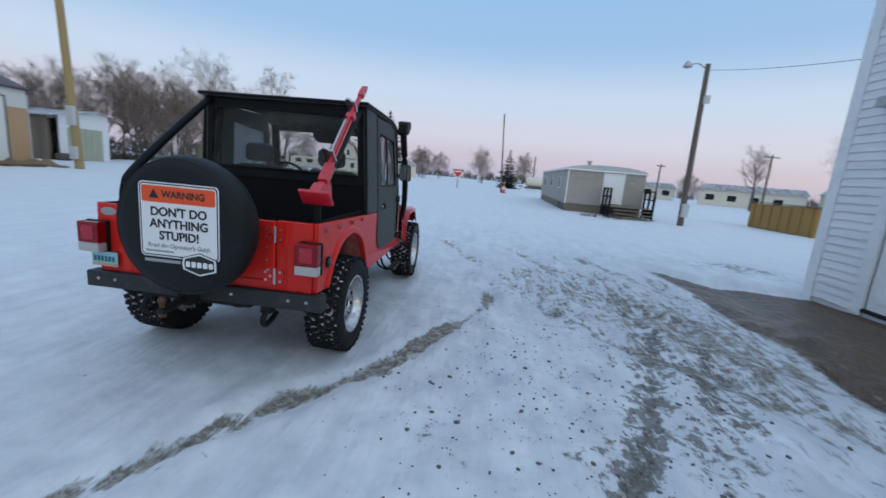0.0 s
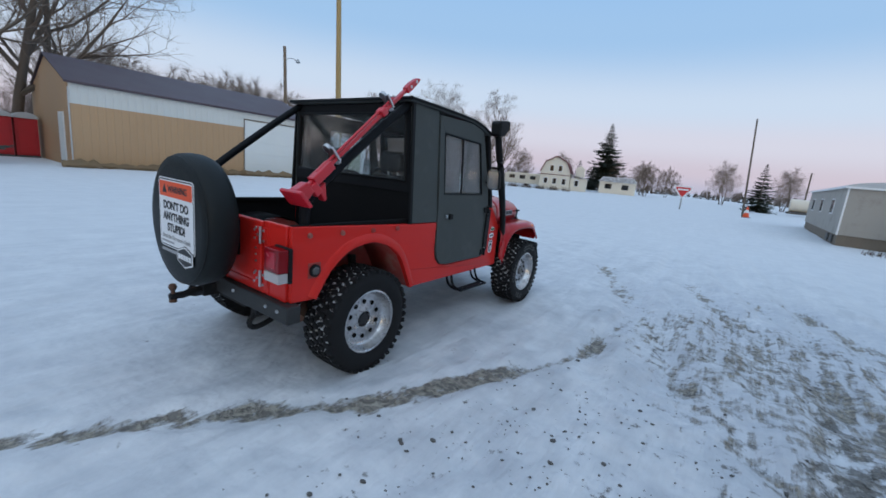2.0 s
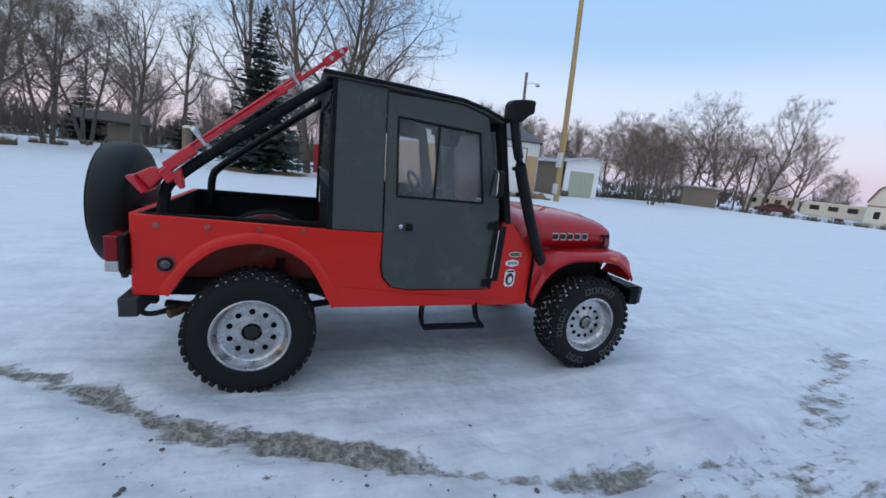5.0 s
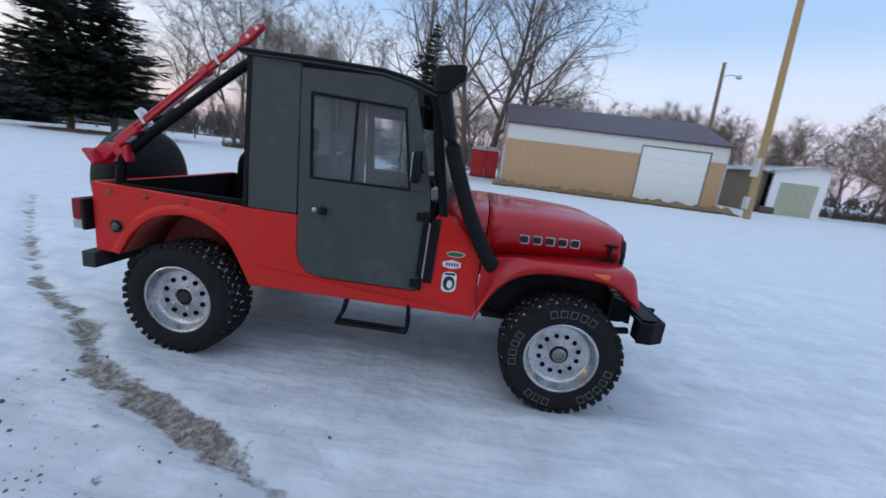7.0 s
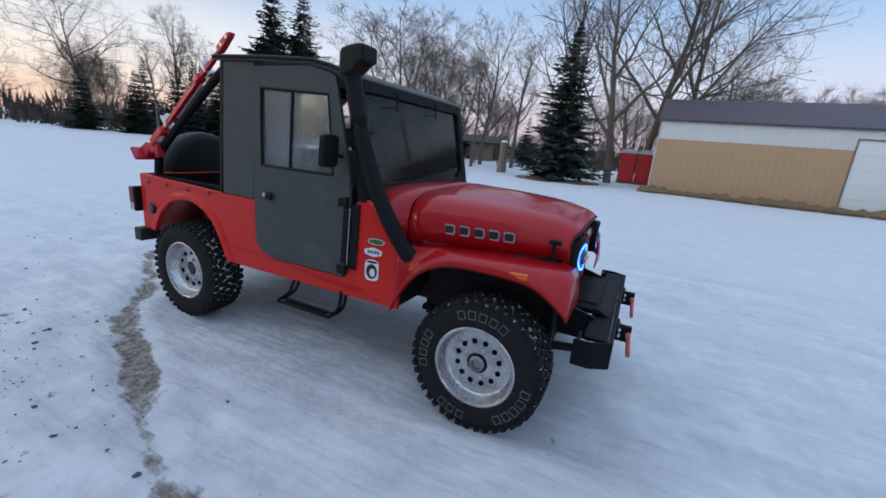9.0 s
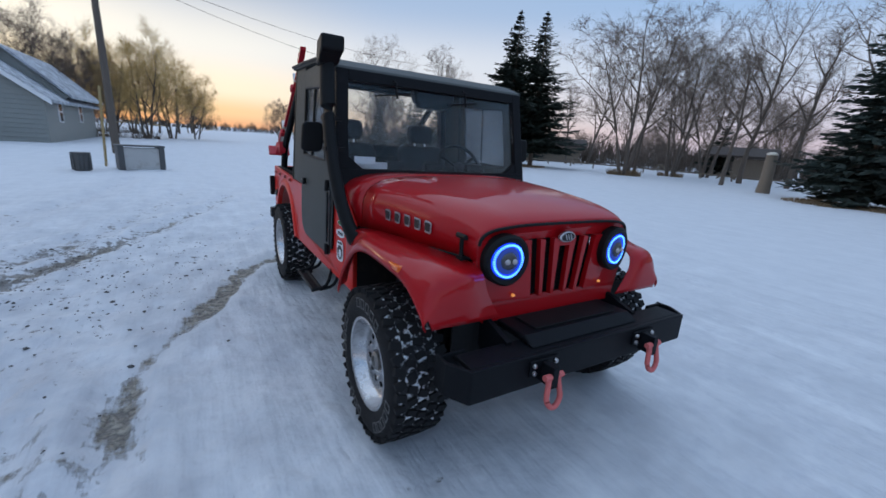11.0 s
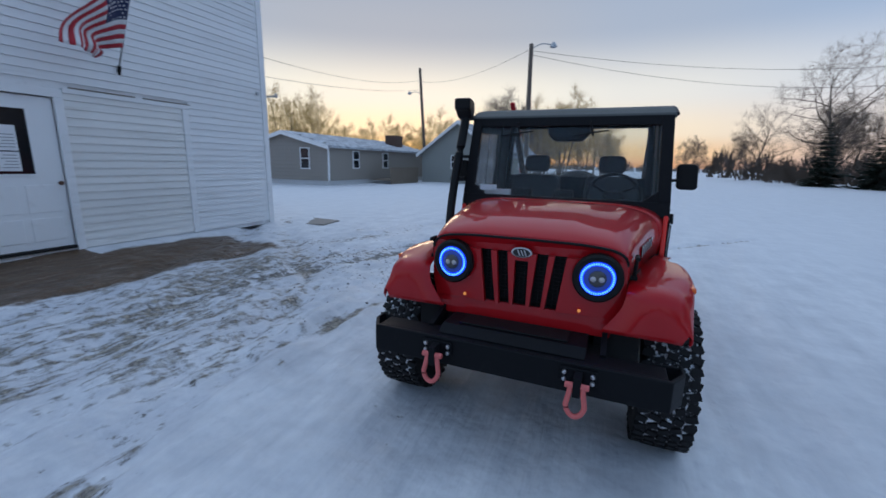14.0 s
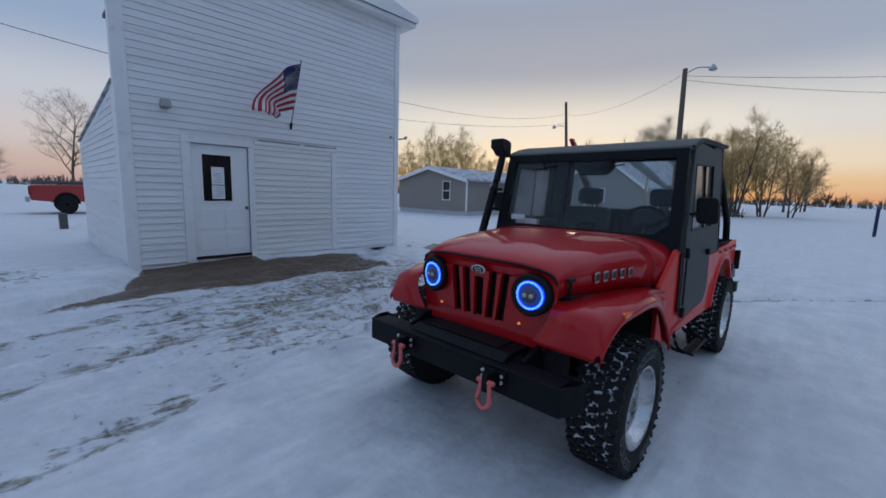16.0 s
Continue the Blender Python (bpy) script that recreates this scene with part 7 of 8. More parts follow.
panel = thing("ochre_container", "ochre painted steel waste container in the snow", "container", local((16.0, 20.8), -88))
part("container_body", prism(B(), [(0, 0.0), (4.4, 0.0), (4.4, 1.32), (0, 1.27)], "y", 0, 1.8), M_OCHRE, panel, bevel=0.03)
for k in range(7):
    part("rib", boxes(((0.25 + 0.64 * k, -0.05, 0.05), (0.33 + 0.64 * k, -0.001, 1.24))), M_OCHRE, panel)
part("lid", boxes(((-0.05, -0.05, 1.325), (4.45, 1.85, 1.36))), M_BIN, panel)


# ---- houses to the south ----
def house(name, label, m, w, d, eave, peak, wall_mat, roof_mat, windows, door_x=None, over=0.35, skirt=None):
    """A gable house: its front gable faces -y in its own coordinates."""
    h = thing(name, label, "house", m)
    lo = 0.0
    if skirt:
        part("skirting", boxes(((0.03, 0.03, -0.3), (w - 0.03, d - 0.03, 0.5))), skirt, h)
        lo = 0.5
    gable = [(0, lo), (w, lo), (w, eave), (w / 2, peak), (0, eave)]
    f = part("gable_wall", prism(B(), gable, "y", 0.0, 0.15), wall_mat, h)
    part("gable_wall", prism(B(), gable, "y", d - 0.15, d), wall_mat, h)
    for x in (0, w - 0.15):
        part("side_wall", boxes(((x, 0.15, lo), (x + 0.15, d - 0.15, eave - 0.02))), wall_mat, h)
    slope = (peak - eave) / (w / 2)
    for s in (-1, 1):
        a = w / 2 + s * (w / 2 + over)
        za = eave - over * slope
        part("roof_slope", prism(B(), [(a, za), (a, za + 0.14), (w / 2, peak + 0.14), (w / 2, peak)], "y", -over, d + over), roof_mat, h, "roof with a dusting of snow")
        part("barge_board", prism(B(), [(a, za - 0.10), (a, za + 0.13), (w / 2, peak + 0.13), (w / 2, peak - 0.10)], "y", -over - 0.03, -over - 0.003), M_TRIM, h)
    # lap siding courses
    for k in range(int((peak - lo) / 0.22)):
        z = lo + 0.22 * k
        half = w / 2 if z < eave else (peak - z) / slope
        if half > 0.3:
            part("siding_course", prism(B(), [(-0.022, z), (-0.022, z + 0.02), (-0.002, z + 0.21), (-0.002, z)], "x", w / 2 - half, w / 2 + half), wall_mat, h)
    for face, u, z, ww, hh in windows:
        t = 0.055
        if face == "front":
            fr = part("window_frame", boxes(((u, -0.06, z), (u + ww, -0.024, z + t)), ((u, -0.06, z + hh - t), (u + ww, -0.024, z + hh)), ((u, -0.06, z + t), (u + t, -0.024, z + hh - t)), ((u + ww - t, -0.06, z + t), (u + ww, -0.024, z + hh - t)), ((u + t, -0.055, z + hh / 2 - 0.03), (u + ww - t, -0.024, z + hh / 2 + 0.03))), M_TRIM, h, "white window frame")
            part("pane", boxes(((u + t, -0.04, z + t), (u + ww - t, -0.030, z + hh - t))), M_DARKGLASS, fr)
        else:
            x0, x1 = (-0.06, -0.002) if face == "left" else (w + 0.002, w + 0.06)
            xi = -0.045 if face == "left" else w + 0.045
            fr = part("window_frame", boxes(((x0, u, z), (x1, u + ww, z + t)), ((x0, u, z + hh - t), (x1, u + ww, z + hh)), ((x0, u, z + t), (x1, u + t, z + hh - t)), ((x0, u + ww - t, z + t), (x1, u + ww, z + hh - t)), ((x0, u + t, z + hh / 2 - 0.03), (x1, u + ww - t, z + hh / 2 + 0.03))), M_TRIM, h, "white window frame")
            part("pane", boxes(((xi - 0.005, u + t, z + t), (xi + 0.005, u + ww - t, z + hh - t))), M_DARKGLASS, fr)
    return h


# both turned so that their gables face the camera's ground; own x then runs to -x of the world
cottage = house("gable_house", "grey-green gable house with white windows and snowy roof", pose(13.55, -24.0, 0, 0, 0, 180), 5.9, 12.0, 2.20, 4.38, M_SIDING, M_SNOWROOF,
                [("front", 2.4, 1.05, 0.95, 1.0), ("right", 2.2, 1.0, 0.8, 1.1), ("right", 7.0, 1.0, 0.8, 1.1)])
part("upper_roof", prism(B(), [(2.2, 3.0), (2.95 + 0.9, 4.73), (5.9 + 0.5, 2.45), (5.9 + 0.5, 2.32), (2.95 + 0.9, 4.58)], "y", 3.2, 12.5), M_SNOWROOF, cottage)
part("upper_gable", prism(B(), [(2.3, 2.8), (3.85, 4.56), (6.2, 2.4), (5.9, 2.2)], "y", 3.5, 3.6), M_SIDING, cottage)
mobile = house("mobile_home", "taupe mobile home with low roof and pale skirting", pose(21.5, -14.7, -0.22, 0, 0, 180), 6.4, 13.0, 2.45, 3.25, M_TAUPE, M_SNOWROOF,
               [("front", 4.4, 1.15, 0.70, 1.25), ("right", 2.4, 1.2, 0.7, 1.1), ("right", 6.0, 1.2, 0.7, 1.1)], skirt=M_GREYROOF, over=0.25)
part("corner_trim", boxes(((6.401, -0.03, 0.5), (6.44, 0.10, 2.40))), M_TRIM, mobile)
part("chimney", boxes(((4.3, 9.9, 2.8), (5.3, 11.0, 3.75))), M_BRICKDARK, mobile, "dark brown chimney")
deck = thing("deck", "brown wooden deck with railings at the mobile home", "deck", pose(14.9, -18.7, -0.22, 0, 0, 180))
part("deck_floor", boxes(((0, 0, 0.45), (1.6, 4.0, 0.52))), M_WOOD, deck)
for k in range(17):
    part("slat", boxes(((1.60, 0.02 + 0.24 * k, 0.1), (1.63, 0.20 + 0.24 * k, 1.25))), M_WOOD, deck)
part("rail", boxes(((1.58, 0, 1.251), (1.66, 4.0, 1.31))), M_WOOD, deck)


# ---- poles, lamps and wires ----
def utility_pole(name, label, x, y, h, mat, r=0.14, lean=(0, 0), arm=None, crossarm=None, wraps=(), arm_z=None):
    p = thing(name, label, "pole", pose(x, y, 0))
    bm = B()
    tube(bm, [(0, 0, -0.3), (lean[0] * 0.5, lean[1] * 0.5, h / 2), (lean[0], lean[1], h)], [r, r * 0.85, r * 0.7], 12)
    part("shaft", bm, mat, p, smooth=60)
    if arm:
        ax, ay = arm
        k = (arm_z or h - 0.25) / h
        top = Vector((lean[0] * k, lean[1] * k, k * h))
        bm = B()
        tube(bm, curve_pts([top, top + Vector((ax * 0.5, ay * 0.5, 0.22)), top + Vector((ax, ay, 0.16))], 4), 0.028, 8)
        a = part("lamp_arm", bm, M_GALV, p, smooth=60)
        bm = B()
        lathe(bm, [(0.05, 0.14), (0.10, 0.08), (0.17, -0.04), (0.18, -0.10), (0.12, -0.13), (0.02, -0.16)], top + Vector((ax * 1.12, ay * 1.12, 0.14)), "z", 18)
        part("lamp_head", bm, M_GALV, a, "yard light head", smooth=50)
    if crossarm:
        bm = B()
        ax, ay = crossarm
        d = Vector((ax, ay, 0))
        m = Matrix.Translation((lean[0], lean[1], h - 0.35)) @ Matrix.Rotation(math.atan2(ay, ax), 4, "Z")
        box(bm, (-d.length, -0.05, -0.06), (d.length, 0.05, 0.06), m)
        c = part("crossarm", bm, M_POLEW, p)
        for k in (-0.9, -0.45, 0.45, 0.9):
            bm = B()
            tube(bm, [m @ Vector((k * d.length, 0, 0.06)), m @ Vector((k * d.length, 0, 0.18))], 0.03, 8)
            part("insulator", bm, M_GREYROOF, c)
    for z, rr, hh in wraps:
        part("meter_box", boxes(((-rr, -r - 0.14, z), (rr, -r + 0.02, z + hh))), M_GREYROOF, p, "grey meter box", bevel=0.01)
    return p


def wire(a, b, sag, r=0.008):
    a, b = Vector(a), Vector(b)
    pts = [a.lerp(b, s) + Vector((0, 0, -4 * sag * s * (1 - s))) for s in np.linspace(0, 1, 15)]
    bm = B()
    tube(bm, pts, r, 5)
    return tagged(part("overhead_wire", bm, M_CHASSIS), "thin dark overhead wire sagging between poles", "wire", "overhead wires")


utility_pole("utility_pole", "brown wooden pole with a yard light, leaning slightly", 10.6, 16.5, 6.94, M_POLEW, 0.14, (-0.10, 0.04), (-0.80, -0.15), wraps=((0.40, 0.13, 0.6), (5.3, 0.11, 0.32)))
utility_pole("utility_pole", "grey wooden pole with a yard light over the yard", 4.3, -18.0, 7.62, M_POLEW, 0.15, (0.1, 0.0), (-1.0, -0.1))
utility_pole("utility_pole", "brown wooden pole leaning beside the gable house", 15.7, -29.3, 9.6, M_POLEW, 0.16, (0.9, -0.3), (1.0, 0.1), arm_z=7.4)
utility_pole("utility_pole", "tall yellow wooden pole with a meter box", -19.6, 16.45, 13.5, M_POLEY, 0.20, (-0.35, -0.35), wraps=((2.2, 0.21, 0.95), (0.5, 0.17, 0.65)))
utility_pole("utility_pole", "wooden pole with a yard light behind the shed", -27.5, 17.65, 9.55, M_WOOD, 0.16, (0.0, -0.35), (0.1, 0.95), arm_z=8.6)
utility_pole("utility_pole", "slim grey pole by the open field", 3.1, 39.0, 7.65, M_POLEW, 0.08, (-0.50, 0))
utility_pole("utility_pole", "distant power pole with a crossarm", 39.0, 57.0, 7.6, M_POLEW, 0.16, crossarm=(1.1, 0.2))
utility_pole("utility_pole", "distant power pole with a crossarm", 27.0, 62.0, 5.6, M_POLEW, 0.14, crossarm=(0.7, 0.2))
utility_pole("utility_pole", "distant power pole with a crossarm", -34.0, 56.0, 7.4, M_POLEW, 0.15, crossarm=(1.0, 0.3))
utility_pole("utility_pole", "distant pole against the sunset", 3.2, -66.0, 5.2, M_POLEW, 0.16)
utility_pole("utility_pole", "distant pole against the sunset", 1.5, -78.0, 6.0, M_POLEW, 0.18, crossarm=(0.5, 0.2))
utility_pole("utility_pole", "far pole on the skyline", 12.0, 95.0, 7.0, M_POLEW, 0.16)
wire((10.52, 16.53, 6.7), (12.0, 2.3, 4.6), 0.35)
wire((4.4, -18.0, 7.4), (16.5, -29.6, 8.5), 0.6)
wire((4.4, -18.0, 7.3), (-23.0, -34.0, 9.0), 1.0, 0.010)
wire((4.4, -18.0, 7.1), (-23.0, -36.0, 8.2), 1.3, 0.010)
wire((16.5, -29.6, 8.6), (12.1, -1.6, 5.3), 0.9)
wire((16.4, -29.6, 7.8), (12.1, -1.6, 4.2), 0.5)
wire((3.2, -66, 5.1), (1.5, -78, 5.8), 0.5)

# service box, bin and posts beside the near pole
sb = thing("service_cabinet", "low dark framed cabinet with a stained white panel", "cabinet", pose(3.36, -10.8, 0, 0, 0, 198))
part("cabinet_body", boxes(((0.14, 0, 0), (1.0, 0.35, 0.62))), M_BOXP, sb)
for x in (0.0, 1.0):
    part("end_post", boxes(((x, -0.03, -0.05), (x + 0.14, 0.38, 0.66))), M_BIN, sb)
part("top_board", boxes(((-0.02, -0.05, 0.661), (1.16, 0.40, 0.70))), M_BIN, sb)
bn = thing("waste_bin", "small dark grey ribbed waste bin in the snow", "bin", pose(4.1, -10.35, 0, 0, 0, 30))
bm = B()
lathe(bm, [(0.17, 0.0), (0.20, 0.44), (0.215, 0.45), (0.215, 0.48), (0.03, 0.49)], (0, 0, 0), "z", 20)
part("bin_body", bm, M_BIN, bn, smooth=40)
for k in range(10):
    a = 2 * math.pi * k / 10
    part("rib", box(B(), (-0.012, 0.185, 0.02), (0.012, 0.215, 0.43), Matrix.Rotation(a, 4, "Z")), M_BIN, bn)
gp = thing("guy_wire_guard", "yellow plastic guy wire guard by the pole", "guard", pose(3.8, -11.8, 0))
part("guard_tube", tube(B(), [(0, 0, 0), (-0.06, -0.15, 2.3)], 0.035, 8), M_POLEY, gp, smooth=50)
bp = thing("marker_post", "dark blue marker post in the snow", "post", pose(-2.95, -21.8, 0))
part("post_shaft", boxes(((-0.06, -0.04, -0.1), (0.06, 0.04, 1.28))), M_BLUEFLAG, bp, bevel=0.01)
sp = thing("meter_post", "small grey post standing in the snow", "post", pose(15.8, 3.7, 0))
part("post_shaft", boxes(((-0.14, -0.10, -0.1), (0.14, 0.10, 0.48))), M_BIN, sp, bevel=0.02)
cone = thing("traffic_cone", "faded orange and white traffic cone", "cone", pose(3.3, 37.9, 0))
part("cone_body", lathe(B(), [(0.22, 0.04), (0.14, 0.4), (0.05, 0.85), (0.03, 0.87)], (0, 0, 0), "z", 14), M_ORANGE, cone, smooth=40)
part("cone_base", boxes(((-0.3, -0.3, 0), (0.3, 0.3, 0.039))), M_BIN, cone)
part("cone_band", lathe(B(), [(0.148, 0.38), (0.10, 0.62)], (0, 0, 0), "z", 14), M_WHITE, cone, smooth=40)


# ---- red pickup beyond the building ----
pk = thing("pickup_truck", "red pickup truck with a dark bed cover, parked in snow", "truck", pose(24.4, 4.25, 0, 0, 0, 180) @ Matrix.Diagonal((1.05, 1.0, 1.14, 1)))
side = [(0.0, 0.55), (0.0, 1.12), (2.2, 1.16), (2.25, 1.20), (3.0, 1.85), (4.0, 1.85), (4.5, 1.25), (5.6, 1.15), (5.75, 0.95), (5.75, 0.5), (5.2, 0.45), (0.5, 0.5)]
part("truck_body", prism(B(), side, "x", -0.95, 0.95), M_TRUCK, pk, bevel=0.05)
part("bed_cover", boxes(((-0.88, 0.08, 1.165), (0.88, 2.15, 1.30))), M_BIN, pk, bevel=0.04)
for s in (-1, 1):
    part("side_window", prism(B(), [(2.5, 1.28), (3.05, 1.78), (3.95, 1.78), (4.35, 1.30)], "x", s * 0.951, s * 0.957), M_DARKGLASS, pk)
    for y in (1.15, 4.85):
        w = part("tyre", lathe(B(), [(0.22, -0.12), (0.34, -0.13), (0.37, -0.09), (0.37, 0.09), (0.34, 0.13), (0.22, 0.12)], (s * 0.86, y, 0.37), "x", 28), M_RUBBER, pk, smooth=40)
        part("rim", lathe(B(), [(0.22, 0.06), (0.20, 0.10), (0.05, 0.12)], (s * 0.86, y, 0.37), "x", 20, s), M_RIM, w, smooth=40)
        # flat black half disc, stands for the shade in the wheel opening
        part("arch", prism(B(), [(y + 0.46 * math.cos(a), 0.40 + 0.46 * math.sin(a)) for a in np.linspace(0, math.pi, 12)], "x", s * 0.951, s * 0.955), M_BLACK, pk)
    part("tail_light", boxes(((s * 0.80, -0.03, 0.72), (s * 0.94, -0.002, 1.05))), M_LENS_RED, pk)
part("rear_bumper", boxes(((-0.92, -0.16, 0.48), (0.92, -0.02, 0.66))), M_GALV, pk, bevel=0.02)


# ---- far side: farmhouse, caravans, sign ----
fh = thing("farmhouse", "cream gambrel-roofed farmhouse with a maroon roof", "house", pose(-25.9, 65.4, 0, 0, 0, 15) @ Matrix.Scale(0.82, 4))
gam = [(0, 0), (6.1, 0), (6.1, 3.4), (5.2, 5.5), (3.05, 6.7), (0.9, 5.5), (0, 3.4)]
part("gambrel_wall", prism(B(), gam, "y", 0, 7.0), M_FARWHITE, fh)
for p, q in zip(gam[2:], gam[3:]):
    d = Vector((q[0] - p[0], q[1] - p[1])).normalized()
    nrm = Vector((d.y, -d.x)) * 0.18
    part("roof_slope", prism(B(), [p, q, (q[0] + nrm.x, q[1] + nrm.y), (p[0] + nrm.x, p[1] + nrm.y)], "y", -0.3, 7.3), M_MAROON, fh)
part("porch_wing", boxes(((6.2, 0.4, 0), (9.4, 5, 2.6))), M_FARWHITE, fh)
part("porch_roof", prism(B(), [(6.15, 3.3), (6.15, 3.2), (9.7, 2.5), (9.7, 2.65)], "y", 0.1, 5.3), M_SNOWROOF, fh)
part("dormer", prism(B(), [(7.0, 2.7), (8.7, 2.7), (8.7, 4.6), (7.85, 5.3), (7.0, 4.6)], "y", 1.6, 5.0), M_FARWHITE, fh)
part("lower_shade", boxes(((0.01, -0.06, 2.9), (6.09, -0.002, 3.05))), M_MAROON, fh, "dark maroon trim board")
for x, z in ((1.8, 3.6), (3.5, 3.6), (0.8, 1.0), (2.6, 1.0), (4.5, 1.0), (7.0, 0.9)):
    y = 0.39 if x > 6.2 else -0.012
    fr = part("window_frame", boxes(((x, y - 0.05, z), (x + 0.9, y - 0.001, z + 1.35))), M_TRIM, fh)
    part("pane", boxes(((x + 0.1, y - 0.07, z + 0.12), (x + 0.8, y - 0.051, z + 1.23))), M_DARKGLASS, fr)

cv = thing("caravan", "long cream caravan with a row of windows", "caravan", pose(-38.0, 61.9, 0, 0, 0, 30), "caravans")
part("caravan_body", prism(B(), [(0, 0.5), (0.4, 0.4), (5.6, 0.4), (6.0, 0.6), (6.0, 2.3), (5.7, 2.5), (0.4, 2.5), (0, 2.2)], "y", 0, 2.4), M_FARWHITE, cv, bevel=0.08)
for x in (0.6, 2.0, 3.4, 4.8):
    part("window_pane", boxes(((x, -0.03, 1.35), (x + 0.75, -0.002, 2.05))), M_DARKGLASS, cv)
part("wheel", lathe(B(), [(0.33, -0.1), (0.35, 0.0), (0.33, 0.1)], (3.0, 0.12, 0.33), "y", 18), M_RUBBER, cv)
copy_thing(cv, pose(-33.0, 66.0, 0, 0, 0, 27) @ Matrix.Diagonal((1.35, 1, 0.92, 1)))
car = thing("parked_car", "dark red parked car by the caravans", "car", pose(-35.0, 59.6, 0, 0, 0, 28))
part("car_body", prism(B(), [(0, 0.35), (0, 0.8), (0.9, 0.95), (1.5, 1.4), (3.0, 1.4), (3.6, 0.95), (4.3, 0.8), (4.3, 0.35)], "y", 0, 1.7), M_MAROON, car, bevel=0.06)
for x in (0.85, 3.45):
    part("wheel", lathe(B(), [(0.30, -0.1), (0.32, 0.0), (0.30, 0.1)], (x, 0.05, 0.32), "y", 18), M_RUBBER, car)
part("window_pane", prism(B(), [(1.15, 0.98), (1.6, 1.33), (2.95, 1.33), (3.4, 0.98)], "y", -0.012, -0.002), M_DARKGLASS, car)

hut = thing("far_shed", "brown hut at the edge of the far trees", "shed", pose(-42.0, 52.0, 0, 0, 0, -38))
part("hut_wall", boxes(((0, 0, 0), (7.0, 4.0, 2.4))), M_WOOD, hut)
part("hut_roof", prism(B(), [(-0.3, 2.4), (7.3, 2.4), (7.3, 2.6), (-0.3, 2.6)], "y", -0.3, 4.3), M_SNOWROOF, hut)
for x in (1.0, 4.4):
    part("window_pane", boxes(((x, -0.03, 1.0), (x + 1.1, -0.002, 1.8))), M_TRIM, hut)
sg = thing("road_sign", "red and white inverted triangular roadside sign", "sign", pose(-1.45, 39.3, 0, 0, 0, 0) @ Matrix.Scale(0.48, 4))
part("sign_post", boxes(((-0.12, 0, 0), (0.12, 0.2, 2.3))), M_GALV, sg)
part("sign_face", prism(B(), [(-1.45, 4.2), (1.45, 4.2), (1.45, 3.7), (0.25, 2.1), (-0.25, 2.1), (-1.45, 3.7)], "y", -0.1, 0.1), M_WHITE, sg)
part("sign_inset", prism(B(), [(-1.2, 4.0), (1.2, 4.0), (1.15, 3.7), (0.1, 2.35), (-0.1, 2.35), (-1.15, 3.7)], "y", -0.13, -0.101), M_SIGNRED, sg)
part("sign_bar", boxes(((-0.85, -0.16, 3.45), (0.85, -0.131, 3.72))), M_WHITE, sg)
tk = thing("fuel_tank", "white tank on a flat trailer at the field's edge", "tank", pose(7.6, 62, 0))
part("tank_body", tube(B(), [(0, 0, 1.2), (3.0, 0, 1.2)], 0.75, 16), M_FARWHITE, tk, smooth=50)
part("tank_frame", boxes(((-0.2, -0.8, 0.2), (5.0, 0.8, 0.44))), M_BIN, tk)
for x0, y0, w, h, ang, mat, lab in ((37, 70, 14, 2.6, -25, M_FARWHITE, "low white far building"), (50, 62, 10, 3.0, -35, M_OLIVE, "low pale olive far building"), (30, 78, 6, 2.2, -20, M_FARWHITE, "low white far building"), (-19.6, 79.4, 6.4, 2.2, 14, M_FARWHITE, "low white far building")):
    fb = thing("far_building", lab + " with a snowy roof", "building", pose(x0, y0, 0, 0, 0, ang))
    part("wall", boxes(((0, 0, -0.2), (w, 5, h))), mat, fb)
    part("roof", prism(B(), [(-0.3, h), (w + 0.3, h), (w - 0.5, h + 0.9), (0.5, h + 0.9)], "y", -0.3, 5.3), M_SNOWROOF, fb)
    for k in range(int(w / 3)):
        part("window_pane", boxes(((1 + 3 * k, -0.04, 0.9), (2.2 + 3 * k, -0.002, 1.8))), M_DARKGLASS, fb)


# ---- picnic shelters, tables and the low rail in the park ----
M_BROWNROOF = surface("brown_shingle", (0.060, 0.045, 0.038), 0.85, 0, 0.25, 2.0, 40, 0.2)


def shelter(m, w):
    s = thing("picnic_shelter", "open picnic shelter with a brown shallow roof", "shelter", m, "picnic shelters")
    for x in (0.3, w / 2, w - 0.3):
        for y in (0.3, 4.7):
            part("post", boxes(((x - 0.09, y - 0.09, 0), (x + 0.09, y + 0.09, 2.2))), M_WOOD, s)
    for a in (-0.5, 5.5):
        part("roof_slope", prism(B(), [(a, 2.10), (a, 2.25), (2.5, 3.15), (2.5, 3.0)], "x", -0.5, w + 0.5), M_BROWNROOF, s)
    part("back_board", boxes(((0.3, 4.72, 0.0), (w * 0.6, 4.80, 1.9))), M_WOOD, s)
    return s


shelter(pose(-51.5, -15.8, 0, 0, 0, -72), 5)
shelter(pose(-46.0, -37.0, 0, 0, 0, -48), 9)
tab = thing("picnic_table", "dark picnic table standing in snow", "table", pose(-40.5, -15.0, 0, 0, 0, 20), "picnic tables")
part("tabletop", boxes(((-0.9, -0.38, 0.70), (0.9, 0.38, 0.75))), M_WOOD, tab)
for y in (-0.75, 0.60):
    part("bench", boxes(((-0.9, y, 0.42), (0.9, y + 0.15, 0.46))), M_WOOD, tab)
for x in (-0.65, 0.65):
    part("leg_frame", prism(B(), [(-0.75, 0), (-0.65, 0), (-0.15, 0.695), (0.15, 0.695), (0.65, 0), (0.75, 0), (0.3, 0.695), (-0.3, 0.695)], "x", x - 0.04, x + 0.04), M_WOOD, tab)
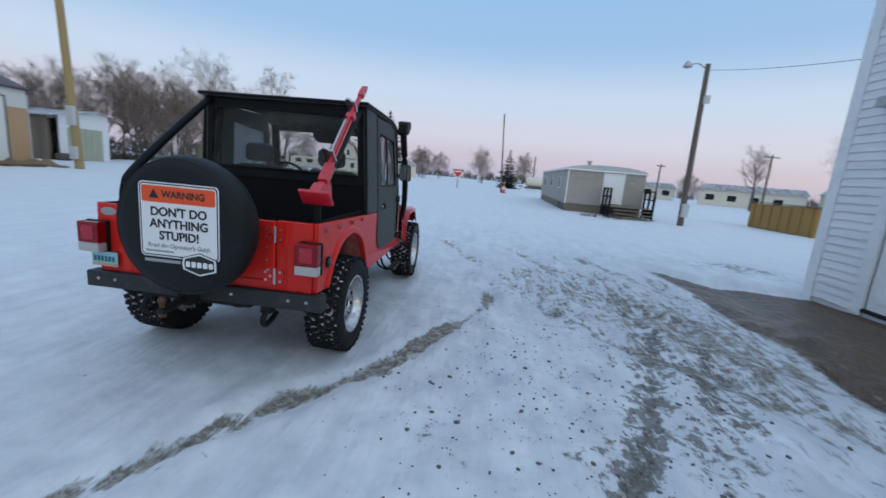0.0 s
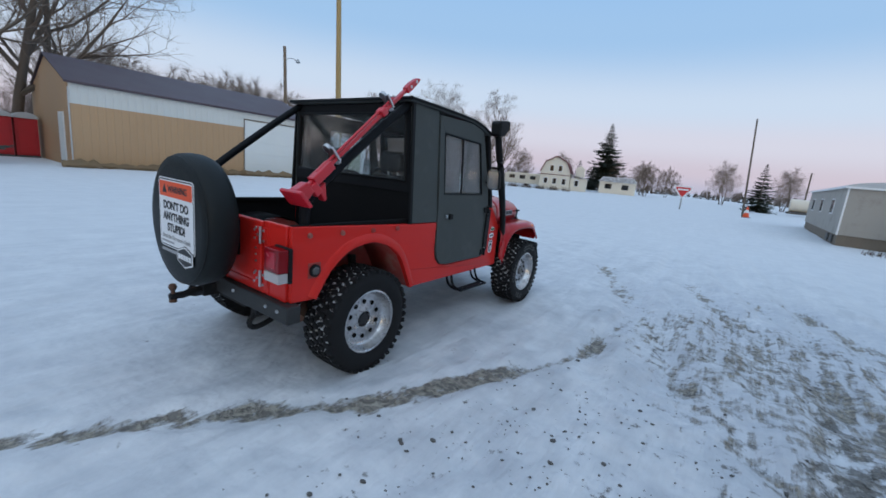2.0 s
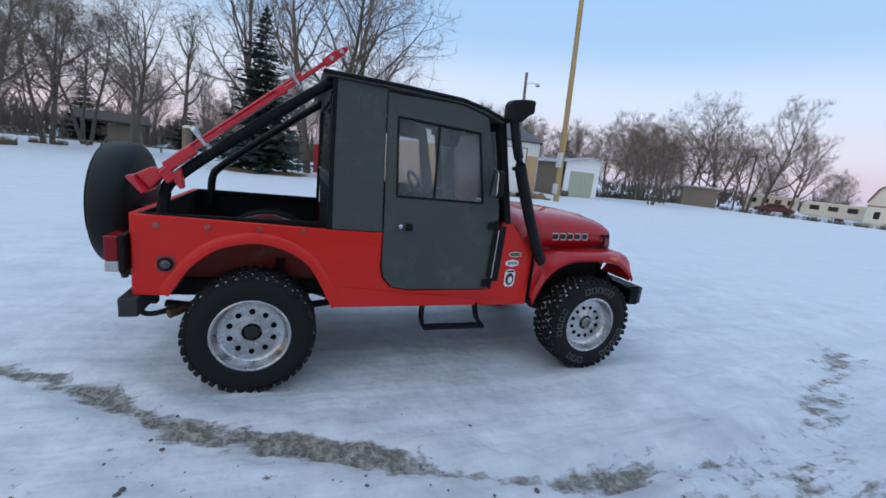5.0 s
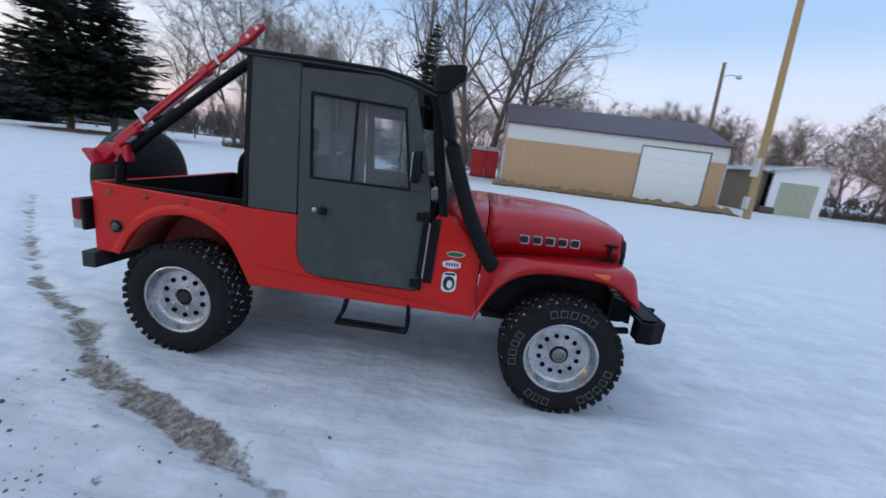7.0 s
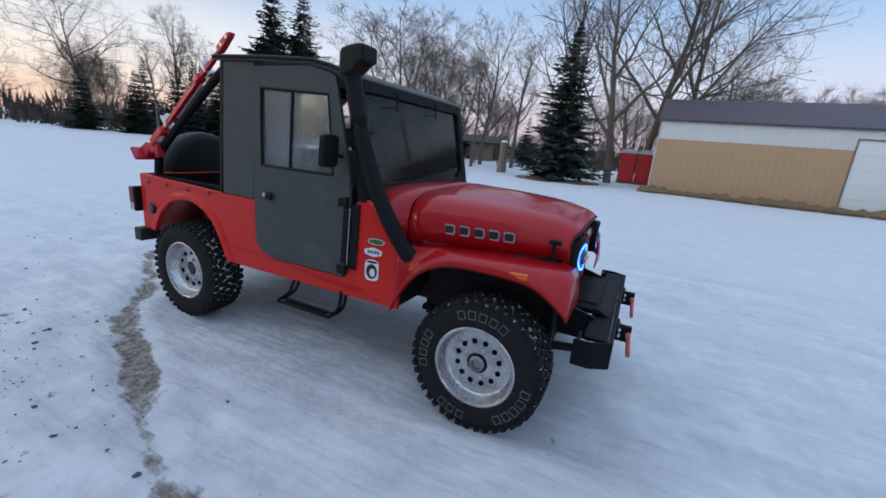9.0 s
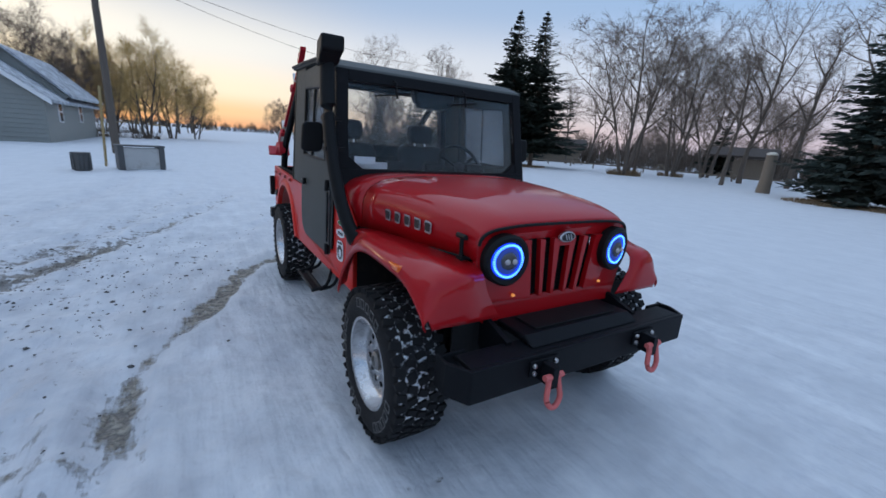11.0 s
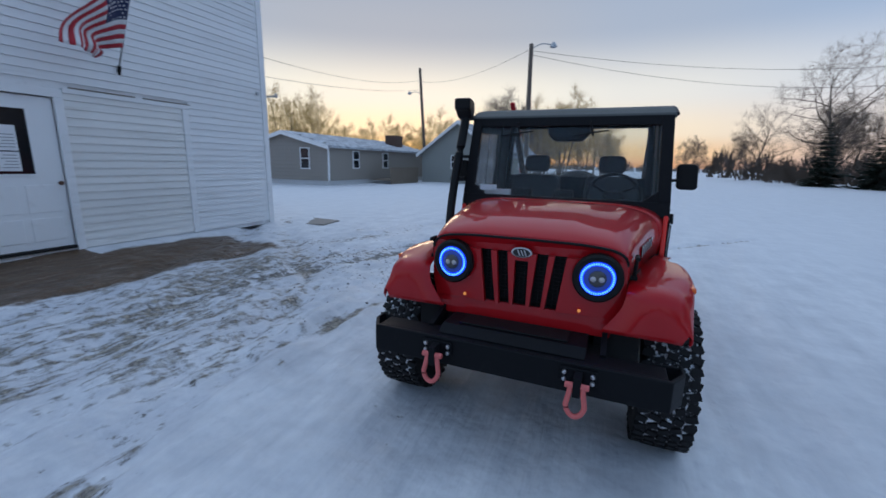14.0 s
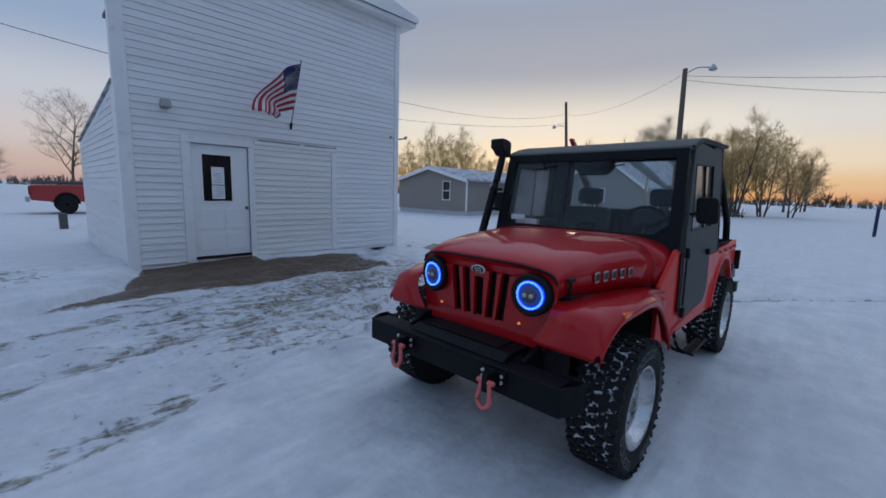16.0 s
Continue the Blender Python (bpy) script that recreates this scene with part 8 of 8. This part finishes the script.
for x, y, a in ((-33, -36, 40), (-27.5, -34, 70), (-45, -24, 10), (-38, -31, 0)):
    copy_thing(tab, pose(x, y, 0, 0, 0, a))
rail = thing("low_rail_fence", "low dark rail on short posts along the park", "fence")
line = [(-23.5, -44.0), (-28.0, -35.0), (-32.0, -26.0), (-35.0, -17.0), (-37.0, -8.0)]
bm = B()
tube(bm, [(x, y, 0.42) for x, y in line], 0.06, 6)
part("rail", bm, M_WOOD, rail)
for (x0, y0), (x1, y1) in zip(line, line[1:]):
    for k in range(4):
        x, y = x0 + (x1 - x0) * k / 4, y0 + (y1 - y0) * k / 4
        part("post", tube(B(), [(x, y, -0.1), (x, y, 0.46)], 0.07, 6), M_WOOD, rail)
stump = thing("tree_stump", "tall pale tree stump with a snow cap", "stump", pose(-24.6, -5.85, 0))
part("trunk", tube(B(), [(0, 0, -0.2), (0.05, 0.05, 0.8), (0.22, 0.1, 2.0)], [0.34, 0.27, 0.25], 12), M_WOOD, stump, smooth=50)
part("snow_cap", lathe(B(), [(0.25, 0.0), (0.23, 0.08), (0.10, 0.14)], (0.22, 0.1, 2.0), "z", 12), M_FARWHITE, stump, smooth=50)

# ---- trees ----
def grow(seed, height, angle, first, trunks=1, lean=0.0, counts=(10, 7, 6), wide=0.46, sprigs=7):
    """Tapered limbs set along their parents, fine twigs last. Returns the heavy wood and the fine twigs as vertex and face lists."""
    rng = random.Random(seed)
    wood, fine = ([], []), ([], [])

    def limb(store, pts, radii, seg):
        verts, faces = store
        base = len(verts)
        for i, p in enumerate(pts):
            s, u = around(pts[min(i + 1, len(pts) - 1)] - pts[max(i - 1, 0)])
            for k in range(seg):
                a = 2 * math.pi * k / seg
                verts.append(tuple(p + radii[i] * (math.cos(a) * s + math.sin(a) * u)))
        for i in range(len(pts) - 1):
            for k in range(seg):
                a, b = base + i * seg + k, base + i * seg + (k + 1) % seg
                faces.append((a, b, b + seg, a + seg))

    def branch(p, d, length, r, level):
        n = (8, 6, 4, 3)[level]
        pts, radii, ways = [p], [r], [d]
        for i in range(n):
            jit = (0.07, 0.13, 0.17, 0.20)[level]
            d = (d + Vector((rng.gauss(0, jit), rng.gauss(0, jit), rng.gauss(0, jit) + 0.07))).normalized()
            p = p + d * (length / n)
            pts.append(p)
            ways.append(d)
            radii.append(max(r * (1 - 0.86 * (i + 1) / n), 0.006))
        limb(wood if level < 2 else fine, pts, radii, (8, 5, 3, 3)[level])
        if level == 3:
            verts, faces = fine
            for _ in range(sprigs):
                q = pts[0].lerp(pts[-1], rng.uniform(0.1, 1.0))
                side = Vector((rng.gauss(0, 1), rng.gauss(0, 1), rng.gauss(0.2, 0.8))).normalized()
                tip = q + (d + side * 0.9).normalized() * rng.uniform(0.35, 0.9)
                w = side.orthogonal().normalized() * 0.0055
                b = len(verts)
                verts += [tuple(q - w), tuple(q + w), tuple(tip)]
                faces.append((b, b + 1, b + 2))
            return
        count = counts[level]
        a = rng.uniform(0, 6.28)
        for k in range(count):
            s = (first if level == 0 else 0.22) + (0.98 - (first if level == 0 else 0.22)) * (k + rng.uniform(0.1, 0.9)) / count
            i = min(int(s * n), n - 1)
            q, dd = pts[i].lerp(pts[i + 1], s * n - i), ways[i + 1]
            rr = radii[i] * 0.62
            a += 2.4 + rng.gauss(0, 0.4)
            u, v = around(dd)
            tilt = radians(angle + rng.gauss(0, 9) + (6 if level else 0))
            nd = dd * math.cos(tilt) + (u * math.cos(a) + v * math.sin(a)) * math.sin(tilt)
            if nd.z < 0.0 and level < 2:
                nd.z = abs(nd.z) * 0.4
            ln = length * ((wide if level == 0 else 0.50) * (1.25 - 0.75 * s)) * rng.uniform(0.75, 1.2) * (1.0 if level == 0 else 1.05)
            branch(q, nd.normalized(), max(ln, 0.35), max(rr, 0.008), level + 1)

    for k in range(trunks):
        a = 2.1 * k + rng.uniform(0, 0.8)
        out = Vector((math.cos(a), math.sin(a), 0))
        tilt = out * ((0.22 if trunks > 1 else 0.0) + lean)
        h = height * (rng.uniform(0.8, 1.0) if trunks > 1 else 1.0)
        branch(out * (0.22 if trunks > 1 else 0) + Vector((0, 0, -0.2)), (Vector((0, 0, 1)) + tilt).normalized(), h * 0.92, h * (0.0135 if trunks > 1 else 0.017), 0)
    return wood, fine


def bare_tree(label, *shape, twigs=None, **more):
    wood, fine = grow(*shape, **more)
    t = thing("bare_tree", label, "tree", None, "bare trees")
    mesh_part("trunk", *wood, M_BARK, t, smooth=60)
    mesh_part("crown", *fine, twigs or M_TWIG, t)
    return t


def spruce(label, seed, height, width, mat, group="spruces", clear=0.06):
    """Trunk with uneven whorls of drooping boughs, each a long feathered frond of needles."""
    rng = random.Random(seed)
    t = thing("spruce_tree", label, "tree", None, group)
    part("trunk", tube(B(), [(0, 0, -0.2), (0, 0, height * 0.5), (0, 0, height * 0.985)], [height * 0.018, height * 0.011, 0.012], 8), M_BARK, t, smooth=60)
    verts, faces = [], []

    def spray(c, way, size, wide):
        tip = c + way * size
        q = Vector((-way.y, way.x, rng.uniform(-0.5, 0.5))) * size * wide
        base = len(verts)
        verts.extend([tuple(c), tuple(c.lerp(tip, 0.45) + q), tuple(tip), tuple(c.lerp(tip, 0.45) - q + Vector((0, 0, -0.12 * size)))])
        faces.append((base, base + 1, base + 2, base + 3))

    levels = int(height * 4.0)
    for i in range(levels):
        s = (i + rng.uniform(-0.3, 0.3)) / (levels - 1)
        s = min(max(s, 0.0), 1.0)
        z = height * (clear + (0.99 - clear) * s)
        reach = width * ((1 - s) ** 0.85) * rng.uniform(0.80, 1.08) + 0.05
        n = rng.randint(8, 11)
        for k in range(n):
            a = 2 * math.pi * (k + rng.random()) / n
            ln = reach * rng.uniform(0.45, 1.22)
            out = Vector((math.cos(a), math.sin(a), 0))
            drop = rng.uniform(0.22, 0.45) * (1 - 0.9 * s)
            m = max(3, int(ln / 0.20))
            for j in range(m):
                f = (j + 0.5) / m
                c = out * (ln * f) + Vector((0, 0, z - drop * ln * f + 0.22 * ln * f * f))
                size = (0.16 + 0.34 * ln * (1 - f) ** 0.8) * rng.uniform(0.8, 1.25)
                size = min(size, 0.75)
                for side in (-1, 1):
                    b = a + side * rng.uniform(0.35, 0.85)
                    spray(c, Vector((math.cos(b), math.sin(b), rng.uniform(-0.50, 0.05))), size, 0.20)
            spray(out * (0.8 * ln) + Vector((0, 0, z - drop * ln * 0.8 + 0.14 * ln)), Vector((math.cos(a), math.sin(a), rng.uniform(-0.2, 0.25))), 0.10 + 0.20 * ln, 0.22)
    for k in range(40):
        a = rng.uniform(0, 6.28)
        spray(Vector((0, 0, height * rng.uniform(0.93, 0.995))), Vector((math.cos(a) * 0.5, math.sin(a) * 0.5, 0.8)), 0.22, 0.2)
    mesh_part("needles", verts, faces, mat, t)
    return t


def place(ob, x, y, turn=0, scale=1.0, first=False, drift=0.0225):
    x -= drift * math.hypot(x, y)
    m = Matrix.Translation((x, y, 0)) @ Matrix.Rotation(radians(turn), 4, "Z") @ Matrix.Diagonal((scale, scale, scale, 1))
    if first:
        ob.matrix_basis = m
        return ob
    return copy_thing(ob, m)


elm = bare_tree("large bare spreading elm with fine grey twigs", 4, 12.0, 52, 0.22, counts=(12, 8, 7), wide=0.62)
ash = bare_tree("tall bare tree with upswept branches", 11, 12.0, 36, 0.22, counts=(13, 7, 6), wide=0.48)
clump = bare_tree("bare tree with several leaning trunks from one base", 23, 10.5, 44, 0.30, 3, counts=(9, 7, 6), wide=0.50, sprigs=10)
small = bare_tree("small bare bushy tree", 31, 6.5, 38, 0.08, 3, counts=(9, 6, 5), wide=0.5, sprigs=10)
thin = bare_tree("slim bare tree at the edge of the wood", 47, 11.0, 32, 0.35, lean=0.06, counts=(11, 6, 5), wide=0.36)
place(elm, -36.0, 5.5, 40, 1.45, True)
place(ash, -25.8, 0.9, 10, 1.25, True)
place(clump, -26.4, -15.7, 0, 1.10, True, 0)
place(small, -26.5, 33.0, 0, 1.1, True)
place(thin, -33.0, -8.0, 0, 1.0, True)

dark = spruce("tall dark green spruce", 5, 10.6, 3.45, M_NEEDLE, clear=0.145)
blue = spruce("blue-green spruce with boughs to the ground", 9, 9.6, 3.2, M_NEEDLE_BLUE)
place(dark, -22.3, -24.8, 0, 1.16, True, 0)
place(dark, -23.0, -22.4, 120, 0.965, drift=0)
place(blue, -22.9, -1.6, 0, 0.92, True, 0)

# near trees, one by one
for ob, x, y, turn, sc in (
        (clump, -32.2, -15.9, 130, 0.95), (clump, -37.6, -16.0, 60, 0.95), (thin, -27.5, -9.6, 80, 0.78), (thin, -29.5, -17.5, 50, 0.85), (elm, -33.0, -11.0, 200, 0.66),
        (ash, -34.0, -3.4, 150, 1.1), (ash, -30.0, 2.6, 200, 1.15),
        (small, -31.0, 27.0, 60, 1.0), (small, -34.0, 34.0, 150, 1.15), (small, -31.5, 40.0, 250, 1.0), (small, -38.0, 30.0, 300, 1.05), (small, -42.0, 24.0, 10, 1.25), (small, -43.0, 18.0, 90, 1.2), (small, -45.0, 12.0, 170, 1.3), (small, -38.0, 20.0, 10, 1.15), (small, -40.0, 26.0, 140, 1.2), (small, -40.0, 14.5, 200, 1.1), (small, -39.0, 9.0, 260, 1.15), (small, -44.0, 21.0, 320, 1.3), (small, -36.5, 24.5, 20, 1.0),
        (ash, -38.0, 58.0, 30, 0.9), (elm, -40.0, 55.0, 100, 0.8), (ash, -33.0, 60.0, 190, 0.95), (thin, -31.0, 63.0, 0, 1.0), (clump, -44.0, 48.0, 0, 1.0), (small, -40.0, 45.0, 70, 1.2), (thin, -48.0, 50.0, 0, 0.9), (ash, -52.0, 58.0, 20, 0.9),
        (small, -27.0, 84.0, 0, 1.0), (small, -18.0, 90.0, 60, 1.0), (small, -11.0, 88.0, 120, 0.9), (small, 2.0, 84.0, 30, 1.0), (small, 10.0, 80.0, 200, 0.9),
        (elm, 46.0, 50.0, 0, 0.55), (thin, 40.0, 58.0, 90, 0.75), (small, 56.0, 48.0, 0, 1.0), (small, 32.0, 60.0, 100, 0.6), (thin, 36.0, 52.0, 10, 0.7),
        (elm, 6.5, -60.0, 140, 0.5), (small, 10.5, -52.0, 20, 1.0), (clump, 8.8, -57.0, 50, 0.7), (small, 3.5, -72.0, 0, 1.0),
        (elm, -18.8, -48.0, 0, 0.70), (ash, -24.0, -42.0, 30, 0.80), (small, -19.0, -50.0, 0, 1.2), (small, -14.0, -62.0, 40, 0.9), (small, -10.0, -75.0, 100, 0.9), (elm, 59.8, 0.4, 250, 0.55), (small, 50.0, 8.0, 0, 1.0), (small, 55.0, 14.0, 0, 0.8)):
    place(ob, x, y, turn, sc)
squat = spruce("broad dark spruce in front of the wood", 17, 7.0, 2.35, M_NEEDLE)
place(squat, -22.0, -38.5, 30, 0.95, True)
for x, y, turn, sc in ((-25.5, -37.0, 60, 1.05), (-28.5, -34.5, 90, 0.92), (-20.0, -42.0, 20, 0.85), (-31.0, -40.0, 150, 1.1), (-27.0, -44.0, 20, 1.2), (-23.5, -47.0, 20, 1.15), (-35.0, -37.0, 0, 0.95), (-30.5, -46.0, 200, 1.2), (-34.0, -44.0, 250, 1.1), (-17.5, -46.0, 250, 0.9), (-23.5, -34.4, 10, 0.88), (-24.7, -33.3, 70, 0.80), (-21.8, -35.8, 140, 0.92), (-25.9, -32.3, 200, 0.70),
                       (-48.0, -20.0, 0, 1.0), (-52.0, -12.0, 0, 0.9), (-35.0, 95.0, 40, 0.95), (-31.0, 97.0, 90, 1.05), (-27.0, 96.0, 10, 1.0), (-24.0, 97.0, 70, 0.9), (5.8, 58.0, 0, 0.83), (-36.5, 19.2, 0, 1.0)):
    place(squat, x, y, turn, sc)
for x, y, turn, sc in ((-19.4, 89.0, 0, 1.15),):
    place(dark, x, y, turn, sc)

# trees behind the houses with sunset backlight in their twig colour, and more trees by bearing and distance from the
# yard
backlit_tree = bare_tree("bushy bare tree, sunset backlight put into its golden twigs", 53, 8.0, 40, 0.06, 3, counts=(9, 7, 6), wide=0.48, sprigs=9, twigs=M_TWIG_BACKLIT)


def bearing(ob, az, dist, turn, sc, first=False):
    place(ob, -0.3 + dist * math.sin(radians(az)), 4.5 + dist * math.cos(radians(az)), turn, sc, first)


bearing(backlit_tree, 135.5, 46, 0, 0.98, True)
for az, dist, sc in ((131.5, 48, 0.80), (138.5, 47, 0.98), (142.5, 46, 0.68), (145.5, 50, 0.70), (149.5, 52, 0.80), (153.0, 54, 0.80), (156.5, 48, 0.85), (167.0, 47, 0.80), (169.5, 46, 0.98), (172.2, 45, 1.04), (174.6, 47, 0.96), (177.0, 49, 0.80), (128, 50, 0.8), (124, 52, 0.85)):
    bearing(backlit_tree, az, dist, 53 * az, sc)
for ob, az, dist, sc in ((small, 163.6, 44, 1.20), (small, 166.6, 45, 1.0), (small, 161.5, 52, 0.9), (ash, 207.5, 50, 0.62), (thin, 204.5, 46, 0.75), (elm, 193.0, 75, 0.55), (small, 201.0, 62, 1.1)):
    bearing(ob, az, dist, 31 * az, sc)
for ob, az, dist, sc in ((ash, 321.0, 64, 0.72), (clump, 323.4, 60, 0.85), (ash, 325.2, 66, 0.76), (thin, 326.8, 62, 0.85), (clump, 328.2, 63, 0.80), (ash, 332.3, 74, 0.72), (small, 330.0, 80, 1.0), (small, 335.5, 92, 1.1), (small, 352.0, 96, 1.0), (small, 355.0, 98, 0.9), (elm, 318.5, 62, 0.6), (clump, 316.0, 58, 0.8)):
    bearing(ob, az, dist, 47 * az, sc)

# the wood behind the park
rng = random.Random(77)
for k in range(38):
    az = radians(-180 + rng.uniform(38, 104))
    dist = rng.uniform(48, 80)
    place(rng.choice((ash, thin, thin, clump, small, elm)), dist * math.sin(az), dist * math.cos(az), rng.uniform(0, 360), rng.uniform(0.6, 0.92))
brush = bare_tree("low dense bare brush under the wood", 61, 5.0, 40, 0.04, 3, counts=(6, 5, 4), wide=0.6)
for k in range(26):
    az = radians(-180 + 44 + 56 * (k + rng.random()) / 26)
    dist = rng.uniform(60, 72)
    place(brush, dist * math.sin(az), dist * math.cos(az), rng.uniform(0, 360), rng.uniform(0.8, 1.15), k == 0)


# ---- brush and dry grass ----
def tufts(name, label, spots, seed, mat):
    """Dry stalks in loose clumps, as one uncounted growth."""
    r = random.Random(seed)
    verts, faces = [], []
    for x, y, rad, tall, count in spots:
        for _ in range(count):
            a, d = r.uniform(0, 6.28), rad * math.sqrt(r.random())
            p = Vector((x + d * math.cos(a), y + d * math.sin(a), 0.0))
            h = tall * r.uniform(0.4, 1.0)
            tip = p + Vector((r.gauss(0, 0.28) * h, r.gauss(0, 0.28) * h, h))
            w = Vector((math.cos(a), math.sin(a), 0)) * (0.012 + 0.012 * tall)
            b = len(verts)
            verts += [tuple(p - w), tuple(p + w), tuple(tip)]
            faces.append((b, b + 1, b + 2))
    return tagged(mesh_part(name, verts, faces, mat), label, "brush", kind="stuff")


def grass_mats(spots, seed):
    """Low ragged cushions of matted dead grass where the snow has gone."""
    r = random.Random(seed)
    verts, faces = [], []
    for x, y, rx, ry in spots:
        n = 26
        base = len(verts)
        verts.append((x, y, 0.075))
        for ring, (f, z) in enumerate(((0.6, 0.07), (1.0, -0.03))):
            for k in range(n):
                a = 2 * math.pi * k / n
                q = f * r.uniform(0.72, 1.15)
                verts.append((x + rx * q * math.cos(a), y + ry * q * math.sin(a), z + r.uniform(-0.02, 0.02)))
        for k in range(n):
            j = (k + 1) % n
            faces += [(base, base + 1 + k, base + 1 + j), (base + 1 + k, base + 1 + n + k, base + 1 + n + j, base + 1 + j)]
    return tagged(mesh_part("matted_grass", verts, faces, M_STRAW), "matted dead brown grass where the snow has melted", "grass", kind="stuff")


M_STRAW = surface("dry_straw", (0.22, 0.15, 0.085), 0.9, 0, 0.3, 2, 30, 0.1)
grass_mats([(-21.6, -23.0, 3.0, 2.6), (-22.4, -1.5, 2.5, 2.5), (-26.4, -15.7, 0.9, 0.9)], 4)

# a low bank of dead grass and earth against the foot of the shed
r = random.Random(12)
rows = []
for k in range(60):
    y = 2.9 + 0.235 * k
    x = -22.14 + 0.0314 * (y - 3.45)
    h, w = r.uniform(0.16, 0.40), r.uniform(0.5, 1.1)
    rows.append([(x, y, h), (x + 0.2 * w, y + r.uniform(-0.05, 0.05), 0.8 * h), (x + 0.55 * w, y + r.uniform(-0.1, 0.1), 0.38 * h), (x + w, y + r.uniform(-0.1, 0.1), -0.04)])
tagged(part("grass_bank", sheet(B(), rows), M_STRAW, None, smooth=40), "low bank of brown dead grass along the shed foot", "grass", kind="stuff")
tufts("dry_grass", "tan dry grass at the feet of trees and sheds",
      [(-26.4, -15.7, 1.2, 0.6, 500), (-32.9, -15.9, 1.0, 0.5, 350), (-29.5, -17.5, 0.8, 0.4, 250), (-21.6, -23.0, 2.7, 0.14, 1500), (-22.2, -1.6, 2.4, 0.16, 1500)]
      + [(-21.6 + 0.03 * k, 3.5 + 0.5 * k, 0.55 + 0.25 * math.sin(2.3 * k), 0.14, 420) for k in range(26)], 3, M_STRAW)
tufts("brush", "brown leafless brush along the far edge of the snow",
      [(-31 + 1.6 * k, 50 + 1.3 * k, 1.6, 0.8, 160) for k in range(8)] + [(-33 - 0.7 * k, 24 + 2.6 * k, 2.0, 1.3, 220) for k in range(10)]
      + [(7.2, 17.0, 1.0, 0.25, 120), (9.5, -36, 2, 0.8, 200), (6, -38, 2.2, 0.9, 250), (9, -52, 3, 1.2, 300)]
      + [(40 * math.sin(radians(a)) * 1.5, 40 * math.cos(radians(a)) * 1.5, 3.2, 2.2, 260) for a in range(-140, -70, 5)], 8, M_BRUSH)


def far_hedge():
    """The dark line of woods and hedges on the skyline: rounded clumps of fine stalks."""
    r = random.Random(5)
    verts, faces = [], []
    for az0, az1, dist, tall in ((100, 132, 210, 6), (166, 180, 170, 4), (180, 192, 160, 6.5), (192, 226, 78, 6.5), (196, 226, 66, 5.2), (198, 224, 60, 4.0), (215, 270, 105, 8), (225, 288, 72, 5.8), (270, 300, 130, 7), (300, 345, 120, 6), (334, 347, 105, 5.5), (345, 368, 170, 5), (14, 60, 140, 4), (60, 100, 200, 5)):
        az = az0
        while az < az1:
            a = radians(az)
            d = dist * r.uniform(0.93, 1.08)
            h = tall * r.uniform(0.5, 1.05)
            c = Vector((d * math.sin(a), d * math.cos(a), 0))
            across = Vector((math.cos(a), -math.sin(a), 0))
            wide = h * r.uniform(0.35, 0.60)
            for _ in range(110):
                u = r.uniform(-1, 1)
                crown = h * math.sqrt(max(1 - u * u, 0)) * r.uniform(0.72, 1.08)
                foot = c + across * (u * wide * 0.75)
                z0 = r.uniform(-0.1, 0.55) * crown
                top = c + across * (u * wide + r.gauss(0, 0.08 * h)) + Vector((0, 0, min(crown, z0 + r.uniform(0.25, 0.5) * h)))
                s = across * (h * r.uniform(0.010, 0.028))
                b = len(verts)
                verts += [tuple(foot - s + Vector((0, 0, z0))), tuple(foot + s + Vector((0, 0, z0))), tuple(top)]
                faces.append((b, b + 1, b + 2))
            az += math.degrees(0.62 * tall / dist)
    tagged(mesh_part("far_hedge", verts, faces, M_BRUSH), "dark leafless hedges and woods on the skyline", "woods", kind="stuff")


far_hedge()
